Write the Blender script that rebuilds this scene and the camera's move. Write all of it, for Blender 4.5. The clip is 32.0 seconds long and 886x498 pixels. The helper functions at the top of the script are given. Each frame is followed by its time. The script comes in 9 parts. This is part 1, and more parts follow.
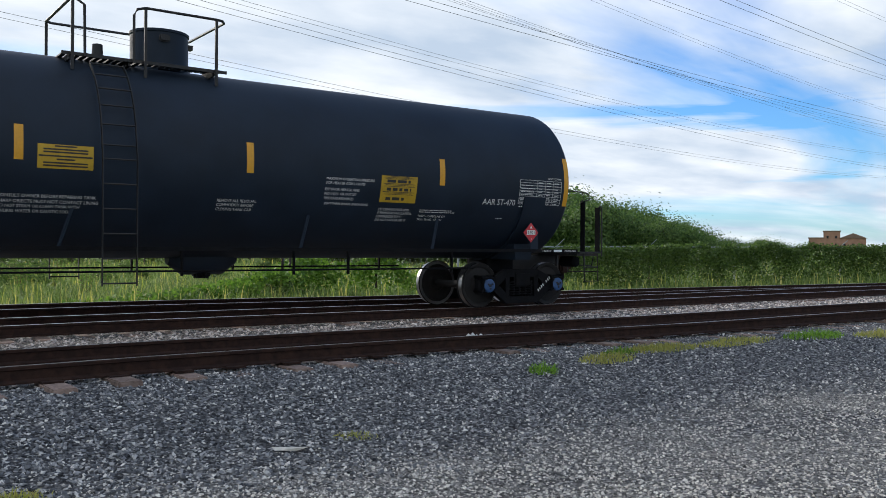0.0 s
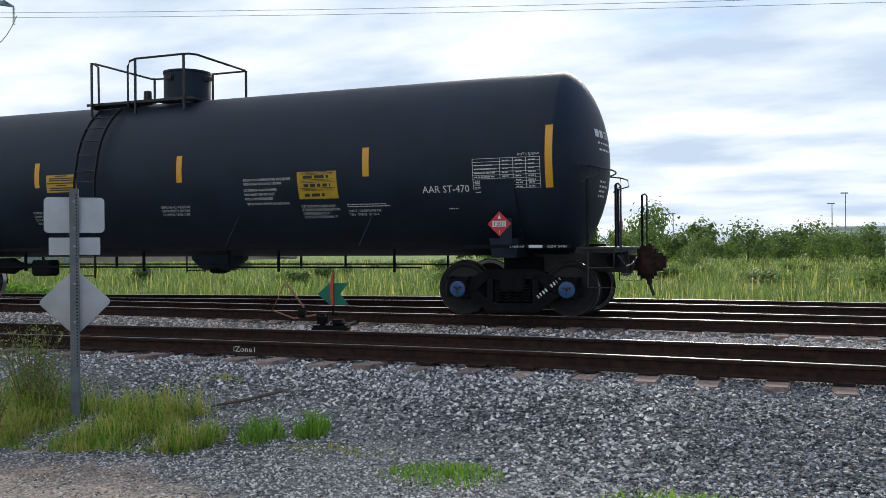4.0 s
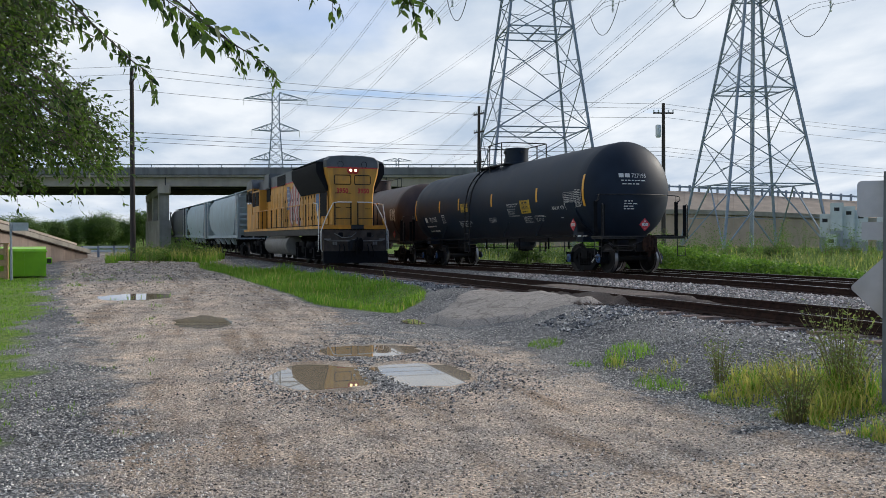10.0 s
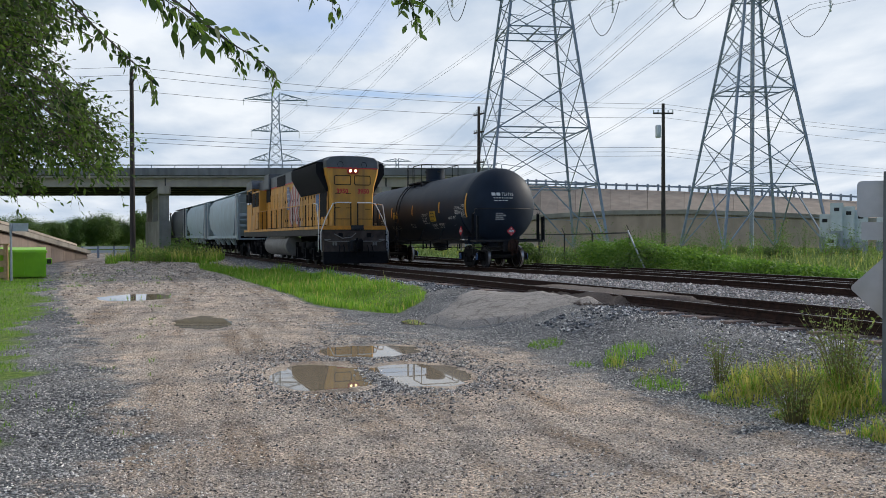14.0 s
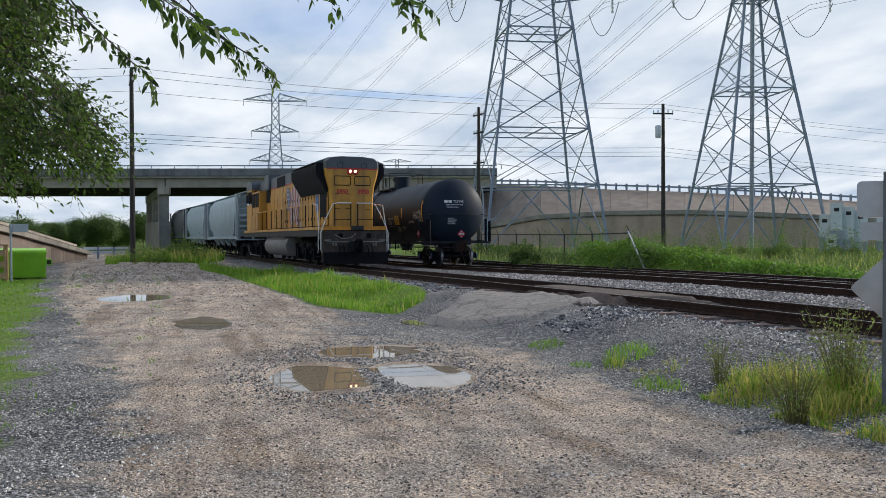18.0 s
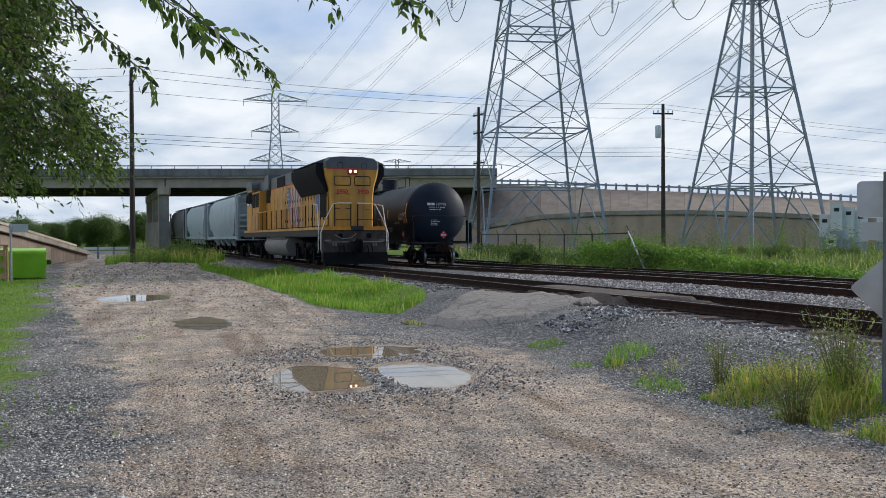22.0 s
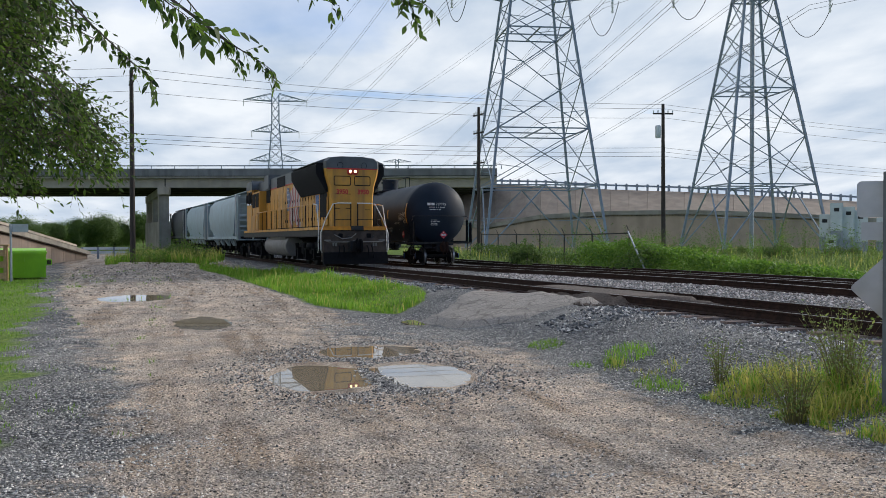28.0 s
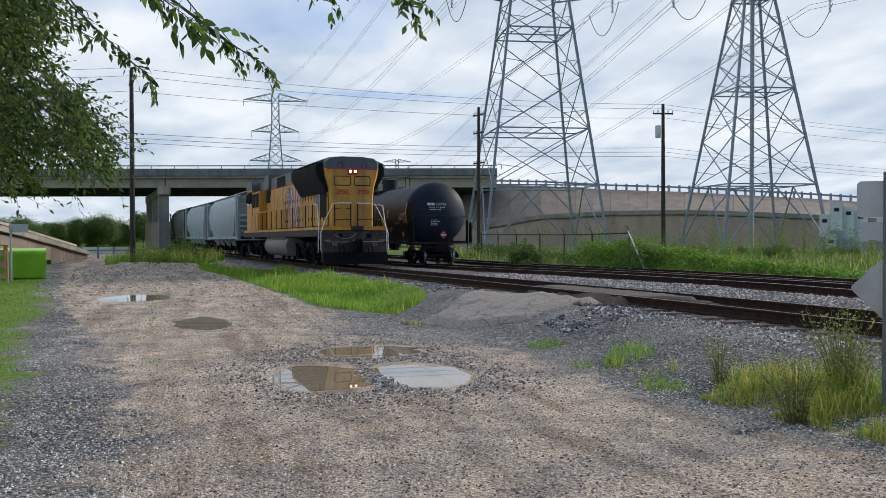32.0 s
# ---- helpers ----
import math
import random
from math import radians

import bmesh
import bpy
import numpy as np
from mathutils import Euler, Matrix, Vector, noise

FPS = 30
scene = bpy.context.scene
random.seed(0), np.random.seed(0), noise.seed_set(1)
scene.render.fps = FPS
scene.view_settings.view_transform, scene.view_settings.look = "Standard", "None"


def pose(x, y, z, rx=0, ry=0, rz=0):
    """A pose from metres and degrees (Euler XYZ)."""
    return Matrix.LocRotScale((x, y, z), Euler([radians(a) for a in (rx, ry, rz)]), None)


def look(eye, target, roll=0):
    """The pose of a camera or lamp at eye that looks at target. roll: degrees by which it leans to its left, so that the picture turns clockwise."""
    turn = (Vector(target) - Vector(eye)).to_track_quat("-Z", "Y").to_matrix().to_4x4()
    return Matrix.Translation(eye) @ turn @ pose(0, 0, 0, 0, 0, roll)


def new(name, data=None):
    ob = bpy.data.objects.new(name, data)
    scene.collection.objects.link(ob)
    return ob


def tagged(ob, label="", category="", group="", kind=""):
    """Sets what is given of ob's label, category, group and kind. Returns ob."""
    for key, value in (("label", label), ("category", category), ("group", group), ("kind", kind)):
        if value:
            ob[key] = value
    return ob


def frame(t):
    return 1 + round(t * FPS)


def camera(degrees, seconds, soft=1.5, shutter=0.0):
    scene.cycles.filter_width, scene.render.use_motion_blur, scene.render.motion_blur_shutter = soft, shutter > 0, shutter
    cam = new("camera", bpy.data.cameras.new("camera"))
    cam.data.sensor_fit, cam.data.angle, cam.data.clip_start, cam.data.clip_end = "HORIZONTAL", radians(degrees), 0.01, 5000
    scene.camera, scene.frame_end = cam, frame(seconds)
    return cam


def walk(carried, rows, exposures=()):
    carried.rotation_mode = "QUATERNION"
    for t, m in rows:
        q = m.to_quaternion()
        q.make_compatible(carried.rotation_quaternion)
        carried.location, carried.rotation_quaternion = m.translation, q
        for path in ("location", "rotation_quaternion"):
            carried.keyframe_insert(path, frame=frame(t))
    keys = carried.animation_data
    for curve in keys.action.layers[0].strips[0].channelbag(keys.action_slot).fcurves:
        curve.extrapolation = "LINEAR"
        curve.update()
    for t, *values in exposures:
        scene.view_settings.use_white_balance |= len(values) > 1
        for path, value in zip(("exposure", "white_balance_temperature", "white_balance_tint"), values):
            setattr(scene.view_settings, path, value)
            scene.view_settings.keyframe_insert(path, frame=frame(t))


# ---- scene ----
# ---- the camera: on a stand, panning from the tail of the train to the parked engine ----
cam = camera(53.9, 32.0, soft=0.4)
EYE = (0.0, 0.0, 1.625)


def aim(yaw, pitch, roll):
    """A pose at the stand: yaw to the left of +y, pitch up, roll, in degrees."""
    y, p = radians(yaw), radians(pitch)
    way = Vector((-math.sin(y) * math.cos(p), math.cos(y) * math.cos(p), math.sin(p)))
    return look(EYE, Vector(EYE) + way, roll)


PAN = [(0, -37.12, -0.18, 0.08), (0.5, -37.17, -0.18, 0.08), (1.0, -37.11, -0.12, 0.08), (1.5, -32.95, -0.15, -0.06),
       (2.0, -23.87, -0.13, -0.09), (2.5, -13.06, -0.10, -0.18), (3.0, -0.26, -0.13, -0.31), (3.5, 12.93, -0.19, -0.37),
       (4.0, 23.41, -0.18, -0.40), (4.5, 32.61, -0.11, -0.50), (5.2, 46.8, -0.32, -0.36), (5.9, 59.6, -0.58, -0.2),
       (6.5, 68.48, -0.82, -0.07), (7.0, 73.48, -1.17, 0.01), (7.3, 73.46, -1.04, 0.0), (7.5, 73.44, -1.02, 0.0), (9.0, 73.41, -1.02, 0.0), (20.0, 73.40, -0.96, -0.08), (32.0, 73.40, -0.96, -0.08)]
walk(cam, [(t, aim(a, b, c)) for t, a, b, c in PAN], [(0, 0.34), (2.0, 0.34), (3.2, 0.38), (4.0, 0.46), (4.5, 0.48), (6.5, 0.22), (8.0, 0.2), (32.0, 0.2)])

# ---- daylight: thin cloud, low veiled sun beyond the tracks ----
SUN_AZ, SUN_EL = radians(-10), radians(24)


def sky_world():
    w = bpy.data.worlds.new("sky")
    scene.world = w
    w.use_nodes = True
    nt = w.node_tree
    nt.nodes.clear()
    N, L = nt.nodes.new, nt.links.new
    out, bg = N("ShaderNodeOutputWorld"), N("ShaderNodeBackground")
    sky = N("ShaderNodeTexSky")
    sky.sky_type, sky.sun_disc, sky.sun_elevation, sky.sun_rotation = "NISHITA", False, SUN_EL, SUN_AZ
    sky.air_density, sky.dust_density, sky.ozone_density = 1.0, 0.15, 4.0
    co = N("ShaderNodeTexCoord")
    sep = N("ShaderNodeSeparateXYZ")
    L(co.outputs["Generated"], sep.inputs[0])
    up = N("ShaderNodeMath")
    up.operation, up.inputs[1].default_value = "MAXIMUM", 0.0
    L(sep.outputs[2], up.inputs[0])
    den = N("ShaderNodeMath")
    den.operation, den.inputs[1].default_value = "ADD", 0.16
    L(up.outputs[0], den.inputs[0])
    div = N("ShaderNodeVectorMath")
    div.operation = "DIVIDE"
    com = N("ShaderNodeCombineXYZ")
    for i in range(3):
        L(den.outputs[0], com.inputs[i])
    L(co.outputs["Generated"], div.inputs[0])
    L(com.outputs[0], div.inputs[1])
    mp = N("ShaderNodeMapping")
    mp.inputs["Scale"].default_value = (0.55, 0.85, 0.0)
    mp.inputs["Rotation"].default_value = (0, 0, 0.5)
    mp.inputs["Location"].default_value = (1.7, 0.6, 0.0)
    L(div.outputs[0], mp.inputs[0])
    big, fine = N("ShaderNodeTexNoise"), N("ShaderNodeTexNoise")
    big.inputs["Scale"].default_value, big.inputs["Detail"].default_value, big.inputs["Distortion"].default_value = 0.9, 6.0, 0.5
    fine.inputs["Scale"].default_value, fine.inputs["Detail"].default_value = 2.6, 7.0
    L(mp.outputs[0], big.inputs["Vector"])
    L(mp.outputs[0], fine.inputs["Vector"])
    cover = N("ShaderNodeMapRange")
    cover.inputs["From Min"].default_value, cover.inputs["From Max"].default_value = 0.38, 0.56
    thin = N("ShaderNodeMath")
    thin.operation, thin.inputs[1].default_value = "MULTIPLY_ADD", -0.125
    L(sep.outputs[0], thin.inputs[0])
    thick = N("ShaderNodeMath")
    thick.operation, thick.inputs[1].default_value = "MULTIPLY_ADD", 0.13
    both = N("ShaderNodeMath")
    both.operation = "ABSOLUTE"
    L(sep.outputs[1], both.inputs[0])
    L(both.outputs[0], thick.inputs[0])
    L(big.outputs[0], thick.inputs[2])
    L(thick.outputs[0], thin.inputs[2])
    haze = N("ShaderNodeMapRange")
    haze.inputs["From Min"].default_value, haze.inputs["From Max"].default_value = 0.02, 0.17
    haze.inputs["To Min"].default_value, haze.inputs["To Max"].default_value = 0.17, 0.0
    L(up.outputs[0], haze.inputs["Value"])
    more = N("ShaderNodeMath")
    more.operation = "ADD"
    L(thin.outputs[0], more.inputs[0])
    L(haze.outputs[0], more.inputs[1])
    # long thin rifts in the cloud low over the horizon
    band, rift, low = N("ShaderNodeMapping"), N("ShaderNodeTexNoise"), N("ShaderNodeMapRange")
    band.inputs["Scale"].default_value = (1.5, 1.5, 24.0)
    band.inputs["Location"].default_value = (0.3, 0.0, 0.4)
    L(co.outputs["Generated"], band.inputs[0])
    rift.inputs["Scale"].default_value, rift.inputs["Detail"].default_value = 1.6, 5.0
    L(band.outputs[0], rift.inputs["Vector"])
    gapw = N("ShaderNodeMapRange")
    gapw.inputs["From Min"].default_value, gapw.inputs["From Max"].default_value, gapw.inputs["To Max"].default_value = 0.55, 0.68, 0.22
    L(rift.outputs[0], gapw.inputs["Value"])
    low.inputs["From Min"].default_value, low.inputs["From Max"].default_value = 0.09, 0.2
    low.inputs["To Min"].default_value, low.inputs["To Max"].default_value = 1.0, 0.0
    L(up.outputs[0], low.inputs["Value"])
    cut = N("ShaderNodeMath")
    cut.operation = "MULTIPLY"
    L(gapw.outputs[0], cut.inputs[0])
    L(low.outputs[0], cut.inputs[1])
    less = N("ShaderNodeMath")
    less.operation = "SUBTRACT"
    L(more.outputs[0], less.inputs[0])
    L(cut.outputs[0], less.inputs[1])
    L(less.outputs[0], cover.inputs["Value"])
    shade = N("ShaderNodeValToRGB")
    shade.color_ramp.elements[0].position, shade.color_ramp.elements[0].color = 0.35, (0.52, 0.63, 0.78, 1)
    shade.color_ramp.elements[1].position, shade.color_ramp.elements[1].color = 0.64, (0.92, 0.97, 1.03, 1)
    L(fine.outputs[0], shade.inputs[0])
    gain = N("ShaderNodeVectorMath")
    gain.operation, gain.inputs["Scale"].default_value = "SCALE", 8.5
    L(shade.outputs[0], gain.inputs[0])
    mix = N("ShaderNodeMixRGB")
    L(cover.outputs[0], mix.inputs["Fac"])
    deep = N("ShaderNodeVectorMath")
    deep.operation = "MULTIPLY"
    deep.inputs[1].default_value = (0.62, 0.98, 1.35)
    L(sky.outputs[0], deep.inputs[0])
    L(deep.outputs[0], mix.inputs["Color1"])
    L(gain.outputs[0], mix.inputs["Color2"])
    L(mix.outputs[0], bg.inputs["Color"])
    bg.inputs["Strength"].default_value = 0.10
    L(bg.outputs[0], out.inputs[0])


sky_world()
sun = new("sun", bpy.data.lights.new("sun", "SUN"))
sun.data.energy, sun.data.angle, sun.data.color = 2.8, radians(14), (1.0, 0.93, 0.83)
sun.matrix_world = look((0, 0, 0), (-math.sin(SUN_AZ) * math.cos(SUN_EL), -math.cos(SUN_AZ) * math.cos(SUN_EL), -math.sin(SUN_EL)))

# ---- materials ----
MATS = {}


def surface(name, base, rough=0.7, metal=0.0, grain=(18.0, 0.25), stain=None, bump=(60.0, 0.15), random_tint=0.0, spec=0.5, coords="Object", streak=None):
    """A weathered surface: two scales of variation, optional stain colour (scale, rgb, amount) and vertical streaks (scale, rgb, amount)."""
    if name in MATS:
        return MATS[name]
    m = bpy.data.materials.new(name)
    m.use_nodes = True
    nt = m.node_tree
    N, L = nt.nodes.new, nt.links.new
    b = nt.nodes["Principled BSDF"]
    b.inputs["Metallic"].default_value, b.inputs["Specular IOR Level"].default_value = metal, spec
    co = N("ShaderNodeTexCoord")
    n1 = N("ShaderNodeTexNoise")
    n1.inputs["Scale"].default_value, n1.inputs["Detail"].default_value = grain[0], 6.0
    L(co.outputs[coords], n1.inputs["Vector"])
    ramp = N("ShaderNodeMapRange")
    ramp.inputs["From Min"].default_value, ramp.inputs["From Max"].default_value = 0.25, 0.75
    ramp.inputs["To Min"].default_value, ramp.inputs["To Max"].default_value = 1 - grain[1], 1 + grain[1]
    L(n1.outputs[0], ramp.inputs["Value"])
    val = ramp.outputs[0]
    if random_tint:
        oi = N("ShaderNodeObjectInfo")
        r2 = N("ShaderNodeMapRange")
        r2.inputs["To Min"].default_value, r2.inputs["To Max"].default_value = 1 - random_tint, 1 + random_tint
        L(oi.outputs["Random"], r2.inputs["Value"])
        mu = N("ShaderNodeMath")
        mu.operation = "MULTIPLY"
        L(val, mu.inputs[0])
        L(r2.outputs[0], mu.inputs[1])
        val = mu.outputs[0]
    col = N("ShaderNodeVectorMath")
    col.operation = "SCALE"
    col.inputs[0].default_value = base[:3]
    L(val, col.inputs["Scale"])
    cur = col.outputs[0]
    for k, spec_ in enumerate((stain, streak)):
        if not spec_:
            continue
        n2 = N("ShaderNodeTexNoise")
        n2.inputs["Scale"].default_value, n2.inputs["Detail"].default_value = spec_[0], 8.0
        if k == 1:
            mp = N("ShaderNodeMapping")
            mp.inputs["Scale"].default_value = (1.0, 1.0, 0.06)
            L(co.outputs[coords], mp.inputs[0])
            L(mp.outputs[0], n2.inputs["Vector"])
        else:
            L(co.outputs[coords], n2.inputs["Vector"])
        r3 = N("ShaderNodeMapRange")
        r3.inputs["From Min"].default_value, r3.inputs["From Max"].default_value = 0.47, 0.72
        r3.inputs["To Max"].default_value = spec_[2]
        L(n2.outputs[0], r3.inputs["Value"])
        mx = N("ShaderNodeMixRGB")
        L(r3.outputs[0], mx.inputs["Fac"])
        L(cur, mx.inputs["Color1"])
        mx.inputs["Color2"].default_value = (*spec_[1], 1)
        cur = mx.outputs[0]
    L(cur, b.inputs["Base Color"])
    rr = N("ShaderNodeMapRange")
    rr.inputs["To Min"].default_value, rr.inputs["To Max"].default_value = max(rough - 0.1, 0.03), min(rough + 0.12, 1)
    L(n1.outputs[0], rr.inputs["Value"])
    L(rr.outputs[0], b.inputs["Roughness"])
    if bump:
        n4 = N("ShaderNodeTexNoise")
        n4.inputs["Scale"].default_value, n4.inputs["Detail"].default_value = bump[0], 5.0
        L(co.outputs[coords], n4.inputs["Vector"])
        bu = N("ShaderNodeBump")
        bu.inputs["Strength"].default_value, bu.inputs["Distance"].default_value = bump[1], 0.02
        L(n4.outputs[0], bu.inputs["Height"])
        L(bu.outputs[0], b.inputs["Normal"])
    MATS[name] = m
    return m


def leaf_mat(name, a, bcol, rough=0.55):
    """Foliage: colour varies from leaf to leaf, with some light let through."""
    if name in MATS:
        return MATS[name]
    m = bpy.data.materials.new(name)
    m.use_nodes = True
    nt = m.node_tree
    N, L = nt.nodes.new, nt.links.new
    b = nt.nodes["Principled BSDF"]
    geo = N("ShaderNodeNewGeometry")
    rp = N("ShaderNodeValToRGB")
    rp.color_ramp.elements[0].color, rp.color_ramp.elements[1].color = (*a, 1), (*bcol, 1)
    L(geo.outputs["Random Per Island"], rp.inputs[0])
    co, nz = N("ShaderNodeTexCoord"), N("ShaderNodeTexNoise")
    nz.inputs["Scale"].default_value = 0.7
    L(co.outputs["Object"], nz.inputs["Vector"])
    mr = N("ShaderNodeMapRange")
    mr.inputs["To Min"].default_value, mr.inputs["To Max"].default_value = 0.6, 1.4
    L(nz.outputs[0], mr.inputs["Value"])
    sc = N("ShaderNodeVectorMath")
    sc.operation = "SCALE"
    L(rp.outputs[0], sc.inputs[0])
    L(mr.outputs[0], sc.inputs["Scale"])
    L(sc.outputs[0], b.inputs["Base Color"])
    b.inputs["Roughness"].default_value = rough
    tr, ms = N("ShaderNodeBsdfTranslucent"), N("ShaderNodeMixShader")
    L(sc.outputs[0], tr.inputs["Color"])
    ms.inputs[0].default_value = 0.52
    L(b.outputs[0], ms.inputs[1])
    L(tr.outputs[0], ms.inputs[2])
    L(ms.outputs[0], nt.nodes["Material Output"].inputs[0])
    MATS[name] = m
    return m


def glow(name, col, strength):
    m = bpy.data.materials.new(name)
    m.use_nodes = True
    b = m.node_tree.nodes["Principled BSDF"]
    b.inputs["Base Color"].default_value = (*col, 1)
    b.inputs["Emission Color"].default_value = (*col, 1)
    b.inputs["Emission Strength"].default_value = strength
    return m


TANK_BLACK = surface("tank_black_paint", (0.0115, 0.0195, 0.033), 0.55, 0, (1.3, 0.3), (0.9, (0.017, 0.027, 0.043), 0.3), (25, 0.03), spec=0.2, streak=(2.2, (0.016, 0.019, 0.024), 0.18))
TANK_BROWN = surface("tank_brown_paint", (0.045, 0.024, 0.020), 0.55, 0, (1.2, 0.4), (0.8, (0.09, 0.05, 0.04), 0.5), (25, 0.05), streak=(2.0, (0.02, 0.012, 0.01), 0.6))
BLACK_STEEL = surface("black_steel", (0.009, 0.0095, 0.011), 0.6, 0.0, (9, 0.4), (5, (0.05, 0.035, 0.025), 0.45), (50, 0.12))
GRIMY = surface("grimy_running_gear", (0.0055, 0.006, 0.0075), 0.88, 0.0, (8, 0.5), (6, (0.013, 0.011, 0.0105), 0.4), (40, 0.25), spec=0.15)
WHEEL_STEEL = surface("wheel_steel", (0.009, 0.0085, 0.009), 0.8, 0.0, (12, 0.4), (5, (0.028, 0.019, 0.014), 0.4), (40, 0.1))
BRIGHT_STEEL = surface("worn_bright_steel", (0.30, 0.30, 0.31), 0.35, 1.0, (30, 0.2), None, (80, 0.05))
RAIL_RUST = surface("rusted_rail", (0.026, 0.014, 0.011), 0.9, 0.0, (14, 0.4), (7, (0.055, 0.028, 0.019), 0.6), (70, 0.2), spec=0.2)
RAIL_TOP = surface("worn_rail_head", (0.42, 0.41, 0.40), 0.42, 1.0, (20, 0.3), (3, (0.25, 0.19, 0.15), 0.4), (60, 0.05))
TIE_WOOD = surface("weathered_tie_wood", (0.20, 0.14, 0.115), 0.9, 0, (22, 0.5), (4, (0.36, 0.28, 0.235), 0.6), (45, 0.5), random_tint=0.35)
BLUE_CAP = surface("blue_bearing_cap", (0.02, 0.07, 0.19), 0.5, 0, (20, 0.3), (12, (0.03, 0.04, 0.06), 0.4), (60, 0.1))
AMBER = surface("amber_reflective_tape", (0.62, 0.30, 0.012), 0.4, 0, (30, 0.08), None, None)
DECAL_YELLOW = surface("yellow_decal", (0.46, 0.29, 0.012), 0.5, 0, (12, 0.15), None, None)
DECAL_WHITE = surface("white_stencil", (0.62, 0.62, 0.60), 0.6, 0, (40, 0.25), None, None)
DECAL_BLACK = surface("black_decal_ink", (0.02, 0.02, 0.02), 0.6, 0, (40, 0.1), None, None)
PLACARD_RED = surface("red_placard", (0.50, 0.02, 0.03), 0.45, 0, (20, 0.15), None, None)
LOCO_YELLOW = surface("engine_yellow_paint", (0.58, 0.275, 0.03), 0.5, 0, (1.5, 0.18), (1.6, (0.33, 0.18, 0.06), 0.5), (30, 0.05), streak=(3, (0.15, 0.085, 0.035), 0.55))
PILOT_GRIME = surface("grimy_pilot", (0.055, 0.043, 0.036), 0.88, 0, (4, 0.5), (3, (0.06, 0.043, 0.03), 0.6), (30, 0.3), spec=0.2)
DECK_ORANGE = surface("orange_deck_edge", (0.62, 0.24, 0.012), 0.5, 0, (5, 0.2), (4, (0.3, 0.12, 0.02), 0.4), None)
RAMP_TAN = surface("ramp_wall_tan", (0.47, 0.355, 0.27), 0.9, 0, (1.0, 0.12), (0.3, (0.36, 0.28, 0.21), 0.5), (14, 0.2), streak=(0.7, (0.28, 0.215, 0.165), 0.5))
SLOPE_TAN = surface("paved_slope_tan", (0.25, 0.2, 0.16), 0.9, 0, (1.0, 0.2), (0.3, (0.17, 0.135, 0.105), 0.6), (14, 0.2), streak=(0.7, (0.34, 0.285, 0.23), 0.5))
BROKEN = surface("broken_dark_asphalt", (0.085, 0.065, 0.055), 0.95, 0, (22, 0.6), (1.6, (0.16, 0.115, 0.09), 0.5), (30, 1.0))
WALL_TAN = surface("tan_retaining_wall", (0.25, 0.195, 0.16), 0.9, 0, (1.2, 0.15), (0.5, (0.16, 0.12, 0.095), 0.5), (14, 0.25), streak=(0.9, (0.13, 0.10, 0.08), 0.5))
LOCO_GREY = surface("engine_grey_paint", (0.085, 0.095, 0.105), 0.5, 0, (1.5, 0.2), (2.5, (0.04, 0.035, 0.03), 0.5), (30, 0.05))
LOCO_DARK = surface("engine_dark_grille", (0.010, 0.0105, 0.013), 0.85, 0, (20, 0.3), None, (60, 0.2), spec=0.2)
LOCO_RED = surface("engine_red_stripe", (0.45, 0.03, 0.02), 0.5, 0, (5, 0.15), None, None)
TANK_GREY = surface("fuel_tank_grey", (0.17, 0.162, 0.15), 0.6, 0, (3, 0.2), (2, (0.09, 0.075, 0.06), 0.6), (40, 0.1))
HOPPER_GREY = surface("hopper_pale_grey", (0.30, 0.385, 0.42), 0.55, 0, (1.5, 0.12), (1.2, (0.24, 0.27, 0.29), 0.4), (30, 0.05), streak=(2.5, (0.2, 0.2, 0.19), 0.4))
HOPPER_DARK = surface("hopper_dark_grey", (0.05, 0.055, 0.062), 0.6, 0, (1.5, 0.2), None, (30, 0.05), streak=(2.5, (0.1, 0.09, 0.08), 0.5))
HANDRAIL_WHITE = surface("white_handrail", (0.62, 0.61, 0.58), 0.5, 0, (20, 0.15), None, None)
CONCRETE = surface("aged_concrete", (0.42, 0.36, 0.29), 0.85, 0, (1.2, 0.12), (0.35, (0.29, 0.255, 0.215), 0.5), (14, 0.2), streak=(0.8, (0.22, 0.195, 0.165), 0.45))
# concrete darkened in its base colour for the shade under the bridge
UNDER_SHADE = surface("shaded_underbridge_concrete", (0.05, 0.047, 0.043), 0.95, 0, (1.0, 0.3), (0.4, (0.09, 0.08, 0.07), 0.5), (14, 0.2), spec=0.2)
PARAPET = surface("weathered_parapet_concrete", (0.2, 0.2, 0.2), 0.9, 0, (1.2, 0.25), (0.6, (0.12, 0.12, 0.12), 0.7), (14, 0.2), streak=(1.2, (0.1, 0.1, 0.1), 0.7))
CONCRETE_DARK = surface("stained_girder_concrete", (0.33, 0.30, 0.25), 0.85, 0, (1.0, 0.2), (0.3, (0.17, 0.15, 0.13), 0.6), (14, 0.25), streak=(0.6, (0.14, 0.125, 0.11), 0.7))
SLAB = surface("worn_crossing_asphalt", (0.34, 0.305, 0.275), 0.95, 0, (42, 0.7), (0.9, (0.17, 0.155, 0.145), 0.6), (34, 1.0), streak=(16, (0.34, 0.31, 0.28), 0.6))


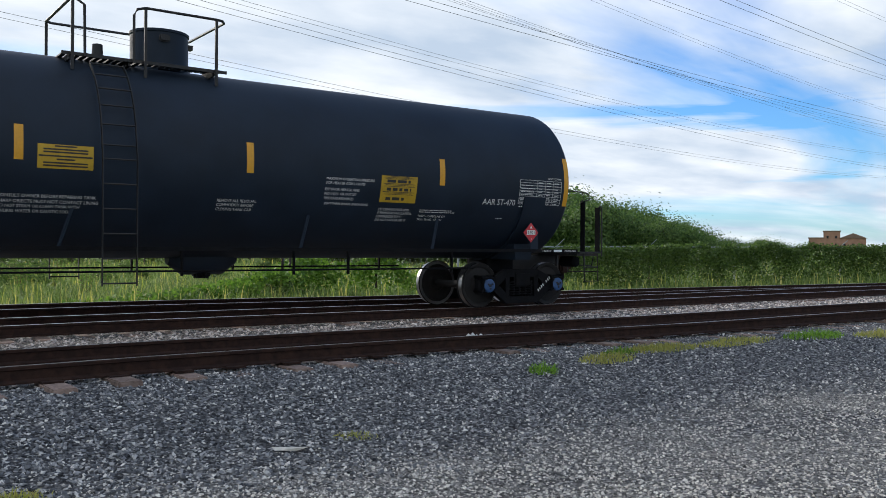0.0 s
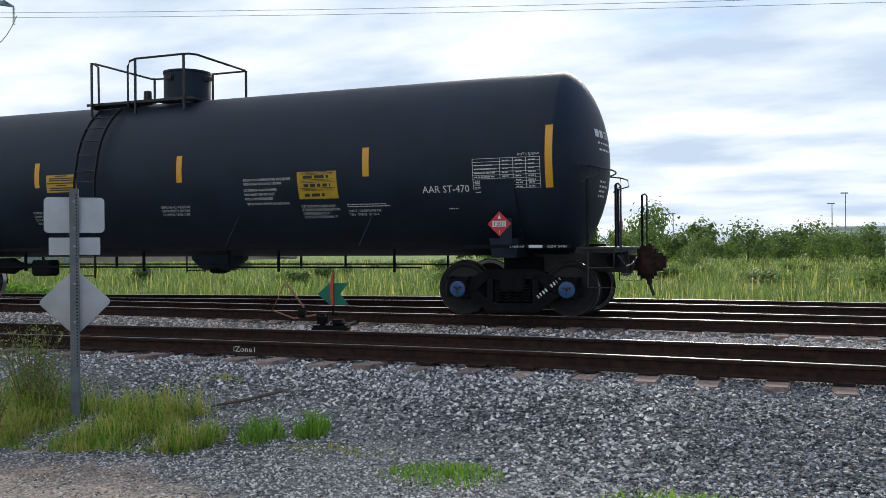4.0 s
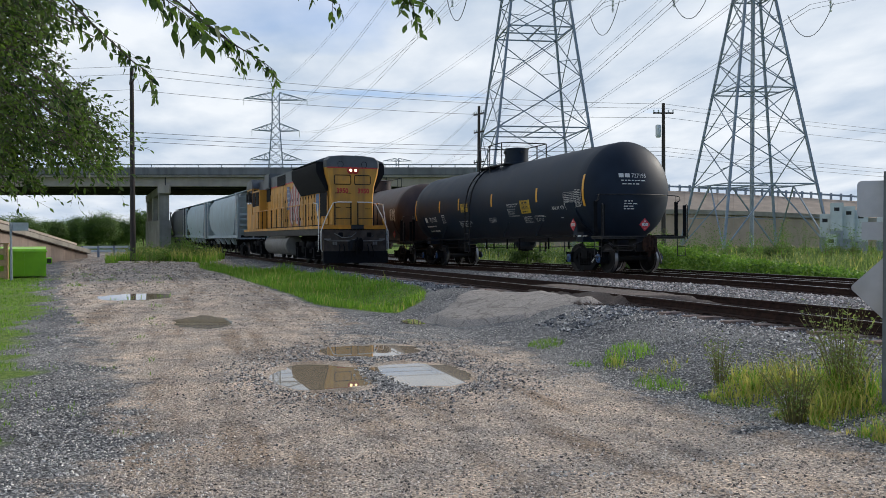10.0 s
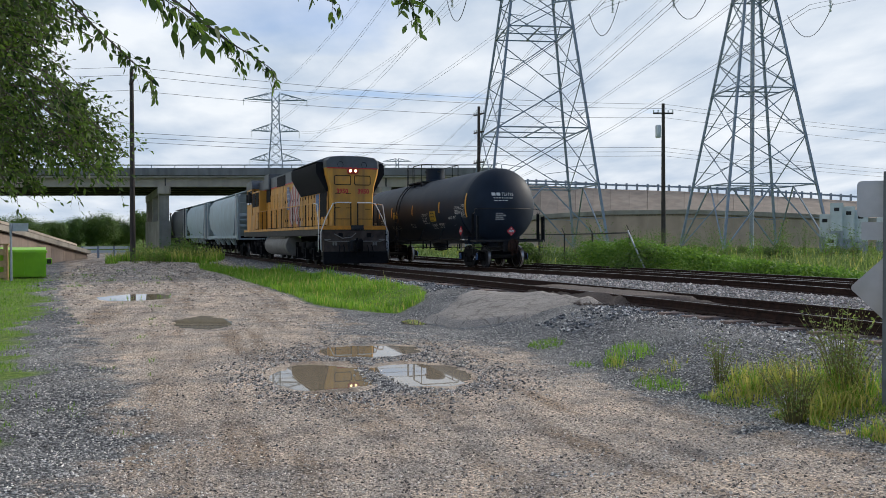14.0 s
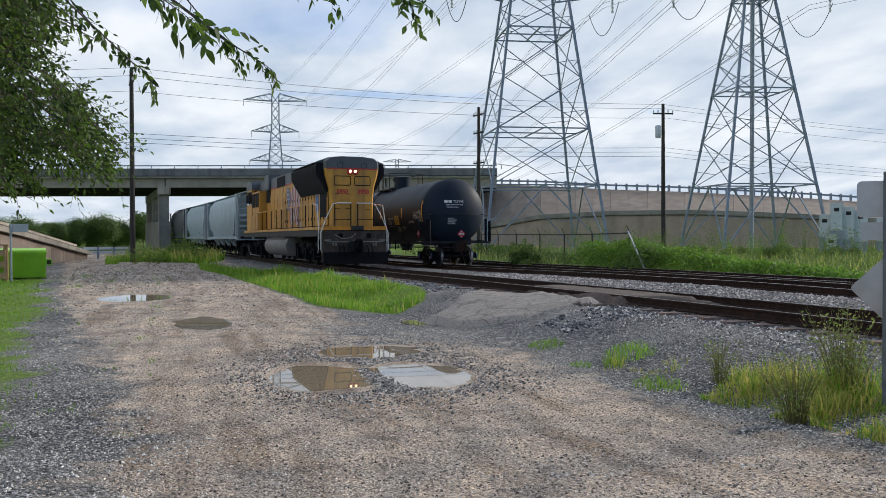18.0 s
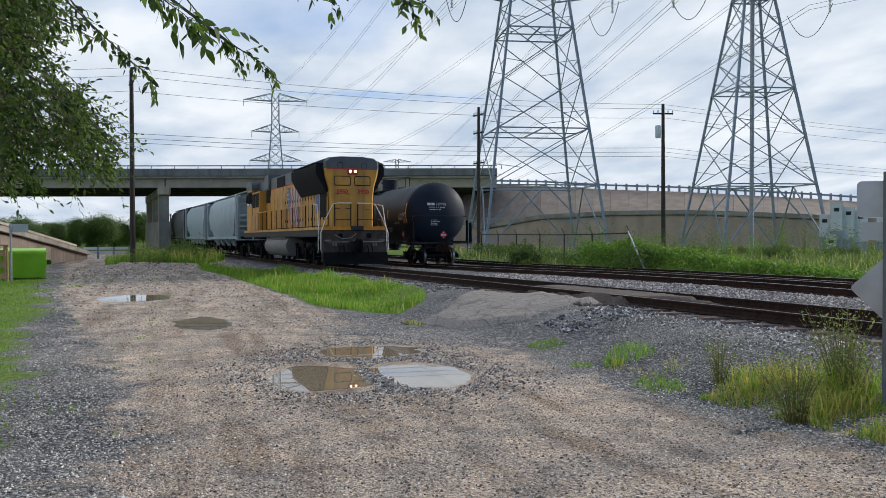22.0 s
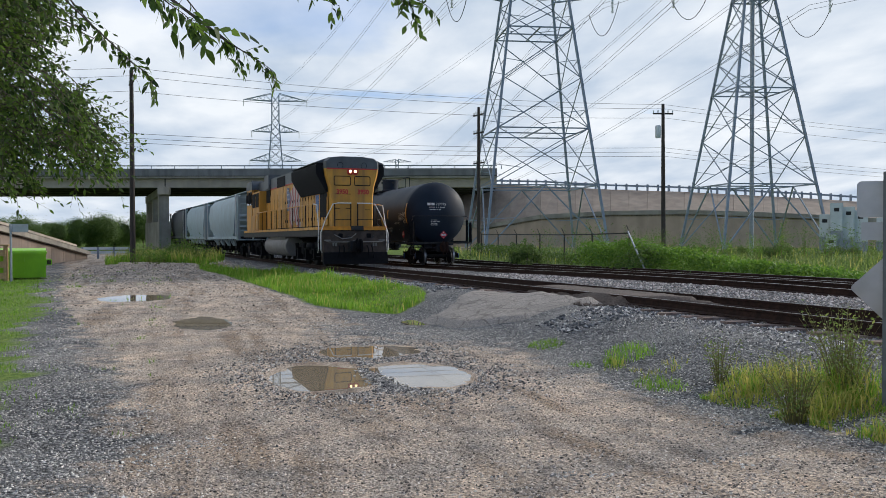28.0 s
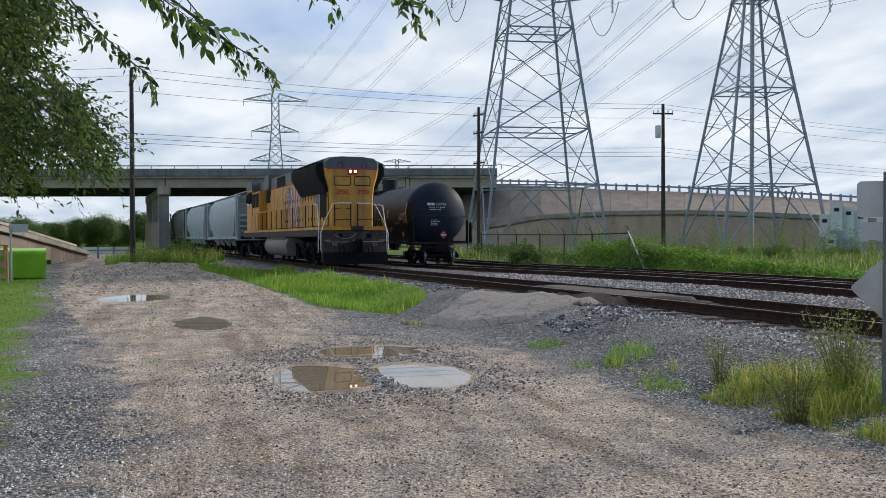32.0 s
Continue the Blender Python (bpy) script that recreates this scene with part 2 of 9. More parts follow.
def add_cracks(m, scale, width):
    """Dark cracks and a coarse aggregate over a worn surface."""
    nt = m.node_tree
    N, L = nt.nodes.new, nt.links.new
    b = nt.nodes["Principled BSDF"]
    src = b.inputs["Base Color"].links[0].from_socket
    co, wob = N("ShaderNodeTexCoord"), N("ShaderNodeTexNoise")
    wob.inputs["Scale"].default_value, wob.inputs["Detail"].default_value = 2.5, 6.0
    L(co.outputs["Object"], wob.inputs["Vector"])
    mx = N("ShaderNodeMixRGB")
    mx.inputs[0].default_value = 0.25
    L(co.outputs["Object"], mx.inputs[1])
    L(wob.outputs["Color"], mx.inputs[2])
    for kind, sc, stops in (("DISTANCE_TO_EDGE", scale, ((0.0, (0.5, 0.48, 0.46)), (width, (1, 1, 1)))), ("F1", 45.0, ((0.2, (1.12, 1.1, 1.08)), (0.8, (0.55, 0.54, 0.53))))):
        v, r, q = N("ShaderNodeTexVoronoi"), N("ShaderNodeValToRGB"), N("ShaderNodeMixRGB")
        v.feature, v.inputs["Scale"].default_value = kind, sc
        L(mx.outputs[0] if kind != "F1" else co.outputs["Object"], v.inputs["Vector"])
        for e, (p, c) in zip(r.color_ramp.elements, stops):
            e.position, e.color = p, (*c, 1)
        L(v.outputs["Distance"], r.inputs[0])
        q.blend_type, q.inputs[0].default_value = "MULTIPLY", 1.0
        L(src, q.inputs[1])
        L(r.outputs[0], q.inputs[2])
        src = q.outputs[0]
    L(src, b.inputs["Base Color"])


add_cracks(SLAB, 2.1, 0.045)
GALV = surface("galvanised_steel", (0.30, 0.33, 0.36), 0.5, 0.5, (5, 0.2), (2, (0.2, 0.21, 0.22), 0.5), (60, 0.05))
GALV_DARK = surface("weathered_tower_steel", (0.25, 0.29, 0.34), 0.6, 0.2, (1.5, 0.25), None, None)
SIGN_BACK = surface("sign_back_aluminium", (0.44, 0.45, 0.47), 0.42, 0.6, (5, 0.12), (4, (0.3, 0.31, 0.33), 0.4), (30, 0.04))
POLE_WOOD = surface("utility_pole_wood", (0.042, 0.034, 0.029), 0.9, 0, (9, 0.35), None, (30, 0.4), streak=(5, (0.08, 0.066, 0.056), 0.5))
BARK = surface("tree_bark", (0.09, 0.072, 0.058), 0.95, 0, (10, 0.4), None, (25, 0.6))
CABLE = surface("power_cable", (0.10, 0.105, 0.115), 0.6, 0, (3, 0.1), None, None)
GREEN_BIN = surface("lime_green_bin_paint", (0.24, 0.52, 0.02), 0.5, 0, (2, 0.12), (3, (0.16, 0.32, 0.03), 0.3), (20, 0.06))
BARE_WOOD = surface("pale_lumber", (0.42, 0.27, 0.13), 0.75, 0, (12, 0.25), (5, (0.3, 0.18, 0.09), 0.5), (40, 0.2), random_tint=0.15)
CABINET_GREY = surface("substation_cabinet_grey", (0.55, 0.59, 0.59), 0.5, 0, (2, 0.1), None, None)
SWITCH_GREEN = surface("switch_target_green", (0.0, 0.13, 0.075), 0.5, 0, (15, 0.12), None, None)
SWITCH_RED = surface("switch_target_red", (0.50, 0.05, 0.02), 0.5, 0, (15, 0.2), None, None)
WINDOW_DARK = surface("dark_window_glass", (0.012, 0.014, 0.017), 0.12, 0, (3, 0.1), None, None)
FADED_RED = surface("faded_red_brick", (0.33, 0.18, 0.13), 0.85, 0, (0.5, 0.2), None, None)
GRASS = leaf_mat("grass_blades", (0.11, 0.26, 0.016), (0.28, 0.46, 0.05))
DRY_GRASS = leaf_mat("yellowing_grass", (0.33, 0.38, 0.06), (0.58, 0.50, 0.15))
WOOD_LEAVES = leaf_mat("dense_wood_leaves", (0.036, 0.088, 0.017), (0.14, 0.23, 0.047))
FAR_LEAVES = leaf_mat("far_woodland_leaves", (0.05, 0.10, 0.022), (0.17, 0.25, 0.055))
MEADOW = leaf_mat("meadow_weeds", (0.08, 0.14, 0.03), (0.24, 0.31, 0.085))
WEED = leaf_mat("straggling_weed_leaves", (0.12, 0.19, 0.04), (0.30, 0.36, 0.10))
VINE = leaf_mat("vine_leaves", (0.07, 0.165, 0.017), (0.18, 0.31, 0.04))


# ---- mesh building ----
class MB:
    """Collects vertices and faces for one mesh."""

    def __init__(self):
        self.v, self.f = [], []

    def add(self, vs, fs, m=None):
        o = len(self.v)
        self.v += [tuple(m @ Vector(p)) if m else tuple(p) for p in vs]
        self.f += [tuple(o + i for i in q) for q in fs]
        return self

    def box(self, x0, x1, y0, y1, z0, z1, m=None, ch=0.0):
        """A box, its edges along x, y and z cut back by ch where that is given."""
        if ch <= 0:
            vs = [(x, y, z) for x in (x0, x1) for y in (y0, y1) for z in (z0, z1)]
            return self.add(vs, [(0, 1, 3, 2), (4, 6, 7, 5), (0, 4, 5, 1), (2, 3, 7, 6), (0, 2, 6, 4), (1, 5, 7, 3)], m)
        bm = bmesh.new()
        bmesh.ops.create_cube(bm, size=1.0)
        for p in bm.verts:
            p.co = ((x0 + x1) / 2 + p.co.x * (x1 - x0), (y0 + y1) / 2 + p.co.y * (y1 - y0), (z0 + z1) / 2 + p.co.z * (z1 - z0))
        bmesh.ops.bevel(bm, geom=bm.edges[:], offset=ch, segments=2, affect="EDGES", clamp_overlap=True)
        bm.verts.index_update()
        self.add([tuple(p.co) for p in bm.verts], [tuple(p.index for p in q.verts) for q in bm.faces], m)
        bm.free()
        return self

    def tube(self, pts, r, n=8, closed=False, caps=True):
        """A round bar along a line of points."""
        pts = [Vector(p) for p in pts]
        rs = r if isinstance(r, (list, tuple)) else [r] * len(pts)
        vs, fs, k = [], [], len(pts)
        for i, p in enumerate(pts):
            a, b = pts[max(i - 1, 0)], pts[min(i + 1, k - 1)]
            if closed:
                a, b = pts[i - 1], pts[(i + 1) % k]
            d = (b - a).normalized()
            u = d.cross(Vector((0, 0, 1)) if abs(d.z) < 0.9 else Vector((1, 0, 0))).normalized()
            w = d.cross(u)
            vs += [tuple(p + rs[i] * (math.cos(2 * math.pi * j / n) * u + math.sin(2 * math.pi * j / n) * w)) for j in range(n)]
        for i in range(k if closed else k - 1):
            i2 = (i + 1) % k
            fs += [(i * n + j, i * n + (j + 1) % n, i2 * n + (j + 1) % n, i2 * n + j) for j in range(n)]
        if caps and not closed:
            fs += [tuple(range(n))[::-1], tuple((k - 1) * n + j for j in range(n))]
        return self.add(vs, fs)

    def bar(self, a, b, w, h=None, up=(0, 0, 1)):
        """A square-edged bar from a to b."""
        a, b = Vector(a), Vector(b)
        h = h or w
        d = (b - a).normalized()
        u = d.cross(Vector(up) if abs(d.dot(Vector(up))) < 0.95 else Vector((1, 0, 0))).normalized()
        q = u.cross(d)
        vs = [tuple(p + s * u * w / 2 + t * q * h / 2) for p in (a, b) for s, t in ((-1, -1), (1, -1), (1, 1), (-1, 1))]
        return self.add(vs, [(0, 1, 2, 3), (7, 6, 5, 4), (0, 4, 5, 1), (1, 5, 6, 2), (2, 6, 7, 3), (3, 7, 4, 0)])

    def turned(self, prof, n=24, m=None, caps=True):
        """A solid turned round the x axis from (x, r) points."""
        vs, fs, k = [], [], len(prof)
        for x, r in prof:
            vs += [(x, r * math.cos(2 * math.pi * j / n), r * math.sin(2 * math.pi * j / n)) for j in range(n)]
        for i in range(k - 1):
            fs += [(i * n + j, (i + 1) * n + j, (i + 1) * n + (j + 1) % n, i * n + (j + 1) % n) for j in range(n)]
        if caps and prof[0][1] > 1e-4:
            fs.append(tuple(range(n)))
        if caps and prof[-1][1] > 1e-4:
            fs.append(tuple((k - 1) * n + j for j in range(n))[::-1])
        return self.add(vs, fs, m)

    def prism(self, poly, y0, y1, m=None):
        """An outline in x and z, pushed from y0 to y1."""
        k = len(poly)
        vs = [(x, y0, z) for x, z in poly] + [(x, y1, z) for x, z in poly]
        fs = [tuple(range(k)), tuple(range(2 * k - 1, k - 1, -1))] + [(i, i + k, (i + 1) % k + k, (i + 1) % k) for i in range(k)]
        return self.add(vs, fs, m)

    def mesh(self, name, mat, smooth=True):
        me = bpy.data.meshes.new(name)
        me.from_pydata(self.v, [], self.f)
        bm = bmesh.new()
        bm.from_mesh(me)
        bmesh.ops.recalc_face_normals(bm, faces=bm.faces[:])
        bm.to_mesh(me)
        bm.free()
        me.materials.append(mat)
        if smooth:
            me.polygons.foreach_set("use_smooth", [True] * len(me.polygons))
            me.set_sharp_from_angle(angle=radians(38))
        return me


def part(name, mb, mat, parent, label="", m=None, smooth=True):
    ob = new(name, mb if isinstance(mb, bpy.types.Mesh) else mb.mesh(name, mat, smooth))
    ob.parent = parent
    if m is not None:
        ob.matrix_basis = m
    return tagged(ob, label)


def thing(name, label, category, m=None, group="", kind=""):
    ob = new(name)
    ob.empty_display_size = 0.3
    if m is not None:
        ob.matrix_basis = m
    return tagged(ob, label, category, group, kind)


def soup(name, verts, faces, mat, label, category, kind="stuff", smooth=False):
    """One mesh object from arrays: what nobody could count."""
    me = bpy.data.meshes.new(name)
    verts, faces = np.asarray(verts, np.float32), np.asarray(faces, np.int32)
    k = faces.shape[1]
    me.vertices.add(len(verts))
    me.vertices.foreach_set("co", verts.ravel())
    me.loops.add(faces.size)
    me.loops.foreach_set("vertex_index", faces.ravel())
    me.polygons.add(len(faces))
    me.polygons.foreach_set("loop_start", np.arange(0, faces.size, k, dtype=np.int32))
    me.polygons.foreach_set("use_smooth", np.full(len(faces), smooth))
    me.update(calc_edges=True)
    me.materials.append(mat)
    return tagged(new(name, me), label, category, kind=kind)


# ---- the plan: three curving tracks ----
def curve_a(x):
    y = np.where(x > -18, 10.04 - 0.00248 * x * x, 9.236 + (x + 18) * 0.0893)
    return y - 0.0001 * np.clip(-x - 50, 0, 300) ** 2


def curve_b(x):
    west = x + 18
    return np.where(x > -18, 14.78 - 0.00204 * x * x, 14.12 + 0.0905 * west + 0.0005 * west * west) - 0.0004 * np.clip(-x - 62, 0, 300) ** 2


def curve_c(x):
    base = np.where(x > -18, 14.78 - 0.00204 * x * x, 14.12 + (x + 18) * 0.03) - 0.0004 * np.clip(-x - 62, 0, 300) ** 2 - 0.6 * np.clip((-x - 30) / 13, 0, 1)
    return base + 3.62 - 3.62 * np.clip((x - 6) / 34, 0, 1) ** 1.3 - np.clip(-x - 20, 0, 60) * 0.012


def rail_z(x):
    return 0.45 - 0.3 * (np.clip(-x - 4, 0, 36) / 36) ** 1.2 - 0.005 * np.clip(-x - 40, 0, 40) - 0.08 * np.clip((x - 3) / 9, 0, 1) ** 1.2


def rail_z_b(x):
    """Rail height of the second track, which falls away more steeply to the west."""
    return np.where(x > -8, rail_z(x), np.interp(x, [-160, -80, -60, -52, -45, -38, -32, -25, -18, -8], [-0.06, -0.05, -0.02, 0.0, 0.06, 0.165, 0.265, 0.385, 0.45, 0.4324]))


def lattice(x, y, s):
    return np.array([noise.noise(Vector((a * s, b * s, 3.7))) for a, b in zip(x, y)])


def ground_z(x, y):
    """Height of the ground: level yard, ballast shoulder up to the ties, a shallow ditch beyond."""
    x, y = np.asarray(x, float), np.asarray(y, float)
    bed = rail_z(x) - 0.205
    near, far = curve_a(x) - 1.55, curve_c(x) + 1.7
    shoulder = np.where(y < near, np.clip(1 - (near - y) / 2.6, 0, 1), np.clip(1 - (y - far) / 2.2, 0, 1))
    shoulder = shoulder * shoulder * (3 - 2 * shoulder)
    low = np.where(y > far, -0.12, 0.0)
    low = np.where(x < -20, low + np.clip((-x - 20) / 60, 0, 1) * 0.12, low)
    dip = np.clip((-x - 0.5) / 9.5, 0, 1)          # the yard lies lower along the dirt road
    low = np.where(y < far, low - 0.36 * dip * dip * (3 - 2 * dip), low)
    mid = np.where((y > near) & (y < far), 1, shoulder)
    heap = 0.13 * np.exp(-((y - (curve_a(x) + curve_b(x)) / 2 - 0.2) / 1.0) ** 4) * np.clip((-x - 9) / 5, 0, 1)
    lift = (rail_z_b(x) - rail_z(x)) * np.exp(-((y - curve_b(x)) / 1.9) ** 4)
    return low + (bed - low) * mid + heap + lift


def ground_at(x, y):
    return float(ground_z(np.array([x]), np.array([y]))[0])


# ---- ground ----
def axis_steps(spans):
    out = []
    for a, b, s in spans:
        out += list(np.arange(a, b, s))
    return np.array(out + [spans[-1][1]])


def bank(v, a, b):
    return np.clip((v - a) / (b - a), 0, 1)


def in_grass_strip(x, y):
    """The tongue of grass between the dirt road and the parked engine."""
    lo = np.interp(-x, [21.2, 23.8, 29.3, 34.6, 41.9, 50.3, 58, 85], [4.9, 3.5, 3.2, 2.7, 2.0, 0.9, 0.9, -1.0])
    hi = np.interp(-x, [20.8, 22.0, 24.5, 33, 42, 50, 76], [4.8, 6.1, 6.7, 6.0, 4.6, 2.4, -0.5])
    return np.minimum(bank(y, lo - 0.35, lo + 0.35), 1 - bank(y, hi - 0.3, hi + 0.3)) * bank(-x, 20.2, 21.2)


def road_weight(x, y):
    mid = np.interp(-x, [-2, 5.1, 8.4, 12.2, 14.7, 22.8, 30.4, 69, 111], [1.5, 2.4, 2.45, 2.3, 2.2, 0.61, -0.36, -2.7, -5.0])
    half = np.interp(-x, [-2, 5.1, 8.4, 12.2, 14.7, 22.8, 30.4, 48, 69, 91], [1.4, 2.95, 2.85, 3.0, 3.3, 2.8, 3.04, 3.9, 5.1, 6.0])
    gritty = 0.8 * np.exp(-((x + 18.0) / 3.6) ** 2 - ((y - 4.1) / 2.1) ** 2)
    return (1 - bank(np.abs(y - mid), half - 0.7, half + 0.9)) * bank(-x, 0.0, 5.0) - gritty


def ballast_reach(x):
    return np.interp(-x, [-20, 1, 4, 8, 13, 18], [5.6, 5.0, 3.4, 2.5, 2.4, 2.6])


def verge_weight(x, y):
    edge = np.interp(-x, [2, 7.3, 11.7, 22.9, 29.9, 41.4, 69], [-0.9, -1.4, -1.95, -3.04, -4.0, -5.6, -13.4])
    return bank(edge - y + 0.35 * np.sin(x * 0.83 + 0.4 * np.sin(x * 2.3)) * np.sin(x * 0.41 + 1) + 0.22 * np.sin(x * 4.1 + y * 3) * np.sin(x * 1.3), -0.2, 0.7) * bank(-x, 2, 5)


PUDDLES = [(-12.26, 1.91, 1.14, 0.65), (-12.08, 3.25, 0.97, 0.62), (-14.74, 3.06, 0.69, 0.75), (-29.2, -1.45, 1.5, 1.12), (-20.64, 0.41, 1.6, 0.5), (-19.18, 5.2, 0.47, 0.3)]


def relief(x, y):
    """Small unevenness of the yard, with the hollows in which water stands."""
    z = 0.035 * lattice(x, y, 0.45) + 0.02 * lattice(x, y, 1.9)
    wave, dip = 0.17 * lattice(x, y, 2.1) + 0.1 * lattice(x, y, 5.3), np.zeros(len(x))
    for px, py, a, b in PUDDLES:
        d = np.hypot((x - px) / (a + 0.35), (y - py) / (b + 0.35)) + wave
        z = z * np.clip(d - 0.9, 0, 1)
        dip = np.maximum(dip, 0.06 * np.clip(1.3 - d, 0, 0.9))
    shelf = np.clip((curve_a(x) - 1.32 - y) / 0.5, 0, 1)      # level round the tie ends
    return np.where(x > -14.5, z * shelf - 0.014 * (1 - np.clip((curve_a(x) - 1.7 - y) / 0.5, 0, 1)) * (y > curve_a(x) - 2.4) * (y < curve_a(x) + 0.7), z) - dip


def make_ground():
    xs = axis_steps([(-2600, -400, 200), (-400, -120, 20), (-120, -50, 2.0), (-50, -30, 0.5), (-30, -22, 0.24), (-22, -9, 0.13), (-9, 22, 0.24), (22, 60, 1.0), (60, 200, 14), (200, 2600, 200)])
    ys = axis_steps([(-2600, -200, 200), (-200, -20, 15), (-20, -5, 1.0), (-5, -0.4, 0.24), (-0.4, 6, 0.13), (6, 22, 0.24), (22, 60, 1.5), (60, 200, 14), (200, 2600, 200)])
    gx, gy = np.meshgrid(xs, ys, indexing="ij")
    x, y = gx.ravel(), gy.ravel()
    z = ground_z(x, y)
    near = (np.abs(x) < 60) & (y > -20) & (y < 40)
    z[near] += relief(x[near], y[near])
    nx, ny = len(xs), len(ys)
    i, j = np.meshgrid(np.arange(nx - 1), np.arange(ny - 1), indexing="ij")
    a = (i * ny + j).ravel()
    faces = np.stack([a, a + ny, a + ny + 1, a + 1], 1)
    field = bank(y, curve_c(x) + 1.6, curve_c(x) + 2.6)
    grass = np.maximum.reduce([field, in_grass_strip(x, y), 0.8 * verge_weight(x, y), bank(-x, 80, 110), bank(x, 70, 110), bank(-y, 12, 16)])
    dirt = np.clip(road_weight(x, y) * (1 + 0.9 * bank(-x, 16, 26)), -1, 1.6) * (1 - grass)
    ballast = bank(y, curve_a(x) - ballast_reach(x) - 0.2, curve_a(x) - ballast_reach(x) + 1.6) * (1 - field)
    m = bpy.data.materials.new("yard_ground")
    m.use_nodes = True
    nt = m.node_tree
    N, L = nt.nodes.new, nt.links.new
    b = nt.nodes["Principled BSDF"]
    b.inputs["Roughness"].default_value = 0.93
    b.inputs["Specular IOR Level"].default_value = 0.25
    co = N("ShaderNodeTexCoord")

    def tex(scale, detail=6.0):
        q = N("ShaderNodeTexNoise")
        q.inputs["Scale"].default_value, q.inputs["Detail"].default_value = scale, detail
        L(co.outputs["Object"], q.inputs["Vector"])
        return q.outputs[0]

    def ramp(src, stops):
        q = N("ShaderNodeValToRGB")
        e = q.color_ramp.elements
        while len(e) < len(stops):
            e.new(0.5)
        for k, (p, c) in enumerate(stops):
            e[k].position, e[k].color = p, (*c, 1)
        L(src, q.inputs[0])
        return q.outputs[0]

    def mixc(fac, c1, c2, mode="MIX"):
        q = N("ShaderNodeMixRGB")
        q.blend_type = mode
        L(fac, q.inputs[0])
        L(c1, q.inputs[1])
        L(c2, q.inputs[2])
        return q.outputs[0]

    def weight(attr, breakup, amount):
        at = N("ShaderNodeAttribute")
        at.attribute_name = attr
        s = N("ShaderNodeMath")
        s.operation = "MULTIPLY_ADD"
        L(breakup, s.inputs[0])
        s.inputs[1].default_value = amount
        L(at.outputs["Fac"], s.inputs[2])
        r = N("ShaderNodeMapRange")
        r.inputs["From Min"].default_value, r.inputs["From Max"].default_value = 0.35 + amount / 2, 0.65 + amount / 2
        L(s.outputs[0], r.inputs["Value"])
        return r.outputs[0]

    stones = N("ShaderNodeTexVoronoi")
    stones.inputs["Scale"].default_value = 30.0
    L(co.outputs["Object"], stones.inputs["Vector"])
    sepc = N("ShaderNodeSeparateColor")
    L(stones.outputs["Color"], sepc.inputs[0])
    gravel = ramp(sepc.outputs[0], [(0.0, (0.05, 0.051, 0.054)), (0.45, (0.19, 0.19, 0.193)), (0.8, (0.34, 0.335, 0.33)), (1.0, (0.68, 0.66, 0.62))])
    small = N("ShaderNodeTexVoronoi")
    small.inputs["Scale"].default_value = 62.0
    L(co.outputs["Object"], small.inputs["Vector"])
    sep2 = N("ShaderNodeSeparateColor")
    L(small.outputs["Color"], sep2.inputs[0])
    fines = ramp(sep2.outputs[0], [(0.05, (0.10, 0.096, 0.09)), (0.45, (0.44, 0.415, 0.38)), (0.95, (0.80, 0.76, 0.70))])
    patch = tex(0.55, 4.0)
    pm = N("ShaderNodeMapRange")
    pm.inputs["From Min"].default_value, pm.inputs["From Max"].default_value = 0.35, 0.68
    pm.inputs["To Max"].default_value = 0.75
    L(patch, pm.inputs["Value"])
    # shade between the stones is multiplied into the colour, darkest at cell edges
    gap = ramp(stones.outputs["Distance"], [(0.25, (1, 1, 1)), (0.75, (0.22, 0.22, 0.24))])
    one = N("ShaderNodeValue")
    one.outputs[0].default_value = 1.0
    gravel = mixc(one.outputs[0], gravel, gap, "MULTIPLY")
    # the same painted crevice shade for the smaller stones
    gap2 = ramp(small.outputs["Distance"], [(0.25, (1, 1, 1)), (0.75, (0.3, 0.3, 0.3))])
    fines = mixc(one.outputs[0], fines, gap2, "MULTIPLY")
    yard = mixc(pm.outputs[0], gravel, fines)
    dirtc = ramp(tex(26.0, 8.0), [(0.3, (0.29, 0.235, 0.19)), (0.5, (0.57, 0.475, 0.39)), (0.7, (0.76, 0.65, 0.54))])
    dpat = ramp(tex(1.6, 12.0), [(0.3, (0.50, 0.51, 0.54)), (0.5, (0.95, 0.93, 0.9)), (0.7, (1.22, 1.17, 1.1))])
    q = N("ShaderNodeMixRGB")
    q.blend_type, q.inputs[0].default_value = "MULTIPLY", 1.0
    L(dirtc, q.inputs[1])
    L(dpat, q.inputs[2])
    rm = N("ShaderNodeMapping")
    rm.inputs["Scale"].default_value = (0.22, 2.4, 1.0)
    rm.inputs["Rotation"].default_value = (0, 0, 0.12)
    L(co.outputs["Object"], rm.inputs[0])
    rn = N("ShaderNodeTexNoise")
    rn.inputs["Scale"].default_value, rn.inputs["Detail"].default_value = 1.0, 7.0
    L(rm.outputs[0], rn.inputs["Vector"])
    ruts = ramp(rn.outputs[0], [(0.36, (0.62, 0.57, 0.52)), (0.5, (0.92, 0.92, 0.93)), (0.66, (1.08, 1.07, 1.06))])
    q2 = N("ShaderNodeMixRGB")
    q2.blend_type, q2.inputs[0].default_value = "MULTIPLY", 1.0
    L(q.outputs[0], q2.inputs[1])
    L(ruts, q2.inputs[2])
    q3 = N("ShaderNodeMixRGB")
    q3.blend_type, q3.inputs[0].default_value = "MULTIPLY", 1.0
    L(q2.outputs[0], q3.inputs[1])
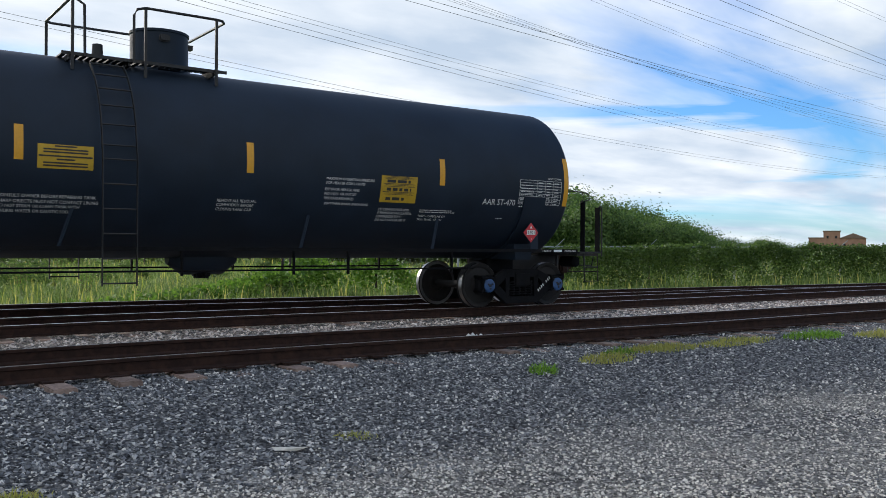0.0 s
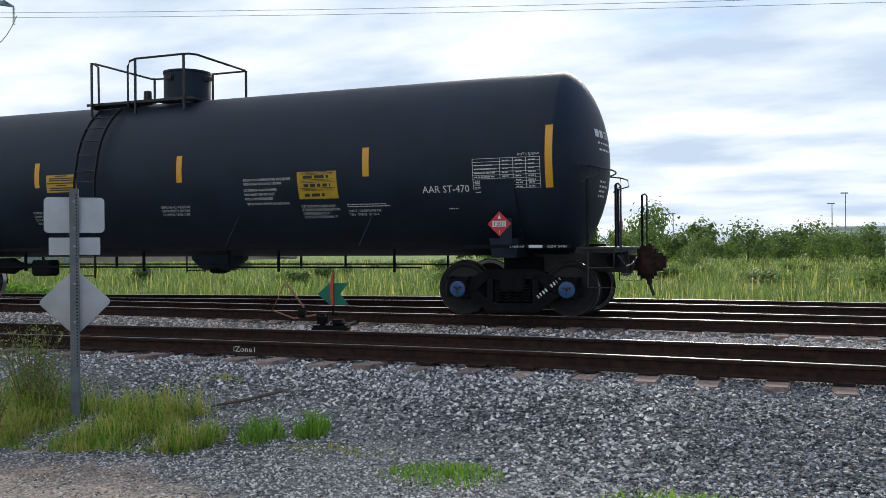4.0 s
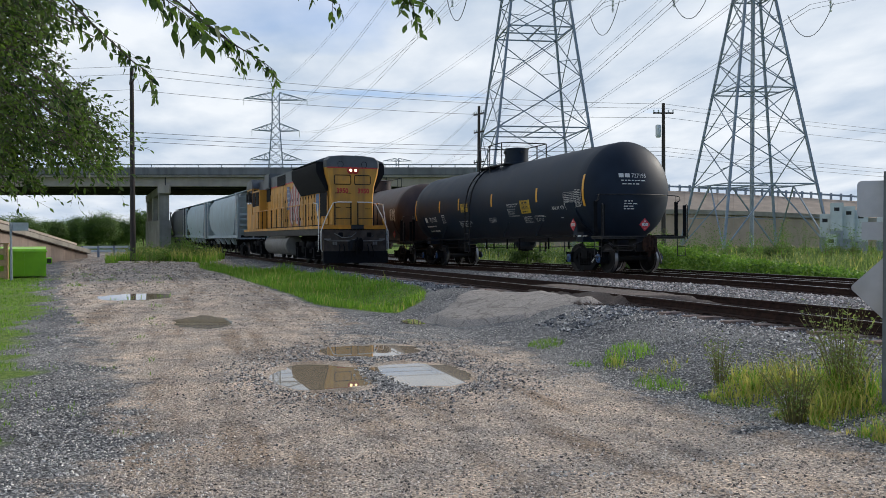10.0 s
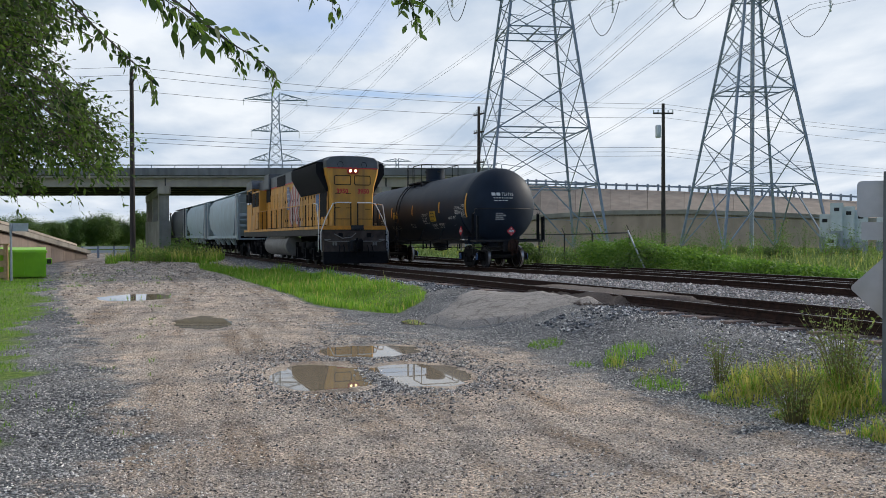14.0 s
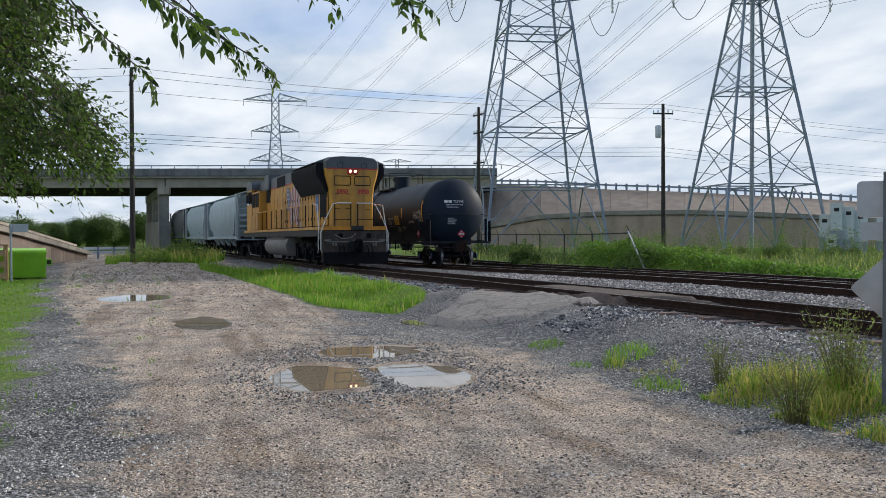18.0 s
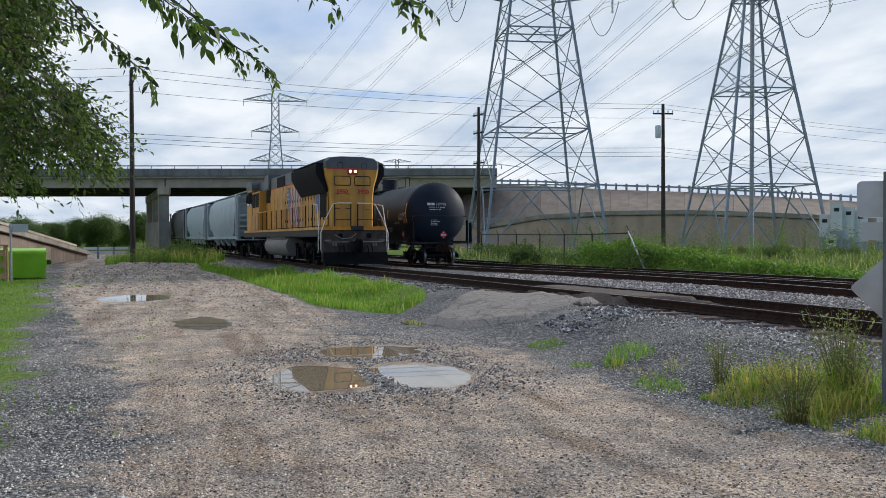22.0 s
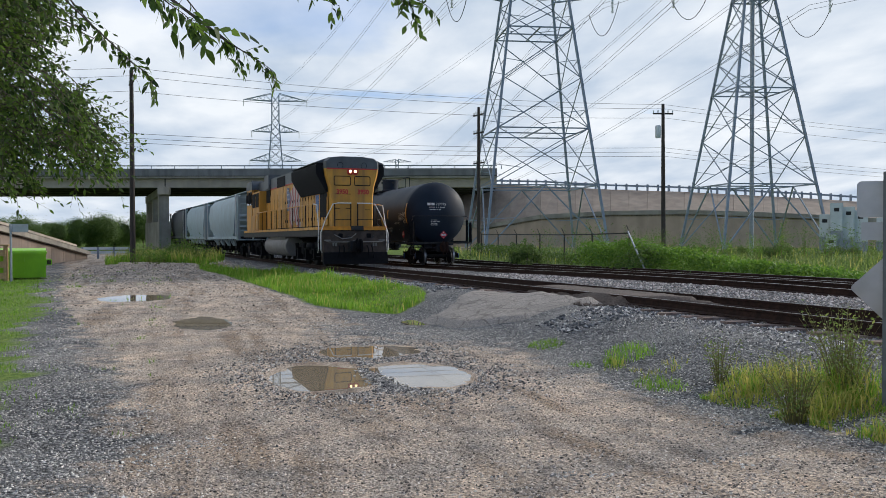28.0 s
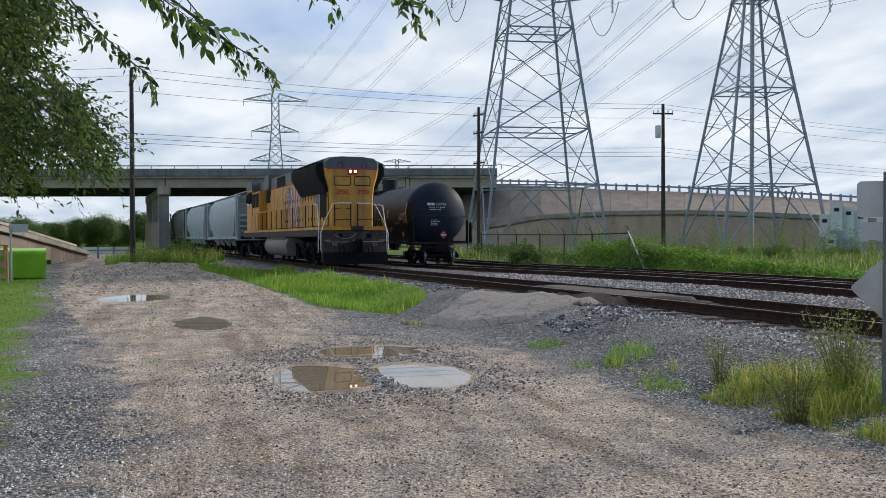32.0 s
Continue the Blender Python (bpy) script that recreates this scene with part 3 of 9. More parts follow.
    L(ramp(sep2.outputs[0], [(0.0, (0.42, 0.40, 0.39)), (0.3, (0.88, 0.87, 0.86)), (0.75, (1.05, 1.04, 1.03)), (1.0, (1.4, 1.36, 1.3))]), q3.inputs[2])
    q = q3
    grit = N("ShaderNodeMapRange")
    grit.inputs["From Min"].default_value, grit.inputs["From Max"].default_value = 0.46, 0.62
    grit.inputs["To Min"].default_value, grit.inputs["To Max"].default_value = 0.04, 0.36
    L(tex(1.3, 8.0), grit.inputs["Value"])
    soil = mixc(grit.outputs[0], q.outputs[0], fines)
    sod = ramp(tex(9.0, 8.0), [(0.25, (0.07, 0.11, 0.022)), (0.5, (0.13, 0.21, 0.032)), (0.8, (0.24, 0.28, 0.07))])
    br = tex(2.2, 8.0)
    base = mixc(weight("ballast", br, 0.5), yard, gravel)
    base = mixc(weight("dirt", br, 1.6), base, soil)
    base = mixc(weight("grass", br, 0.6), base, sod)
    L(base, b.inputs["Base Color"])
    hgt = N("ShaderNodeMath")
    hgt.operation = "MULTIPLY_ADD"
    L(stones.outputs["Distance"], hgt.inputs[0])
    hgt.inputs[1].default_value = -0.9
    L(tex(60.0), hgt.inputs[2])
    bu = N("ShaderNodeBump")
    bu.inputs["Strength"].default_value, bu.inputs["Distance"].default_value = 0.95, 0.036
    L(hgt.outputs[0], bu.inputs["Height"])
    L(bu.outputs[0], b.inputs["Normal"])
    g = soup("ground", np.stack([x, y, z], 1), faces, m, "gravel yard and dirt road running into grass", "ground", "structure", True)
    for name, w in (("grass", grass), ("dirt", dirt), ("ballast", ballast)):
        at = g.data.attributes.new(name, "FLOAT", "POINT")
        at.data.foreach_set("value", w.astype(np.float32))


make_ground()


# ---- tracks ----
def rail_parts(track, curve, off, x0, x1, shine, height, step=1.0):
    """One rail: rusty body and the worn strip on its head."""
    xs = np.arange(x0, x1 + 0.01, step)
    c = np.stack([xs, curve(xs), height(xs)], 1)
    d = np.gradient(c, axis=0)
    nrm = np.stack([-d[:, 1], d[:, 0]], 1) / np.hypot(d[:, 0], d[:, 1])[:, None]
    prof = [(-0.07, -0.172), (0.07, -0.172), (0.07, -0.155), (0.014, -0.135), (0.012, -0.045), (0.036, -0.035), (0.037, -0.008), (0.03, 0.0), (-0.03, 0.0), (-0.037, -0.008), (-0.036, -0.035), (-0.012, -0.045), (-0.014, -0.135), (-0.07, -0.155)]
    for name, pr, mat, lab in (("rail", prof, RAIL_RUST, "rust-brown steel rail"), ("rail_head", [(-shine, -0.001), (shine, -0.001), (shine, 0.003), (-shine, 0.003)], RAIL_TOP, "polished running surface of the rail")):
        mb, k = MB(), len(pr)
        for i in range(len(xs)):
            for u, w in pr:
                mb.v.append((c[i, 0] + nrm[i, 0] * (off + u), c[i, 1] + nrm[i, 1] * (off + u), c[i, 2] + w))
        for i in range(len(xs) - 1):
            mb.f += [(i * k + j, i * k + (j + 1) % k, (i + 1) * k + (j + 1) % k, (i + 1) * k + j) for j in range(k)]
        mb.f += [tuple(range(k))[::-1], tuple((len(xs) - 1) * k + j for j in range(k))]
        part(name, mb, mat, track, lab)


def make_track(name, curve, x0, x1, shine, label):
    t = thing(name, label, "railway track", kind="structure")
    for off in (-0.753, 0.753):
        rail_parts(t, curve, off, x0, x1, shine, rail_z_b if curve is curve_b else rail_z)
    return t


TRACKS = [make_track("track_1", curve_a, -160, 120, 0.012, "rusty railway track with wooden ties"),
          make_track("track_2", curve_b, -160, 120, 0.028, "railway track with polished rails"),
          make_track("track_3", curve_c, -160, 40, 0.026, "railway track joining its neighbour at a switch")]


# ---- lettering ----
def lettering(text, size, align="LEFT", bold=0.0):
    """Vertices (u, v) and faces of a line of text, its baseline on v = 0."""
    cu = bpy.data.curves.new("lettering", "FONT")
    cu.body, cu.size, cu.align_x, cu.resolution_u, cu.offset = text, size, align, 2, bold
    ob = bpy.data.objects.new("lettering", cu)
    scene.collection.objects.link(ob)
    bpy.context.view_layer.update()
    me = ob.to_mesh()
    vs, fs = [(v.co.x, v.co.y) for v in me.vertices], [tuple(p.vertices) for p in me.polygons]
    ob.to_mesh_clear()
    bpy.data.objects.remove(ob)
    bpy.data.curves.remove(cu)
    return vs, fs


TANK_R, TANK_Z, SHOULDER, HEAD = 1.575, 2.58, 7.97, 0.64


def on_side(s, z, lift=0.004):
    """A point on the tank's near side at length s and height z."""
    r = TANK_R + lift
    h = max(-0.999, min(0.999, (z - TANK_Z) / r))
    return (s, -r * math.sqrt(1 - h * h), z)


def on_head(y, z, end=1, lift=0.006):
    """A point on the tank's domed end."""
    q = min(0.999, (y * y + (z - TANK_Z) ** 2) / TANK_R ** 2)
    return (end * (SHOULDER + HEAD * (1 - q) ** 0.7 + lift), y, z)


def side_panel(mb, s0, s1, z0, z1, lift=0.004, n=6):
    vs = [on_side(s, z0 + (z1 - z0) * i / n, lift) for i in range(n + 1) for s in (s0, s1)]
    return mb.add(vs, [(2 * i, 2 * i + 1, 2 * i + 3, 2 * i + 2) for i in range(n)])


def side_text(mb, text, s, z, size, lift=0.006):
    vs, fs = lettering(text, size)
    return mb.add([on_side(s + u, z + v, lift) for u, v in vs], fs)


def head_text(mb, text, y, z, size, end=1, align="LEFT"):
    vs, fs = lettering(text, size, align)
    return mb.add([on_head(y + end * u, z + v, end) for u, v in vs], fs)


def bars(mb, s, z, width, lines, size, gap, seed, lift=0.006):
    """Unreadable lines of stencilled writing."""
    rnd = random.Random(seed)
    for i in range(lines):
        u, end = s, s + width * rnd.uniform(0.7, 1.0)
        while u < end:
            w = size * rnd.uniform(0.8, 2.6)
            side_panel(mb, u, min(u + w, end), z - i * gap, z - i * gap + size * 0.7, lift, 1)
            u += w + size * 0.5


def placard(car, name, put, label):
    """A diamond hazard placard of red with a white number panel; put maps (u, v) in metres to the surface."""
    a = 0.2
    mb = MB().add([put(u, v, 0.012) for u, v in ((0, -a), (a, 0), (0, a), (-a, 0))], [(0, 1, 2, 3)])
    mb.add([put(u, v, 0.002) for u, v in ((0, -a), (a, 0), (0, a), (-a, 0))], [(3, 2, 1, 0)])
    p = part(name, mb, PLACARD_RED, car, label, smooth=False)
    mb = MB().add([put(u, v, 0.016) for u, v in ((-0.115, -0.045), (0.115, -0.045), (0.115, 0.05), (-0.115, 0.05))], [(0, 1, 2, 3)])
    mb.add([put(u, v, 0.016) for u, v in ((-0.03, 0.085), (0.03, 0.085), (0.0, 0.15))], [(0, 1, 2)])
    vs, fs = lettering("3", 0.06, "CENTER")
    mb.add([put(u, v - 0.15, 0.016) for u, v in vs], fs)
    part("number_panel", mb, DECAL_WHITE, p, smooth=False)
    vs, fs = lettering("1301", 0.105, "CENTER")
    part("number", MB().add([put(u, v - 0.034, 0.020) for u, v in vs], fs), DECAL_BLACK, p, smooth=False)


# ---- freight car running gear ----
WHEEL_R, GAUGE_HALF, WHEELBASE = 0.457, 0.753, 1.86


def wheelset_mesh():
    """Two flanged wheels on an axle along y, its middle at the origin."""
    mb = MB()
    prof = [(-0.09, 0.10), (-0.09, 0.16), (-0.045, 0.20), (-0.03, 0.36), (-0.065, 0.40), (-0.07, WHEEL_R - 0.01), (0.055, WHEEL_R), (0.075, WHEEL_R + 0.027), (0.09, WHEEL_R + 0.012), (0.088, 0.40), (0.04, 0.36), (0.045, 0.20), (0.1, 0.16), (0.1, 0.10)]
    for side in (-1, 1):
        m = Matrix.Translation((0, side * GAUGE_HALF, 0)) @ Matrix.Rotation(radians(-90 * side), 4, "Z")
        mb.turned(prof, 36, m)
    mb.turned([(-1.0, 0.075), (1.0, 0.075)], 14, Matrix.Rotation(radians(90), 4, "Z"))
    return mb.mesh("wheelset", WHEEL_STEEL)


def tread_mesh(side):
    mb = MB()
    m = Matrix.Translation((0, side * GAUGE_HALF, 0)) @ Matrix.Rotation(radians(-90 * side), 4, "Z")
    mb.turned([(-0.055, WHEEL_R + 0.0005), (0.05, WHEEL_R + 0.0025)], 36, m, False)
    mb.turned([(0.0895, 0.405), (0.0915, WHEEL_R + 0.008)], 36, m, False)
    return mb.mesh("tread", BRIGHT_STEEL)


SIDE_FRAME = [(-1.16, 0.36), (-1.14, 0.58), (-0.98, 0.66), (-0.72, 0.65), (-0.42, 0.78), (0.42, 0.78), (0.72, 0.65), (0.98, 0.66), (1.14, 0.58), (1.16, 0.36), (0.78, 0.36), (0.66, 0.30), (0.42, 0.10), (-0.42, 0.10), (-0.66, 0.30), (-0.78, 0.36)]
WS_MESH, TREADS = wheelset_mesh(), [tread_mesh(-1), tread_mesh(1)]
SPIN = {}


def truck(car, x, caps=True):
    """A three-piece truck: bolster, two side frames with springs, two wheelsets, bearings."""
    mb = MB().box(-0.22, 0.22, -1.1, 1.1, 0.42, 0.72, None, 0.03).box(-0.35, 0.35, -0.35, 0.35, 0.70, 0.98)
    t = part("truck", mb, GRIMY, car, "black cast-steel truck", pose(x, 0, 0))
    for side in (-1, 1):
        fr = MB().prism([(u, v) for u, v in SIDE_FRAME[:10]] + [(0.78, 0.36), (0.62, 0.45), (0.42, 0.62), (-0.42, 0.62), (-0.62, 0.45), (-0.78, 0.36)], side * 0.94, side * 1.06)
        fr.prism([(-0.78, 0.36), (-0.60, 0.44), (-0.36, 0.22), (0.36, 0.22), (0.60, 0.44), (0.78, 0.36), (0.66, 0.26), (0.42, 0.08), (-0.42, 0.08), (-0.66, 0.26)], side * 0.93, side * 1.07)
        fr.box(-0.3, 0.3, side * 0.9, side * 0.93, 0.2, 0.7).box(-0.44, -0.34, side * 0.93, side * 1.06, 0.15, 0.70).box(0.34, 0.44, side * 0.93, side * 1.06, 0.15, 0.70)
        part("side_frame", fr, GRIMY, t)
        if caps and side < 0:
            st = MB()
            for i in range(9):
                if i != 4:
                    q = Matrix.Translation((0.44 + 0.045 * i, -1.075, 0.34 + 0.036 * i)) @ Matrix.Rotation(radians(-38), 4, "Y")
                    st.add([(-0.014, 0, -0.03), (0.014, 0, -0.03), (0.014, 0, 0.03), (-0.014, 0, 0.03)], [(0, 1, 2, 3)], q)
            part("stencil", st, DECAL_WHITE, t, "small white stencil marks", smooth=False)
        for k in (-0.24, -0.08, 0.08, 0.24):
            sp = MB().tube([(k + 0.065 * math.cos(a), side * 1.0 + 0.065 * math.sin(a), 0.23 + 0.30 * a / 38) for a in np.arange(0, 38, 0.6)], 0.016, 5)
            part("spring", sp, GRIMY, t)
        for e in (-1, 1):
            part("bearing_housing", MB().box(e * WHEELBASE / 2 - 0.15, e * WHEELBASE / 2 + 0.15, side * 0.9, side * 1.1, 0.36, 0.62, None, 0.04), GRIMY, t)
            m = Matrix.Translation((e * WHEELBASE / 2, side * 1.1, WHEEL_R)) @ Matrix.Rotation(radians(90 * side), 4, "Z")
            cap = part("bearing_cap", MB().turned([(0, 0.14), (0.05, 0.135), (0.065, 0.10), (0.07, 0.05), (0.055, 0.0)], 18), BLUE_CAP if caps else GRIMY, t, "blue bearing end cap" if caps else "", m)
            if caps:
                bo = MB()
                for k in range(3):
                    q = 2 * math.pi * k / 3 + 0.5
                    bo.turned([(0.06, 0.02), (0.085, 0.018)], 8, Matrix.Translation((0, 0.058 * math.cos(q), 0.058 * math.sin(q))))
                bo.turned([(0.055, 0.032), (0.075, 0.03)], 10)
                part("cap_screw", bo, BLACK_STEEL, t, "", m)
    for e in (-1, 1):
        ws = part("wheelset", WS_MESH, None, t, "", pose(e * WHEELBASE / 2, 0, WHEEL_R))
        SPIN.setdefault(car.name, []).append((ws, e * WHEELBASE / 2))
        br = MB().box(e * 0.40 - 0.03, e * 0.40 + 0.03, -0.8, 0.8, 0.33, 0.43)
        part("brake_beam", br, GRIMY, t)
        for tread in TREADS:
            part("tread", tread, None, t, "bright worn wheel tread", pose(e * WHEELBASE / 2, 0, WHEEL_R))
    return t


def coupler(car, x, mat):
    """A knuckle coupler pointing outwards at x."""
    e = 1 if x > 0 else -1
    mb = MB().box(min(x - e * 0.75, x - e * 0.1), max(x - e * 0.75, x - e * 0.1), -0.09, 0.09, 0.74, 1.0, None, 0.02)
    mb.box(min(x - e * 0.14, x + e * 0.14), max(x - e * 0.14, x + e * 0.14), -0.2, 0.02, 0.66, 1.12, None, 0.05)
    mb.box(min(x + e * 0.02, x + e * 0.3), max(x + e * 0.02, x + e * 0.3), -0.16, 0.0, 0.74, 1.04, None, 0.05)
    mb.box(min(x - e * 0.2, x + e * 0.12), max(x - e * 0.2, x + e * 0.12), 0.03, 0.19, 0.6, 1.16, None, 0.05)
    mb.box(min(x - e * 0.02, x + e * 0.06), max(x - e * 0.02, x + e * 0.06), -0.1, -0.02, 0.5, 1.2, None, 0.02)
    part("coupler", mb, mat, car, "rust-brown knuckle coupler")
    part("striker", MB().box(min(x - e * 0.42, x - e * 0.3), max(x - e * 0.42, x - e * 0.3), -0.3, 0.3, 0.66, 1.1, None, 0.03), BLACK_STEEL, car)


# ---- tank cars ----
def make_tank_car(name, label, body_mat, black):
    car = thing(name, label, "tank car")
    mb = MB()
    prof = []
    for i in range(13):
        a = math.pi / 2 * i / 12
        prof.append((-SHOULDER - HEAD * math.cos(a) ** 1.4, TANK_R * math.sin(a)))
    prof += [(x, TANK_R) for x in (-7.5, -4, -0.6, -0.45, 0.45, 0.6, 4, 7.5)]
    prof += [(-x, r) for x, r in prof[12::-1]]
    mb.turned(prof, 72, Matrix.Translation((0, 0, TANK_Z)))
    tank = part("tank", mb, body_mat, car)
    part("bottom_sump", MB().turned([(-0.6, 0.12), (-0.35, 0.3), (0.35, 0.3), (0.6, 0.12)], 20, Matrix.Translation((0.75, 0, 1.02))), body_mat, car)
    part("outlet_valve", MB().box(0.62, 0.88, -0.13, 0.13, 0.66, 0.8, None, 0.03).tube([(0.75, -0.3, 0.72), (0.75, 0.3, 0.72)], 0.04), GRIMY, car)
    for e in (-1, 1):
        sill = MB().box(e * 8.55 - 1.45, e * 8.55 + 0.42, -0.28, 0.28, 0.72, 1.06, None, 0.02)
        sill.box(min(e * 8.35, e * 8.95), max(e * 8.35, e * 8.95), -1.5, 1.5, 1.06, 1.11)
        part("end_sill", sill, BLACK_STEEL, car)
        part("platform", MB().box(min(e * 8.38, e * 9.0), max(e * 8.38, e * 9.0), -1.55, 1.55, 1.112, 1.15), BLACK_STEEL, car, "slotted steel end platform")
        part("brake_reservoir", MB().turned([(-0.22, 0.05), (-0.2, 0.12), (0.2, 0.12), (0.22, 0.05)], 12, Matrix.Translation((e * 8.85, -0.75, 0.93)) @ Matrix.Rotation(radians(90), 4, "Z")), GRIMY, car, "grimy air reservoir")
        part("release_rod", MB().tube([(e * 9.05, -1.45, 0.72), (e * 9.05, -0.5, 0.7), (e * 9.12, -0.4, 0.95)], 0.014, 5), BLACK_STEEL, car)
        cradle, ring = MB(), []
        for k in range(13):
            a = radians(192 + 13 * k)
            ring += [(e * 7.1 + dx, r * math.cos(a), r * math.sin(a) + TANK_Z) for dx, r in ((-0.28, TANK_R + 0.012), (0.28, TANK_R + 0.012), (0.28, TANK_R + 0.05), (-0.28, TANK_R + 0.05))]
        cradle.add(ring, [(4 * k + i, 4 * k + (i + 1) % 4, 4 * k + 4 + (i + 1) % 4, 4 * k + 4 + i) for k in range(12) for i in range(4)] + [(0, 1, 2, 3), (51, 50, 49, 48)])
        part("saddle", cradle, body_mat, car)
        part("bolster", MB().prism([(e * 7.1 - 0.2, 0.98), (e * 7.1 + 0.2, 0.98), (e * 7.1 + 0.25, 1.3), (e * 7.1 - 0.25, 1.3)], -1.2, 1.2), body_mat, car)
        for side in (-1, 1):
            hr = MB()
            hr.box(e * 8.98 - 0.014, e * 8.98 + 0.014, side * 1.47 - 0.06, side * 1.47 + 0.06, 1.12, 2.1)
            part("end_post", hr, GRIMY, car)
            part("end_post", MB().box(e * 8.54 - 0.014, e * 8.54 + 0.014, side * 1.47 - 0.06, side * 1.47 + 0.06, 1.12, 2.22), GRIMY, car)
            hoop = [(e * 8.98, side * 1.5, 2.1), (e * 9.02, side * 1.52, 2.12), (e * 9.06, side * 1.52, 2.08), (e * 9.06, side * 1.52, 1.05)]
            part("grab_iron", MB().tube(hoop, 0.016, 6), BLACK_STEEL, car)
            st = [(e * 8.55, side * 1.5, 1.1), (e * 8.55, side * 1.52, 0.52), (e * 8.95, side * 1.52, 0.52), (e * 8.95, side * 1.5, 1.1)]
            part("step", MB().tube(st, 0.017, 6).tube([(e * 8.55, side * 1.51, 0.82), (e * 8.95, side * 1.51, 0.82)], 0.015, 6), BLACK_STEEL, car, "stirrup step")
        rail = [on_head(y, 2.44, e, 0.10) for y in np.linspace(-1.3, 1.3, 15)]
        part("end_handrail", MB().tube(rail, 0.014, 6), BLACK_STEEL, car, "handrail across the tank end")
        for side in (-1, 1):
            p = on_head(side * 1.25, 2.44, e, 0.10)
            part("rail_bracket", MB().tube([p, (e * 8.6, side * 1.4, 2.42), (e * 8.72, side * 1.46, 2.38), (e * 8.74, side * 1.47, 2.26), (e * 8.5, side * 1.47, 2.2)], 0.014, 6).tube([(e * 8.6, side * 1.4, 2.42), (e * 8.58, side * 1.44, 2.26), (e * 8.45, side * 1.47, 2.16)], 0.011, 6), BLACK_STEEL, car)
        lever = [(e * 8.98, -1.35, 1.02), (e * 9.08, -1.2, 0.84), (e * 9.08, -0.5, 0.86), (e * 9.12, -0.2, 0.98)]
        part("uncoupling_lever", MB().tube(lever, 0.014, 6), BLACK_STEEL, car)
        part("air_hose", MB().tube([(e * 9.0, 0.32, 0.82), (e * 9.15, 0.34, 0.72), (e * 9.25, 0.36, 0.5), (e * 9.32, 0.36, 0.3)], 0.028, 7), BLACK_STEEL, car, "black rubber brake hose")
        coupler(car, e * 9.28, RAIL_RUST)
        truck(car, e * 7.2, black)
    for side in (-1, 1):
        part("side_rail", MB().box(-8.3, 8.3, side * 1.55 - 0.012, side * 1.55 + 0.012, 1.135, 1.195), GRIMY, car, "running rail along the tank's foot")
        for z, y in ((0.82, 1.33),):
            part("pipe", MB().tube([(-5.7, side * y, z), (5.7, side * y, z)], 0.016, 7), GRIMY, car, "long brake pipe")
        for s in (-5.2, -3.0, -0.05, 1.87, 2.92, 5.19):
            part("pipe_hanger", MB().box(s - 0.013, s + 0.013, side * 1.32 - 0.03, side * 1.32 + 0.03, 0.74, 1.16), GRIMY, car)
        for s in (-4.6, -1.9, 1.9, 4.6):
            part("strut", MB().bar((s, side * 1.5, 1.18), (s + 0.22, side * 1.36, 1.75), 0.05, 0.02), body_mat, car)
    part("brake_cylinder", MB().turned([(-0.45, 0.0), (-0.45, 0.16), (0.1, 0.18), (0.25, 0.1), (0.6, 0.04)], 14, Matrix.Translation((-4.3, -0.5, 0.82))).box(-3.3, -2.8, -0.9, -0.6, 0.62, 0.95, None, 0.03), GRIMY, car)
    # the manway housing and its railed platform
    top = TANK_Z + TANK_R
    up = Matrix.Translation((0, 0, top - 0.05)) @ Matrix.Rotation(radians(-90), 4, "Y")
    dome = part("manway_housing", MB().turned([(0, 0.5), (0.1, 0.5), (0.11, 0.47), (0.62, 0.47), (0.63, 0.485), (0.67, 0.485), (0.69, 0.4), (0.71, 0.25), (0.71, 0)], 36, up), body_mat, car)
    part("housing_lug", MB().box(-0.16, 0.02, -0.52, -0.46, top + 0.40, top + 0.52, None, 0.02), BLACK_STEEL, dome)
    part("housing_hinge", MB().box(0.44, 0.56, -0.06, 0.06, top + 0.42, top + 0.5), BLACK_STEEL, dome)
    plat = MB()
    for s in np.arange(-1.72, 0.75, 0.1):
        if abs(s) > 0.52:
            plat.box(s, s + 0.07, -0.92, 0.92, top - 0.075, top - 0.05)
        else:
            plat.box(s, s + 0.07, -0.92, -0.6, top - 0.075, top - 0.05).box(s, s + 0.07, 0.6, 0.92, top - 0.075, top - 0.05)
    plat.box(-1.75, 0.82, -0.94, -0.92, top - 0.1, top - 0.05).box(-1.75, 0.82, 0.92, 0.94, top - 0.1, top - 0.05)
    for s in (-1.62, -0.75, 0.6):
        plat.box(s - 0.02, s + 0.02, -0.9, 0.9, top - 0.16, top - 0.075)
    part("top_platform", plat, BLACK_STEEL, car, "grating platform round the manway")
    rt = top + 0.77
    for s, y in ((-1.6, -0.96), (-0.52, -0.96), (0.63, -0.96), (0.8, 0.92), (-0.05, 0.94), (-1.58, 0.94)):
        part("platform_post", MB().box(s - 0.022, s + 0.022, y - 0.014, y + 0.014, top - 0.32, rt), BLACK_STEEL, car)
    part("platform_rail", MB().tube([(-0.7, -0.96, top - 0.1), (-0.7, -0.96, rt - 0.14), (-0.65, -0.96, rt - 0.04), (-0.52, -0.96, rt), (0.63, -0.96, rt), (0.74, -0.93, rt), (0.82, -0.8, rt), (0.82, 0.86, rt), (0.75, 0.93, rt), (-1.5, 0.93, rt), (-1.6, 0.85, rt), (-1.6, -0.88, rt), (-1.56, -0.96, rt - 0.02), (-1.43, -0.96, rt - 0.1), (-1.42, -0.96, top - 0.1)], 0.022, 7), BLACK_STEEL, car, "bent pipe guard rail")
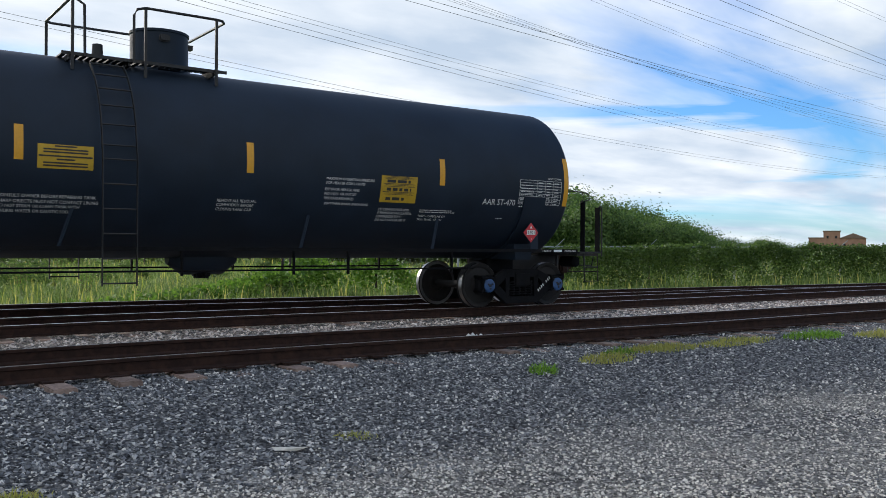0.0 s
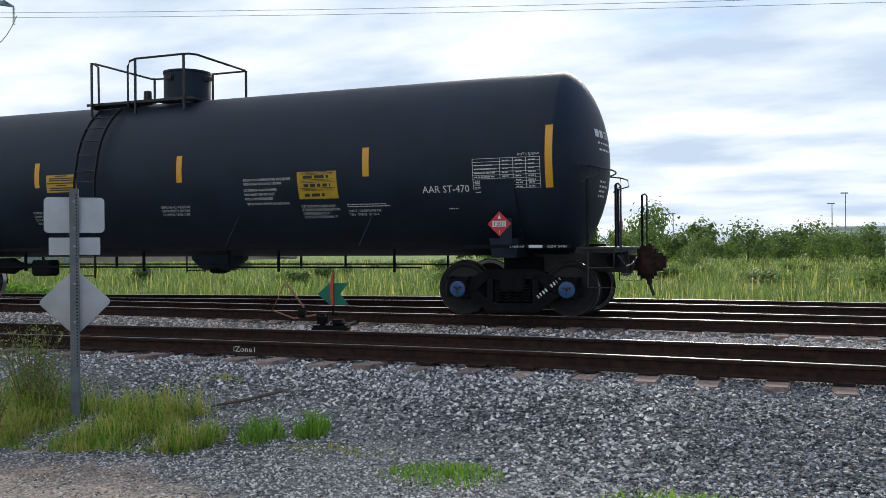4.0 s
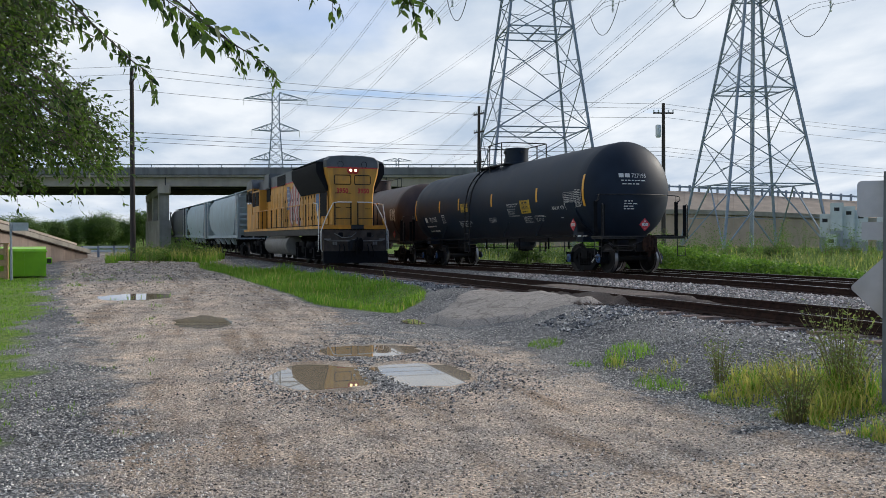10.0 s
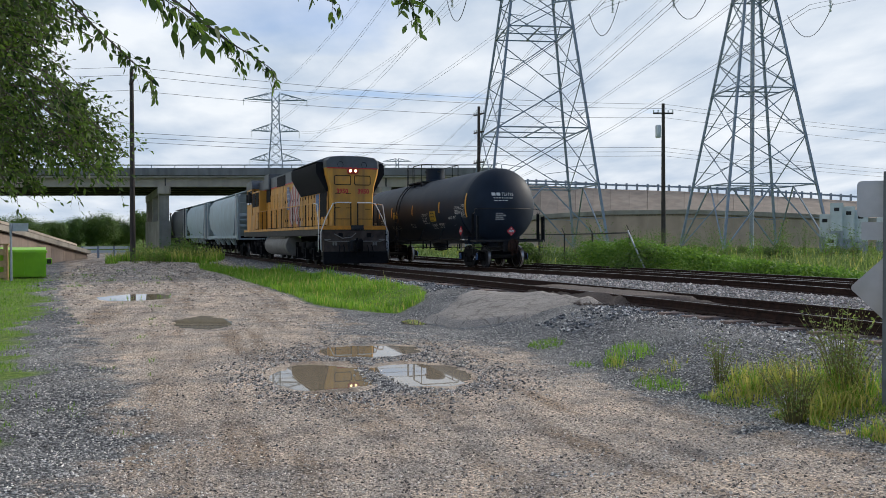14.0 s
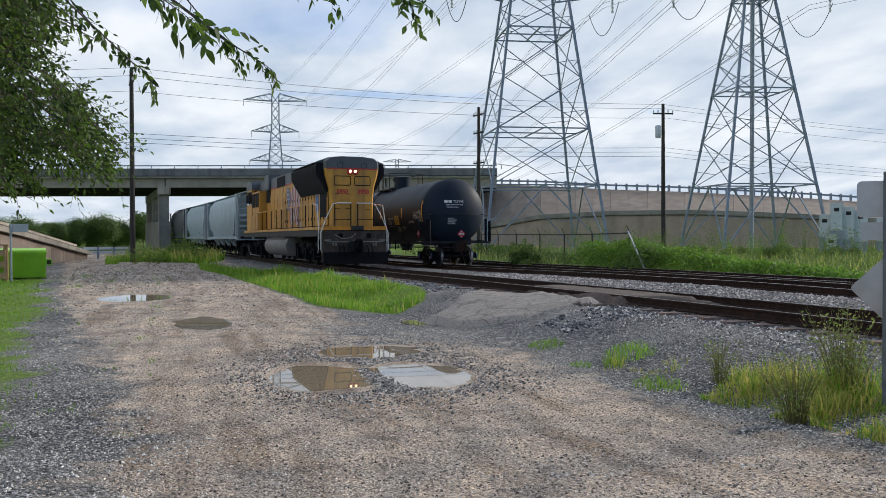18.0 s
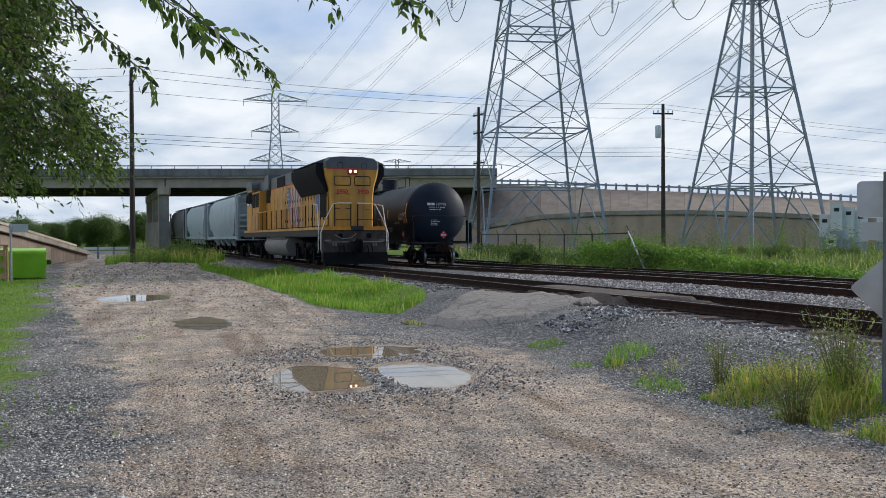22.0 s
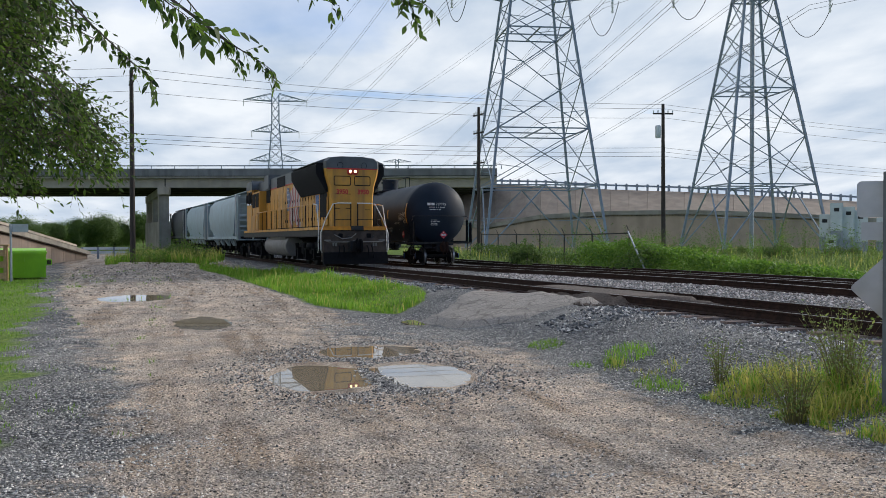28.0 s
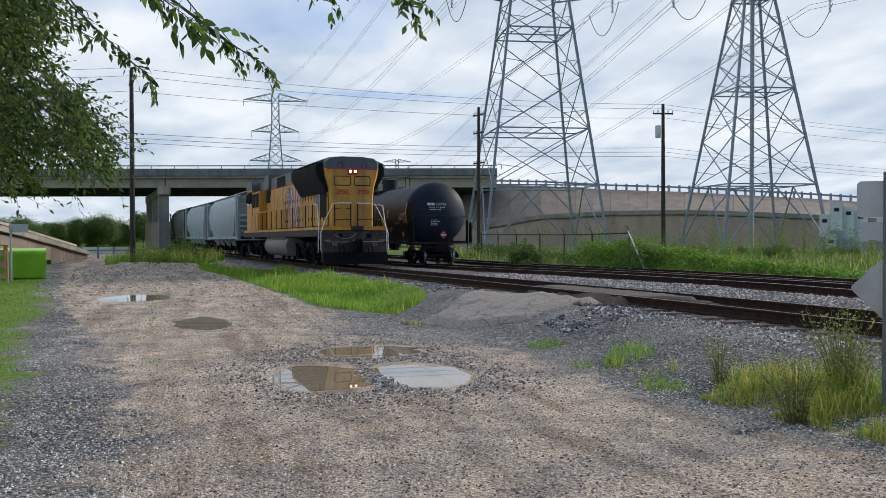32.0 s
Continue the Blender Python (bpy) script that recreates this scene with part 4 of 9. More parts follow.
    part("safety_valve", MB().turned([(0, 0.13), (0.12, 0.13), (0.14, 0.09), (0.34, 0.08), (0.36, 0.0)], 14, Matrix.Translation((-1.0, 0, top - 0.03)) @ Matrix.Rotation(radians(-90), 4, "Y")), BLACK_STEEL, car)
    # the side ladders
    for side in (-1, 1):
        def hug(z, lift):
            x, y, z = on_side(0, z, lift)
            return -side * y if side > 0 else y, z
        lad = part("ladder", MB(), BLACK_STEEL, car, "steel ladder up the tank's side")
        mb = MB()
        for s in (-1.35, -0.86):
            pts = [(s, side * 1.72, 0.62), (s, side * 1.72, 2.5)] + [(s, side * (TANK_R + 0.1) * math.cos(radians(a)), TANK_Z + (TANK_R + 0.1) * math.sin(radians(a))) for a in range(8, 58, 8)]
            for a, b in zip(pts, pts[1:]):
                mb.bar(a, b, 0.055, 0.012, (1, 0, 0))
        lad.data = mb.mesh("ladder", BLACK_STEEL)
        for k in range(12):
            if k < 6:
                y, z = side * 1.72, 0.66 + 0.36 * k
            else:
                a = radians(3 + (k - 6) * 10.5)
                y, z = side * (TANK_R + 0.1) * math.cos(a), TANK_Z + (TANK_R + 0.1) * math.sin(a)
            part("rung", MB().tube([(-1.35, y, z), (-0.86, y, z)], 0.014, 6), BLACK_STEEL, lad)
    return car, tank


def dress_black_tank(car, tank):
    """Stripes, decals, stencils and placards of the black car."""
    for s, z0, z1 in ((7.95, 2.09, 3.08), (4.78, 2.37, 2.86), (0.97, 2.39, 2.88), (-2.43, 2.39, 2.88), (-4.7, 2.39, 2.88), (-7.95, 2.09, 3.08)):
        part("reflective_stripe", side_panel(MB(), s - 0.06, s + 0.06, z0, z1), AMBER, tank, "amber reflective strip", smooth=False)
    d = part("notice_decal", side_panel(MB(), 3.45, 4.22, 2.02, 2.49), DECAL_YELLOW, tank, "yellow decal with telephone lines", smooth=False)
    mb = MB()
    for z, w, h in ((2.475, 0.4, 0.010), (2.455, 0.66, 0.008), (2.435, 0.62, 0.008), (2.345, 0.68, 0.010), (2.325, 0.6, 0.008), (2.30, 0.66, 0.008), (2.20, 0.68, 0.010), (2.18, 0.55, 0.008), (2.16, 0.62, 0.008)):
        side_panel(mb, 3.835 - w / 2, 3.835 + w / 2, z, z + h, 0.008, 1)
    for z in (2.37, 2.225, 2.06):
        bars(mb, 3.57, z, 0.56, 1, 0.075, 0.1, int(z * 100), 0.008)
    part("print", mb, DECAL_BLACK, d, smooth=False)
    d = part("caution_decal", side_panel(MB(), -2.19, -1.44, 2.29, 2.63), DECAL_YELLOW, tank, "yellow two-part caution decal", smooth=False)
    mb = MB()
    for z, w in ((2.595, 0.3), (2.55, 0.6), (2.51, 0.6), (2.455, 0.72), (2.41, 0.25), (2.36, 0.6), (2.32, 0.6)):
        side_panel(mb, -1.815 - w / 2, -1.815 + w / 2, z, z + 0.022, 0.008, 1)
    part("print", mb, DECAL_BLACK, d, smooth=False)
    mb = MB()
    side_text(mb, "AAR ST-470", 5.79, 2.06, 0.162)
    part("stencil", mb, DECAL_WHITE, tank, "white stencilled lettering", smooth=False)
    for txt, s, z, size, gap in ((("MAXIMUM OPERATING PRESSURE", "FOR HEATER COILS 150 PSI"), 2.35, 2.36, 0.064, 0.072), (("EXTERIOR HEATER PIPES", "NO INLET OR OUTLET", "PIPE CAPS REQUIRED"), 2.34, 2.18, 0.062, 0.076), (("VENT TANK WHEN UNLOADING",), 2.36, 1.94, 0.058, 0.075),
                                 (("0.5\" CERAMIC FIBER AND", "4\" FIBERGLASS INSULATION", "COMPRESSED TO 4\"", "DO NOT EXCEED 300 °F"), 3.46, 1.875, 0.06, 0.062), (("PAINT - CARBOLINE 834", "TRN - TMMG   07-2014"), 4.36, 1.78, 0.057, 0.064),
                                 (("REMOVE ALL RESIDUAL", "COMMODITY BEFORE", "CLOSING TANK CAR"), 0.46, 1.92, 0.064, 0.068), (("CONSULT OWNER BEFORE REPAIRING TANK", "SHARP OBJECTS MUST NOT CONTACT LINING"), -2.68, 1.88, 0.064, 0.075), (("DO NOT STEAM OR CLEAN TANK WITH", "BOILING WATER OR CAUSTIC SODA"), -2.68, 1.74, 0.06, 0.07)):
        mb = MB()
        for i, line in enumerate(txt):
            side_text(mb, line, s, z - i * gap, size)
        part("stencil", mb, DECAL_WHITE, tank, "white stencilled lettering", smooth=False)
    mb = MB()
    bars(mb, 4.36, 1.90, 0.95, 2, 0.02, 0.035, 3)
    bars(mb, 6.22, 1.79, 0.2, 1, 0.022, 0.05, 4)
    part("stencil", mb, DECAL_WHITE, tank, "small white stencilled lines", smooth=False)
    mb = MB()
    side_text(mb, "727195", -6.15, 1.98, 0.3)
    side_panel(mb, -7.05, -6.85, 1.98, 2.2, 0.006, 2)
    side_panel(mb, -6.75, -6.45, 1.98, 2.2, 0.006, 2)
    bars(mb, -7.0, 1.76, 1.6, 1, 0.08, 0.1, 5)
    bars(mb, -6.7, 1.55, 1.3, 1, 0.08, 0.1, 6)
    part("car_number", mb, DECAL_WHITE, tank, "white reporting number", smooth=False)
    mb = MB()
    for a in ((-4.55, -4.22, 1.9, 1.92), (-4.55, -4.22, 2.23, 2.25), (-4.55, -4.53, 1.9, 2.25), (-4.24, -4.22, 1.9, 2.25)):
        side_panel(mb, *a, 0.006, 2)
    side_text(mb, "C", -4.45, 1.95, 0.15)
    bars(mb, -4.47, 2.13, 0.18, 1, 0.05, 0.1, 7)
    part("class_mark", mb, DECAL_WHITE, tank, "boxed letter stencil", smooth=False)
    # the inspection table
    mb = MB()
    s0, s1, z0, z1 = 6.69, 7.81, 2.10, 2.58
    for i in range(10):
        z = z0 + (z1 - z0) * i / 9
        side_panel(mb, s0, s1, z - 0.003, z + 0.003, 0.006, 1)
    for s in (s0, s0 + 0.46, s0 + 0.68, s0 + 0.89, s1):
        side_panel(mb, s - 0.004, s + 0.004, z0, z1, 0.006, 6)
    bars(mb, s0 + 0.03, z1 - 0.115, 0.42, 5, 0.024, 0.0622, 8)
    bars(mb, s0 + 0.03, z0 + 0.075, 0.4, 2, 0.024, 0.0622, 18)
    for k, s in enumerate((s0 + 0.5, s0 + 0.72, s0 + 0.93)):
        bars(mb, s, z1 - 0.05, 0.13, 6, 0.024, 0.0622, 9 + k)
        bars(mb, s, z0 + 0.075, 0.13, 2, 0.024, 0.0622, 19 + k)
    side_text(mb, "DOT117J100W", 7.44, 2.61, 0.056)
    bars(mb, 6.72, 2.04, 0.8, 1, 0.022, 0.06, 13)
    bars(mb, 7.0, 2.0, 0.5, 1, 0.022, 0.06, 14)
    part("inspection_table", mb, DECAL_WHITE, tank, "white-lined inspection table", smooth=False)
    # brake notes on the foot rail
    for txt, s in (("2 INCH HF", 7.3), ("COMP SHOES", 7.92)):
        vs, fs = lettering(txt, 0.052)
        part("stencil", MB().add([(s + u, -1.568, 1.142 + v) for u, v in vs], fs), DECAL_WHITE, car, "small white lettering", smooth=False)
    part("brake_plate", MB().box(7.62, 7.84, -1.572, -1.563, 1.14, 1.185), CABINET_GREY, car)
    placard(car, "placard", lambda u, v, lift: (7.1 + u, -1.43 - lift, 1.53 + v), "red diamond hazard placard 1301")
    part("placard_holder", MB().box(7.1, 7.3, -1.425, -1.40, 1.15, 1.62), TANK_BLACK, car)
    placard(car, "placard", lambda u, v, lift: (8.80 + lift, 0.12 + u, 1.50 + v), "red diamond hazard placard 1301")
    mb = MB()
    head_text(mb, "727195", -0.2, 2.97, 0.18)
    for a, b in ((-0.62, -0.46), (-0.42, -0.26)):
        mb.add([on_head(y, z) for y, z in ((a, 2.97), (b, 2.97), (b, 3.095), (a, 3.095))], [(0, 1, 2, 3)])
    rnd = random.Random(4)
    for z, y0, y1 in ((2.86, -0.55, 0.2), (2.75, -0.52, 0.05), (2.22, -0.45, -0.12), (2.14, -0.45, 0.0), (2.06, -0.45, -0.2), (1.98, -0.45, -0.1)):
        u = y0
        while u < y1:
            w = rnd.uniform(0.05, 0.16)
            mb.add([on_head(y, q) for y, q in ((u, z), (u + w, z), (u + w, z + 0.032), (u, z + 0.032))], [(0, 1, 2, 3)])
            u += w + 0.04
    part("end_stencil", mb, DECAL_WHITE, tank, "white number and capacity lines on the end", smooth=False)


def fine_print(*owners):
    """Painted lettering too small to pick apart stays joined."""
    for owner in owners:
        for ch in owner.children:
            if ch.name.split(".")[0] in ("stencil", "end_stencil", "car_number", "inspection_table", "class_mark"):
                tagged(ch, kind="stuff")
            for c2 in ch.children:
                if c2.name.split(".")[0] == "print":
                    tagged(c2, kind="stuff")


black_car, black_tank = make_tank_car("tank_car", "black tank car with yellow decals and red placards on the rails", TANK_BLACK, True)
dress_black_tank(black_car, black_tank)
fine_print(black_car, black_tank)
brown_car, brown_tank = make_tank_car("tank_car", "brown weathered tank car coupled ahead of a black one", TANK_BROWN, False)


def dress_brown_tank(car, tank):
    part("notice_decal", side_panel(MB(), 5.2, 5.75, 2.0, 2.4), DECAL_YELLOW, tank, "yellow decal", smooth=False)
    mb = MB()
    for i in range(8):
        z = 2.2 + 0.09 * i
        side_panel(mb, 6.75, 7.7, z - 0.006, z + 0.006, 0.006, 1)
    for k, s in enumerate((6.78, 7.15, 7.45)):
        bars(mb, s, 2.76, 0.25, 7, 0.06, 0.09, 30 + k)
    part("inspection_table", mb, DECAL_WHITE, tank, "white-lined inspection table", smooth=False)
    mb = MB()
    bars(mb, 2.5, 1.9, 1.7, 2, 0.1, 0.2, 40)
    part("stencil", mb, DECAL_WHITE, tank, "faded white stencil lines", smooth=False)
    placard(car, "placard", lambda u, v, lift: (7.16 + u, -1.43 - lift, 1.52 + v), "red diamond hazard placard 1301")


dress_brown_tank(brown_car, brown_tank)


# ---- standing train on the first track ----
def on_track(curve, x, half):
    a, b = x + half, x - half
    p = Vector((a, float(curve(np.float64(a))), float(rail_z(np.float64(a))) + 0.003))
    q = Vector((b, float(curve(np.float64(b))), float(rail_z(np.float64(b))) + 0.003))
    u = (p - q).normalized()
    v = Vector((-u.y, u.x, 0)).normalized()
    w = u.cross(v)
    c = (p + q) / 2
    return Matrix(((u.x, v.x, w.x, c.x), (u.y, v.y, w.y, c.y), (u.z, v.z, w.z, c.z), (0, 0, 0, 1)))


def engine_truck(eng, x):
    """A three-axle truck with its frame outside the wheels."""
    t = part("truck", MB().box(-2.2, 2.2, -0.5, 0.5, 0.5, 1.0, None, 0.05), GRIMY, eng, "grimy three-axle truck", pose(x, 0, 0))
    for side in (-1, 1):
        fr = MB().prism([(-2.35, 0.55), (-2.3, 0.85), (-1.7, 1.0), (1.7, 1.0), (2.3, 0.85), (2.35, 0.55), (1.9, 0.6), (1.3, 0.5), (-1.3, 0.5), (-1.9, 0.6)], side * 1.05, side * 1.2)
        part("side_frame", fr, GRIMY, t)
        for e in (-1.75, 0, 1.75):
            part("journal_box", MB().box(e - 0.24, e + 0.24, side * 1.08, side * 1.32, 0.3, 0.75, None, 0.05), GRIMY, t)
            part("coil_spring", MB().tube([(e - 0.45, side * 1.25, 0.55), (e - 0.45, side * 1.25, 1.0)], 0.09, 8), GRIMY, t)
        part("brake_cylinder", MB().turned([(-0.25, 0.1), (-0.2, 0.16), (0.3, 0.16), (0.45, 0.05)], 12, Matrix.Translation((0.85, side * 1.3, 0.85))), GRIMY, t)
        part("sand_pipe", MB().tube([(2.2, side * 1.2, 1.2), (2.45, side * 1.1, 0.6), (2.5, side * 0.85, 0.2)], 0.03, 6), GRIMY, t)
    for e in (-1.75, 0, 1.75):
        part("wheelset", ENGINE_WS, None, t, "", pose(e, 0, 0.52))
    return t


def engine_wheels():
    mb = MB()
    for side in (-1, 1):
        m = Matrix.Translation((0, side * GAUGE_HALF, 0)) @ Matrix.Rotation(radians(-90 * side), 4, "Z")
        mb.turned([(-0.09, 0.12), (-0.06, 0.42), (-0.07, 0.51), (0.055, 0.52), (0.075, 0.55), (0.09, 0.53), (0.05, 0.42), (0.1, 0.12)], 32, m)
    mb.turned([(-1.0, 0.1), (1.0, 0.1)], 12, Matrix.Rotation(radians(90), 4, "Z"))
    return mb.mesh("wheelset", WHEEL_STEEL)


ENGINE_WS = engine_wheels()
HEADLIGHT = glow("lit_headlight", (1.0, 0.66, 0.34), 3.0)


def frame_loop(x, y0, y1, z0, z1, r=0.06, t=0.018):
    """An upright rounded rectangle of thin bar, facing x."""
    pts = []
    for cy, cz, a0 in ((y1 - r, z1 - r, 0), (y0 + r, z1 - r, 90), (y0 + r, z0 + r, 180), (y1 - r, z0 + r, 270)):
        for k in range(4):
            a = radians(a0 + 30 * k)
            pts.append((x, cy + r * math.cos(a), cz + r * math.sin(a)))
    return MB().tube(pts, t, 5, closed=True)


BANNER_RED = surface("faded_banner_red", (0.33, 0.07, 0.06), 0.55, 0, (6, 0.25), (5, (0.4, 0.3, 0.28), 0.4), None)


BANNER_WHITE = surface("faded_banner_white", (0.42, 0.38, 0.36), 0.55, 0, (6, 0.25), (5, (0.3, 0.14, 0.1), 0.5), None)


def make_engine():
    """A six-axle road engine seen from its radiator end; x runs towards that end."""
    e = thing("locomotive", "yellow and grey diesel locomotive with lit headlights, standing", "locomotive", on_track(curve_a, -49.6, 6.9))
    R = 10.6
    e.scale = (1, 1, 1.08)
    part("underframe", MB().box(-11.0, R + 0.2, -1.5, 1.5, 1.28, 1.66, None, 0.02), BLACK_STEEL, e)
    for side in (-1, 1):
        part("walkway_edge", MB().box(-10.6, R + 0.3, side * 1.53 - 0.025, side * 1.53 + 0.025, 1.56, 1.68), LOCO_YELLOW, e, "yellow painted frame edge")
    # end face, bevelled at its outer corner, flared under the radiators
    lower = [(-0.99, 1.66), (0.99, 1.66), (1.0, 2.9), (1.06, 3.35), (1.22, 3.85), (1.26, 4.12), (-1.26, 4.12), (-1.22, 3.85), (-1.06, 3.35), (-1.0, 2.9)]
    hood = MB()
    k = len(lower)
    inner = [(y * 0.93, z) for y, z in lower]
    vs = [(R - 0.65, y, z) for y, z in lower] + [(R - 0.1, y, z) for y, z in lower] + [(R, y, z) for y, z in inner]
    hood.add(vs, [tuple(range(2 * k, 3 * k))] + [(r * k + i, r * k + (i + 1) % k, (r + 1) * k + (i + 1) % k, (r + 1) * k + i) for r in (0, 1) for i in range(k)])
    part("hood_end", hood, LOCO_YELLOW, e, "yellow end of the long hood")
    cap = MB()
    top = [(-1.29, 4.12), (1.29, 4.12), (1.28, 4.42), (1.08, 4.58), (0.5, 4.64), (-0.5, 4.64), (-1.08, 4.58), (-1.28, 4.42)]
    k = len(top)
    vs = [(-4.6 + R, y, z) for y, z in top] + [(R - 0.14, y, z) for y, z in top] + [(R - 0.01, y * 0.93, 4.12 + (z - 4.12) * 0.96) for y, z in top]
    cap.add(vs, [tuple(range(k))[::-1], tuple(range(2 * k, 3 * k))] + [(r * k + i, r * k + (i + 1) % k, (r + 1) * k + (i + 1) % k, (r + 1) * k + i) for r in (0, 1) for i in range(k)])
    part("roof_cap", cap, LOCO_GREY, e, "dark grey radiator roof")
    part("red_stripe", MB().box(R - 0.012, R + 0.014, -1.18, 1.18, 4.085, 4.135), LOCO_RED, e, "red dividing stripe")
    for side in (-1, 1):
        rad = MB().add([(x, side * y, z) for x in (R - 5.6, R - 0.3) for y, z in ((1.05, 3.15), (1.06, 4.36), (1.52, 4.36), (1.60, 4.26), (1.60, 3.9), (1.12, 3.12))],
                       [(0, 1, 2, 3, 4, 5), (11, 10, 9, 8, 7, 6)] + [(i, i + 6, (i + 1) % 6 + 6, (i + 1) % 6) for i in range(6)])
        part("radiator", rad, LOCO_DARK, e, "dark flared radiator grille")
        part("radiator_roof", MB().add([(x, side * y, z) for x in (R - 5.65, R - 0.32) for y, z in ((1.0, 4.37), (1.0, 4.58), (1.2, 4.52), (1.62, 4.37))], [(0, 1, 2, 3), (7, 6, 5, 4), (0, 4, 5, 1), (1, 5, 6, 2), (2, 6, 7, 3), (3, 7, 4, 0)]), LOCO_GREY, e)
        for i in range(14):
            x = R - 5.4 + 0.34 * i
            part("grille_bar", MB().bar((x, side * 1.15, 3.32), (x, side * 1.575, 3.95), 0.03, 0.02), LOCO_DARK, e)
    # hood sides in sections, with doors
    sections = [(R - 5.6, R - 0.65, 3.35, LOCO_YELLOW), (R - 10.4, R - 5.6, 3.95, LOCO_YELLOW), (-7.6, R - 10.4, 3.95, LOCO_YELLOW)]
    for x0, x1, zt, mat in sections:
        part("hood_side", MB().box(x0, x1, -1.04, 1.04, 1.66, zt, None, 0.03), mat, e, "yellow hood with access doors")
    part("hood_roof", MB().prism([(-7.5, 3.95), (R - 5.6, 3.95), (R - 5.6, 4.5), (-7.5, 4.5)], -1.06, 1.06), LOCO_GREY, e, "grey hood roof")
    part("vent_panel", MB().box(R - 1.75, R - 0.5, -1.075, -1.03, 2.1, 3.35), LOCO_DARK, e, "dark louvred panel")
    part("dark_grille", MB().box(-4.8, -3.6, -1.09, -1.05, 3.2, 4.4), LOCO_DARK, e, "dark intake grille")
    part("dark_grille", MB().box(-1.4, 0.8, -1.09, -1.05, 3.9, 4.42), LOCO_DARK, e, "dark intake grille")
    for i in range(16):
        x = R - 10.2 + 0.62 * i
        d = part("hood_door", MB().box(x, x + 0.56, -1.065, -1.04, 1.75, 3.25, None, 0.008), LOCO_YELLOW, e)
        for z in (2.0, 2.95):
            part("latch", MB().box(x + 0.44, x + 0.52, -1.085, -1.065, z, z + 0.14), LOCO_DARK, d)
    for x in np.arange(-7.0, R - 10.3, 0.8):
        part("hood_door", MB().box(x, x + 0.72, -1.065, -1.04, 1.75, 3.55, None, 0.008), LOCO_YELLOW, e)
    for x in np.arange(-7.2, R - 0.8, 1.24):
        part("door_gap", MB().box(x - 0.018, x + 0.018, -1.072, -1.062, 1.72, 3.3), LOCO_DARK, e)
    # shadow line where the hood meets the walkway, drawn as a dark strip
    part("sill_shadow_strip", MB().box(-7.4, R - 0.7, -1.1, -1.045, 1.66, 1.74), LOCO_DARK, e, "dark strip painted in as shade along the hood's foot")
    part("red_line", MB().box(-7.5, R - 5.6, -1.072, -1.045, 3.90, 3.95), LOCO_RED, e, "red dividing line")
    part("exhaust", MB().box(-0.6, 0.6, -0.35, 0.35, 4.5, 4.72, None, 0.04), LOCO_DARK, e)
    for x in (R - 1.8, R - 3.6):
        part("roof_fan", MB().turned([(0, 0.62), (0.1, 0.62), (0.12, 0.5), (0.12, 0)], 24, Matrix.Translation((x, 0, 4.62)) @ Matrix.Rotation(radians(-90), 4, "Y")), LOCO_GREY, e, "round cooling fan")
    # waving striped banner painted on the side
    BLUE = surface("banner_blue", (0.07, 0.10, 0.20), 0.5, 0, (6, 0.3), (9, (0.4, 0.4, 0.42), 0.5), None)
    wave = lambda z, c: c + 0.16 * math.sin(z * 4.2 + 0.6) + 0.10 * math.sin(z * 9.0 + c * 2)
    for i in range(8):
        mb = MB()
        z0 = 3.8 - 0.25 * abs(i - 3) * 0.4
        for j in range(12):
            za, zb = z0 - 1.75 * j / 12, z0 - 1.75 * (j + 1) / 12
            c = 2.05 + 0.31 * i
            mb.add([(wave(za, c), -1.078, za), (wave(za, c + 0.31), -1.078, za), (wave(zb, c + 0.31), -1.078, zb), (wave(zb, c), -1.078, zb)], [(0, 1, 2, 3)])
        part("banner_stripe", mb, BANNER_RED if i % 2 == 0 else BANNER_WHITE, e, "painted banner stripe", smooth=False)
    mb = MB()
    for j in range(10):
        za, zb = 3.75 - 0.115 * j, 3.75 - 0.115 * (j + 1)
        mb.add([(1.35 + 0.1 * math.sin(za * 5), -1.078, za), (wave(za, 2.05), -1.078, za), (wave(zb, 2.05), -1.078, zb), (1.35 + 0.1 * math.sin(zb * 5), -1.078, zb)], [(0, 1, 2, 3)])
    part("banner_field", mb, BLUE, e, "painted blue banner field", smooth=False)
    mb = MB()
    for i in range(12):
        u, z = 1.5 + 0.19 * (i % 3), 3.62 - 0.22 * (i // 3)
        mb.add([(u + 0.06 * math.sin(a) * (1 if k % 2 else 0.4), -1.082, z + 0.06 * math.cos(a) * (1 if k % 2 else 0.4)) for k, a in enumerate(np.linspace(0, 5.65, 10))], [tuple(range(10))])
    part("banner_star", mb, HANDRAIL_WHITE, e, smooth=False)
    part("emblem", MB().prism([(R - 2.55, 3.1), (R - 1.95, 3.1), (R - 1.95, 2.5), (R - 2.25, 2.2), (R - 2.55, 2.5)], -1.085, -1.07), surface("emblem_blue", (0.05, 0.12, 0.3), 0.5), e, "blue painted shield emblem")
    # cab
    cab = part("cab", MB().box(-9.6, -7.5, -1.5, 1.5, 1.66, 4.45, None, 0.08), LOCO_YELLOW, e, "yellow cab with side windows")
    part("cab_roof", MB().prism([(-9.75, 4.1), (-9.5, 4.55), (-7.6, 4.62), (-7.4, 4.3), (-7.4, 4.1)], -1.52, 1.52), LOCO_GREY, cab, "grey cab roof")
    for x0, x1 in ((-9.3, -8.5), (-8.35, -7.65)):
        w = part("window", MB().box(x0, x1, -1.53, -1.49, 3.2, 4.0, None, 0.02), WINDOW_DARK, cab, "dark cab window")
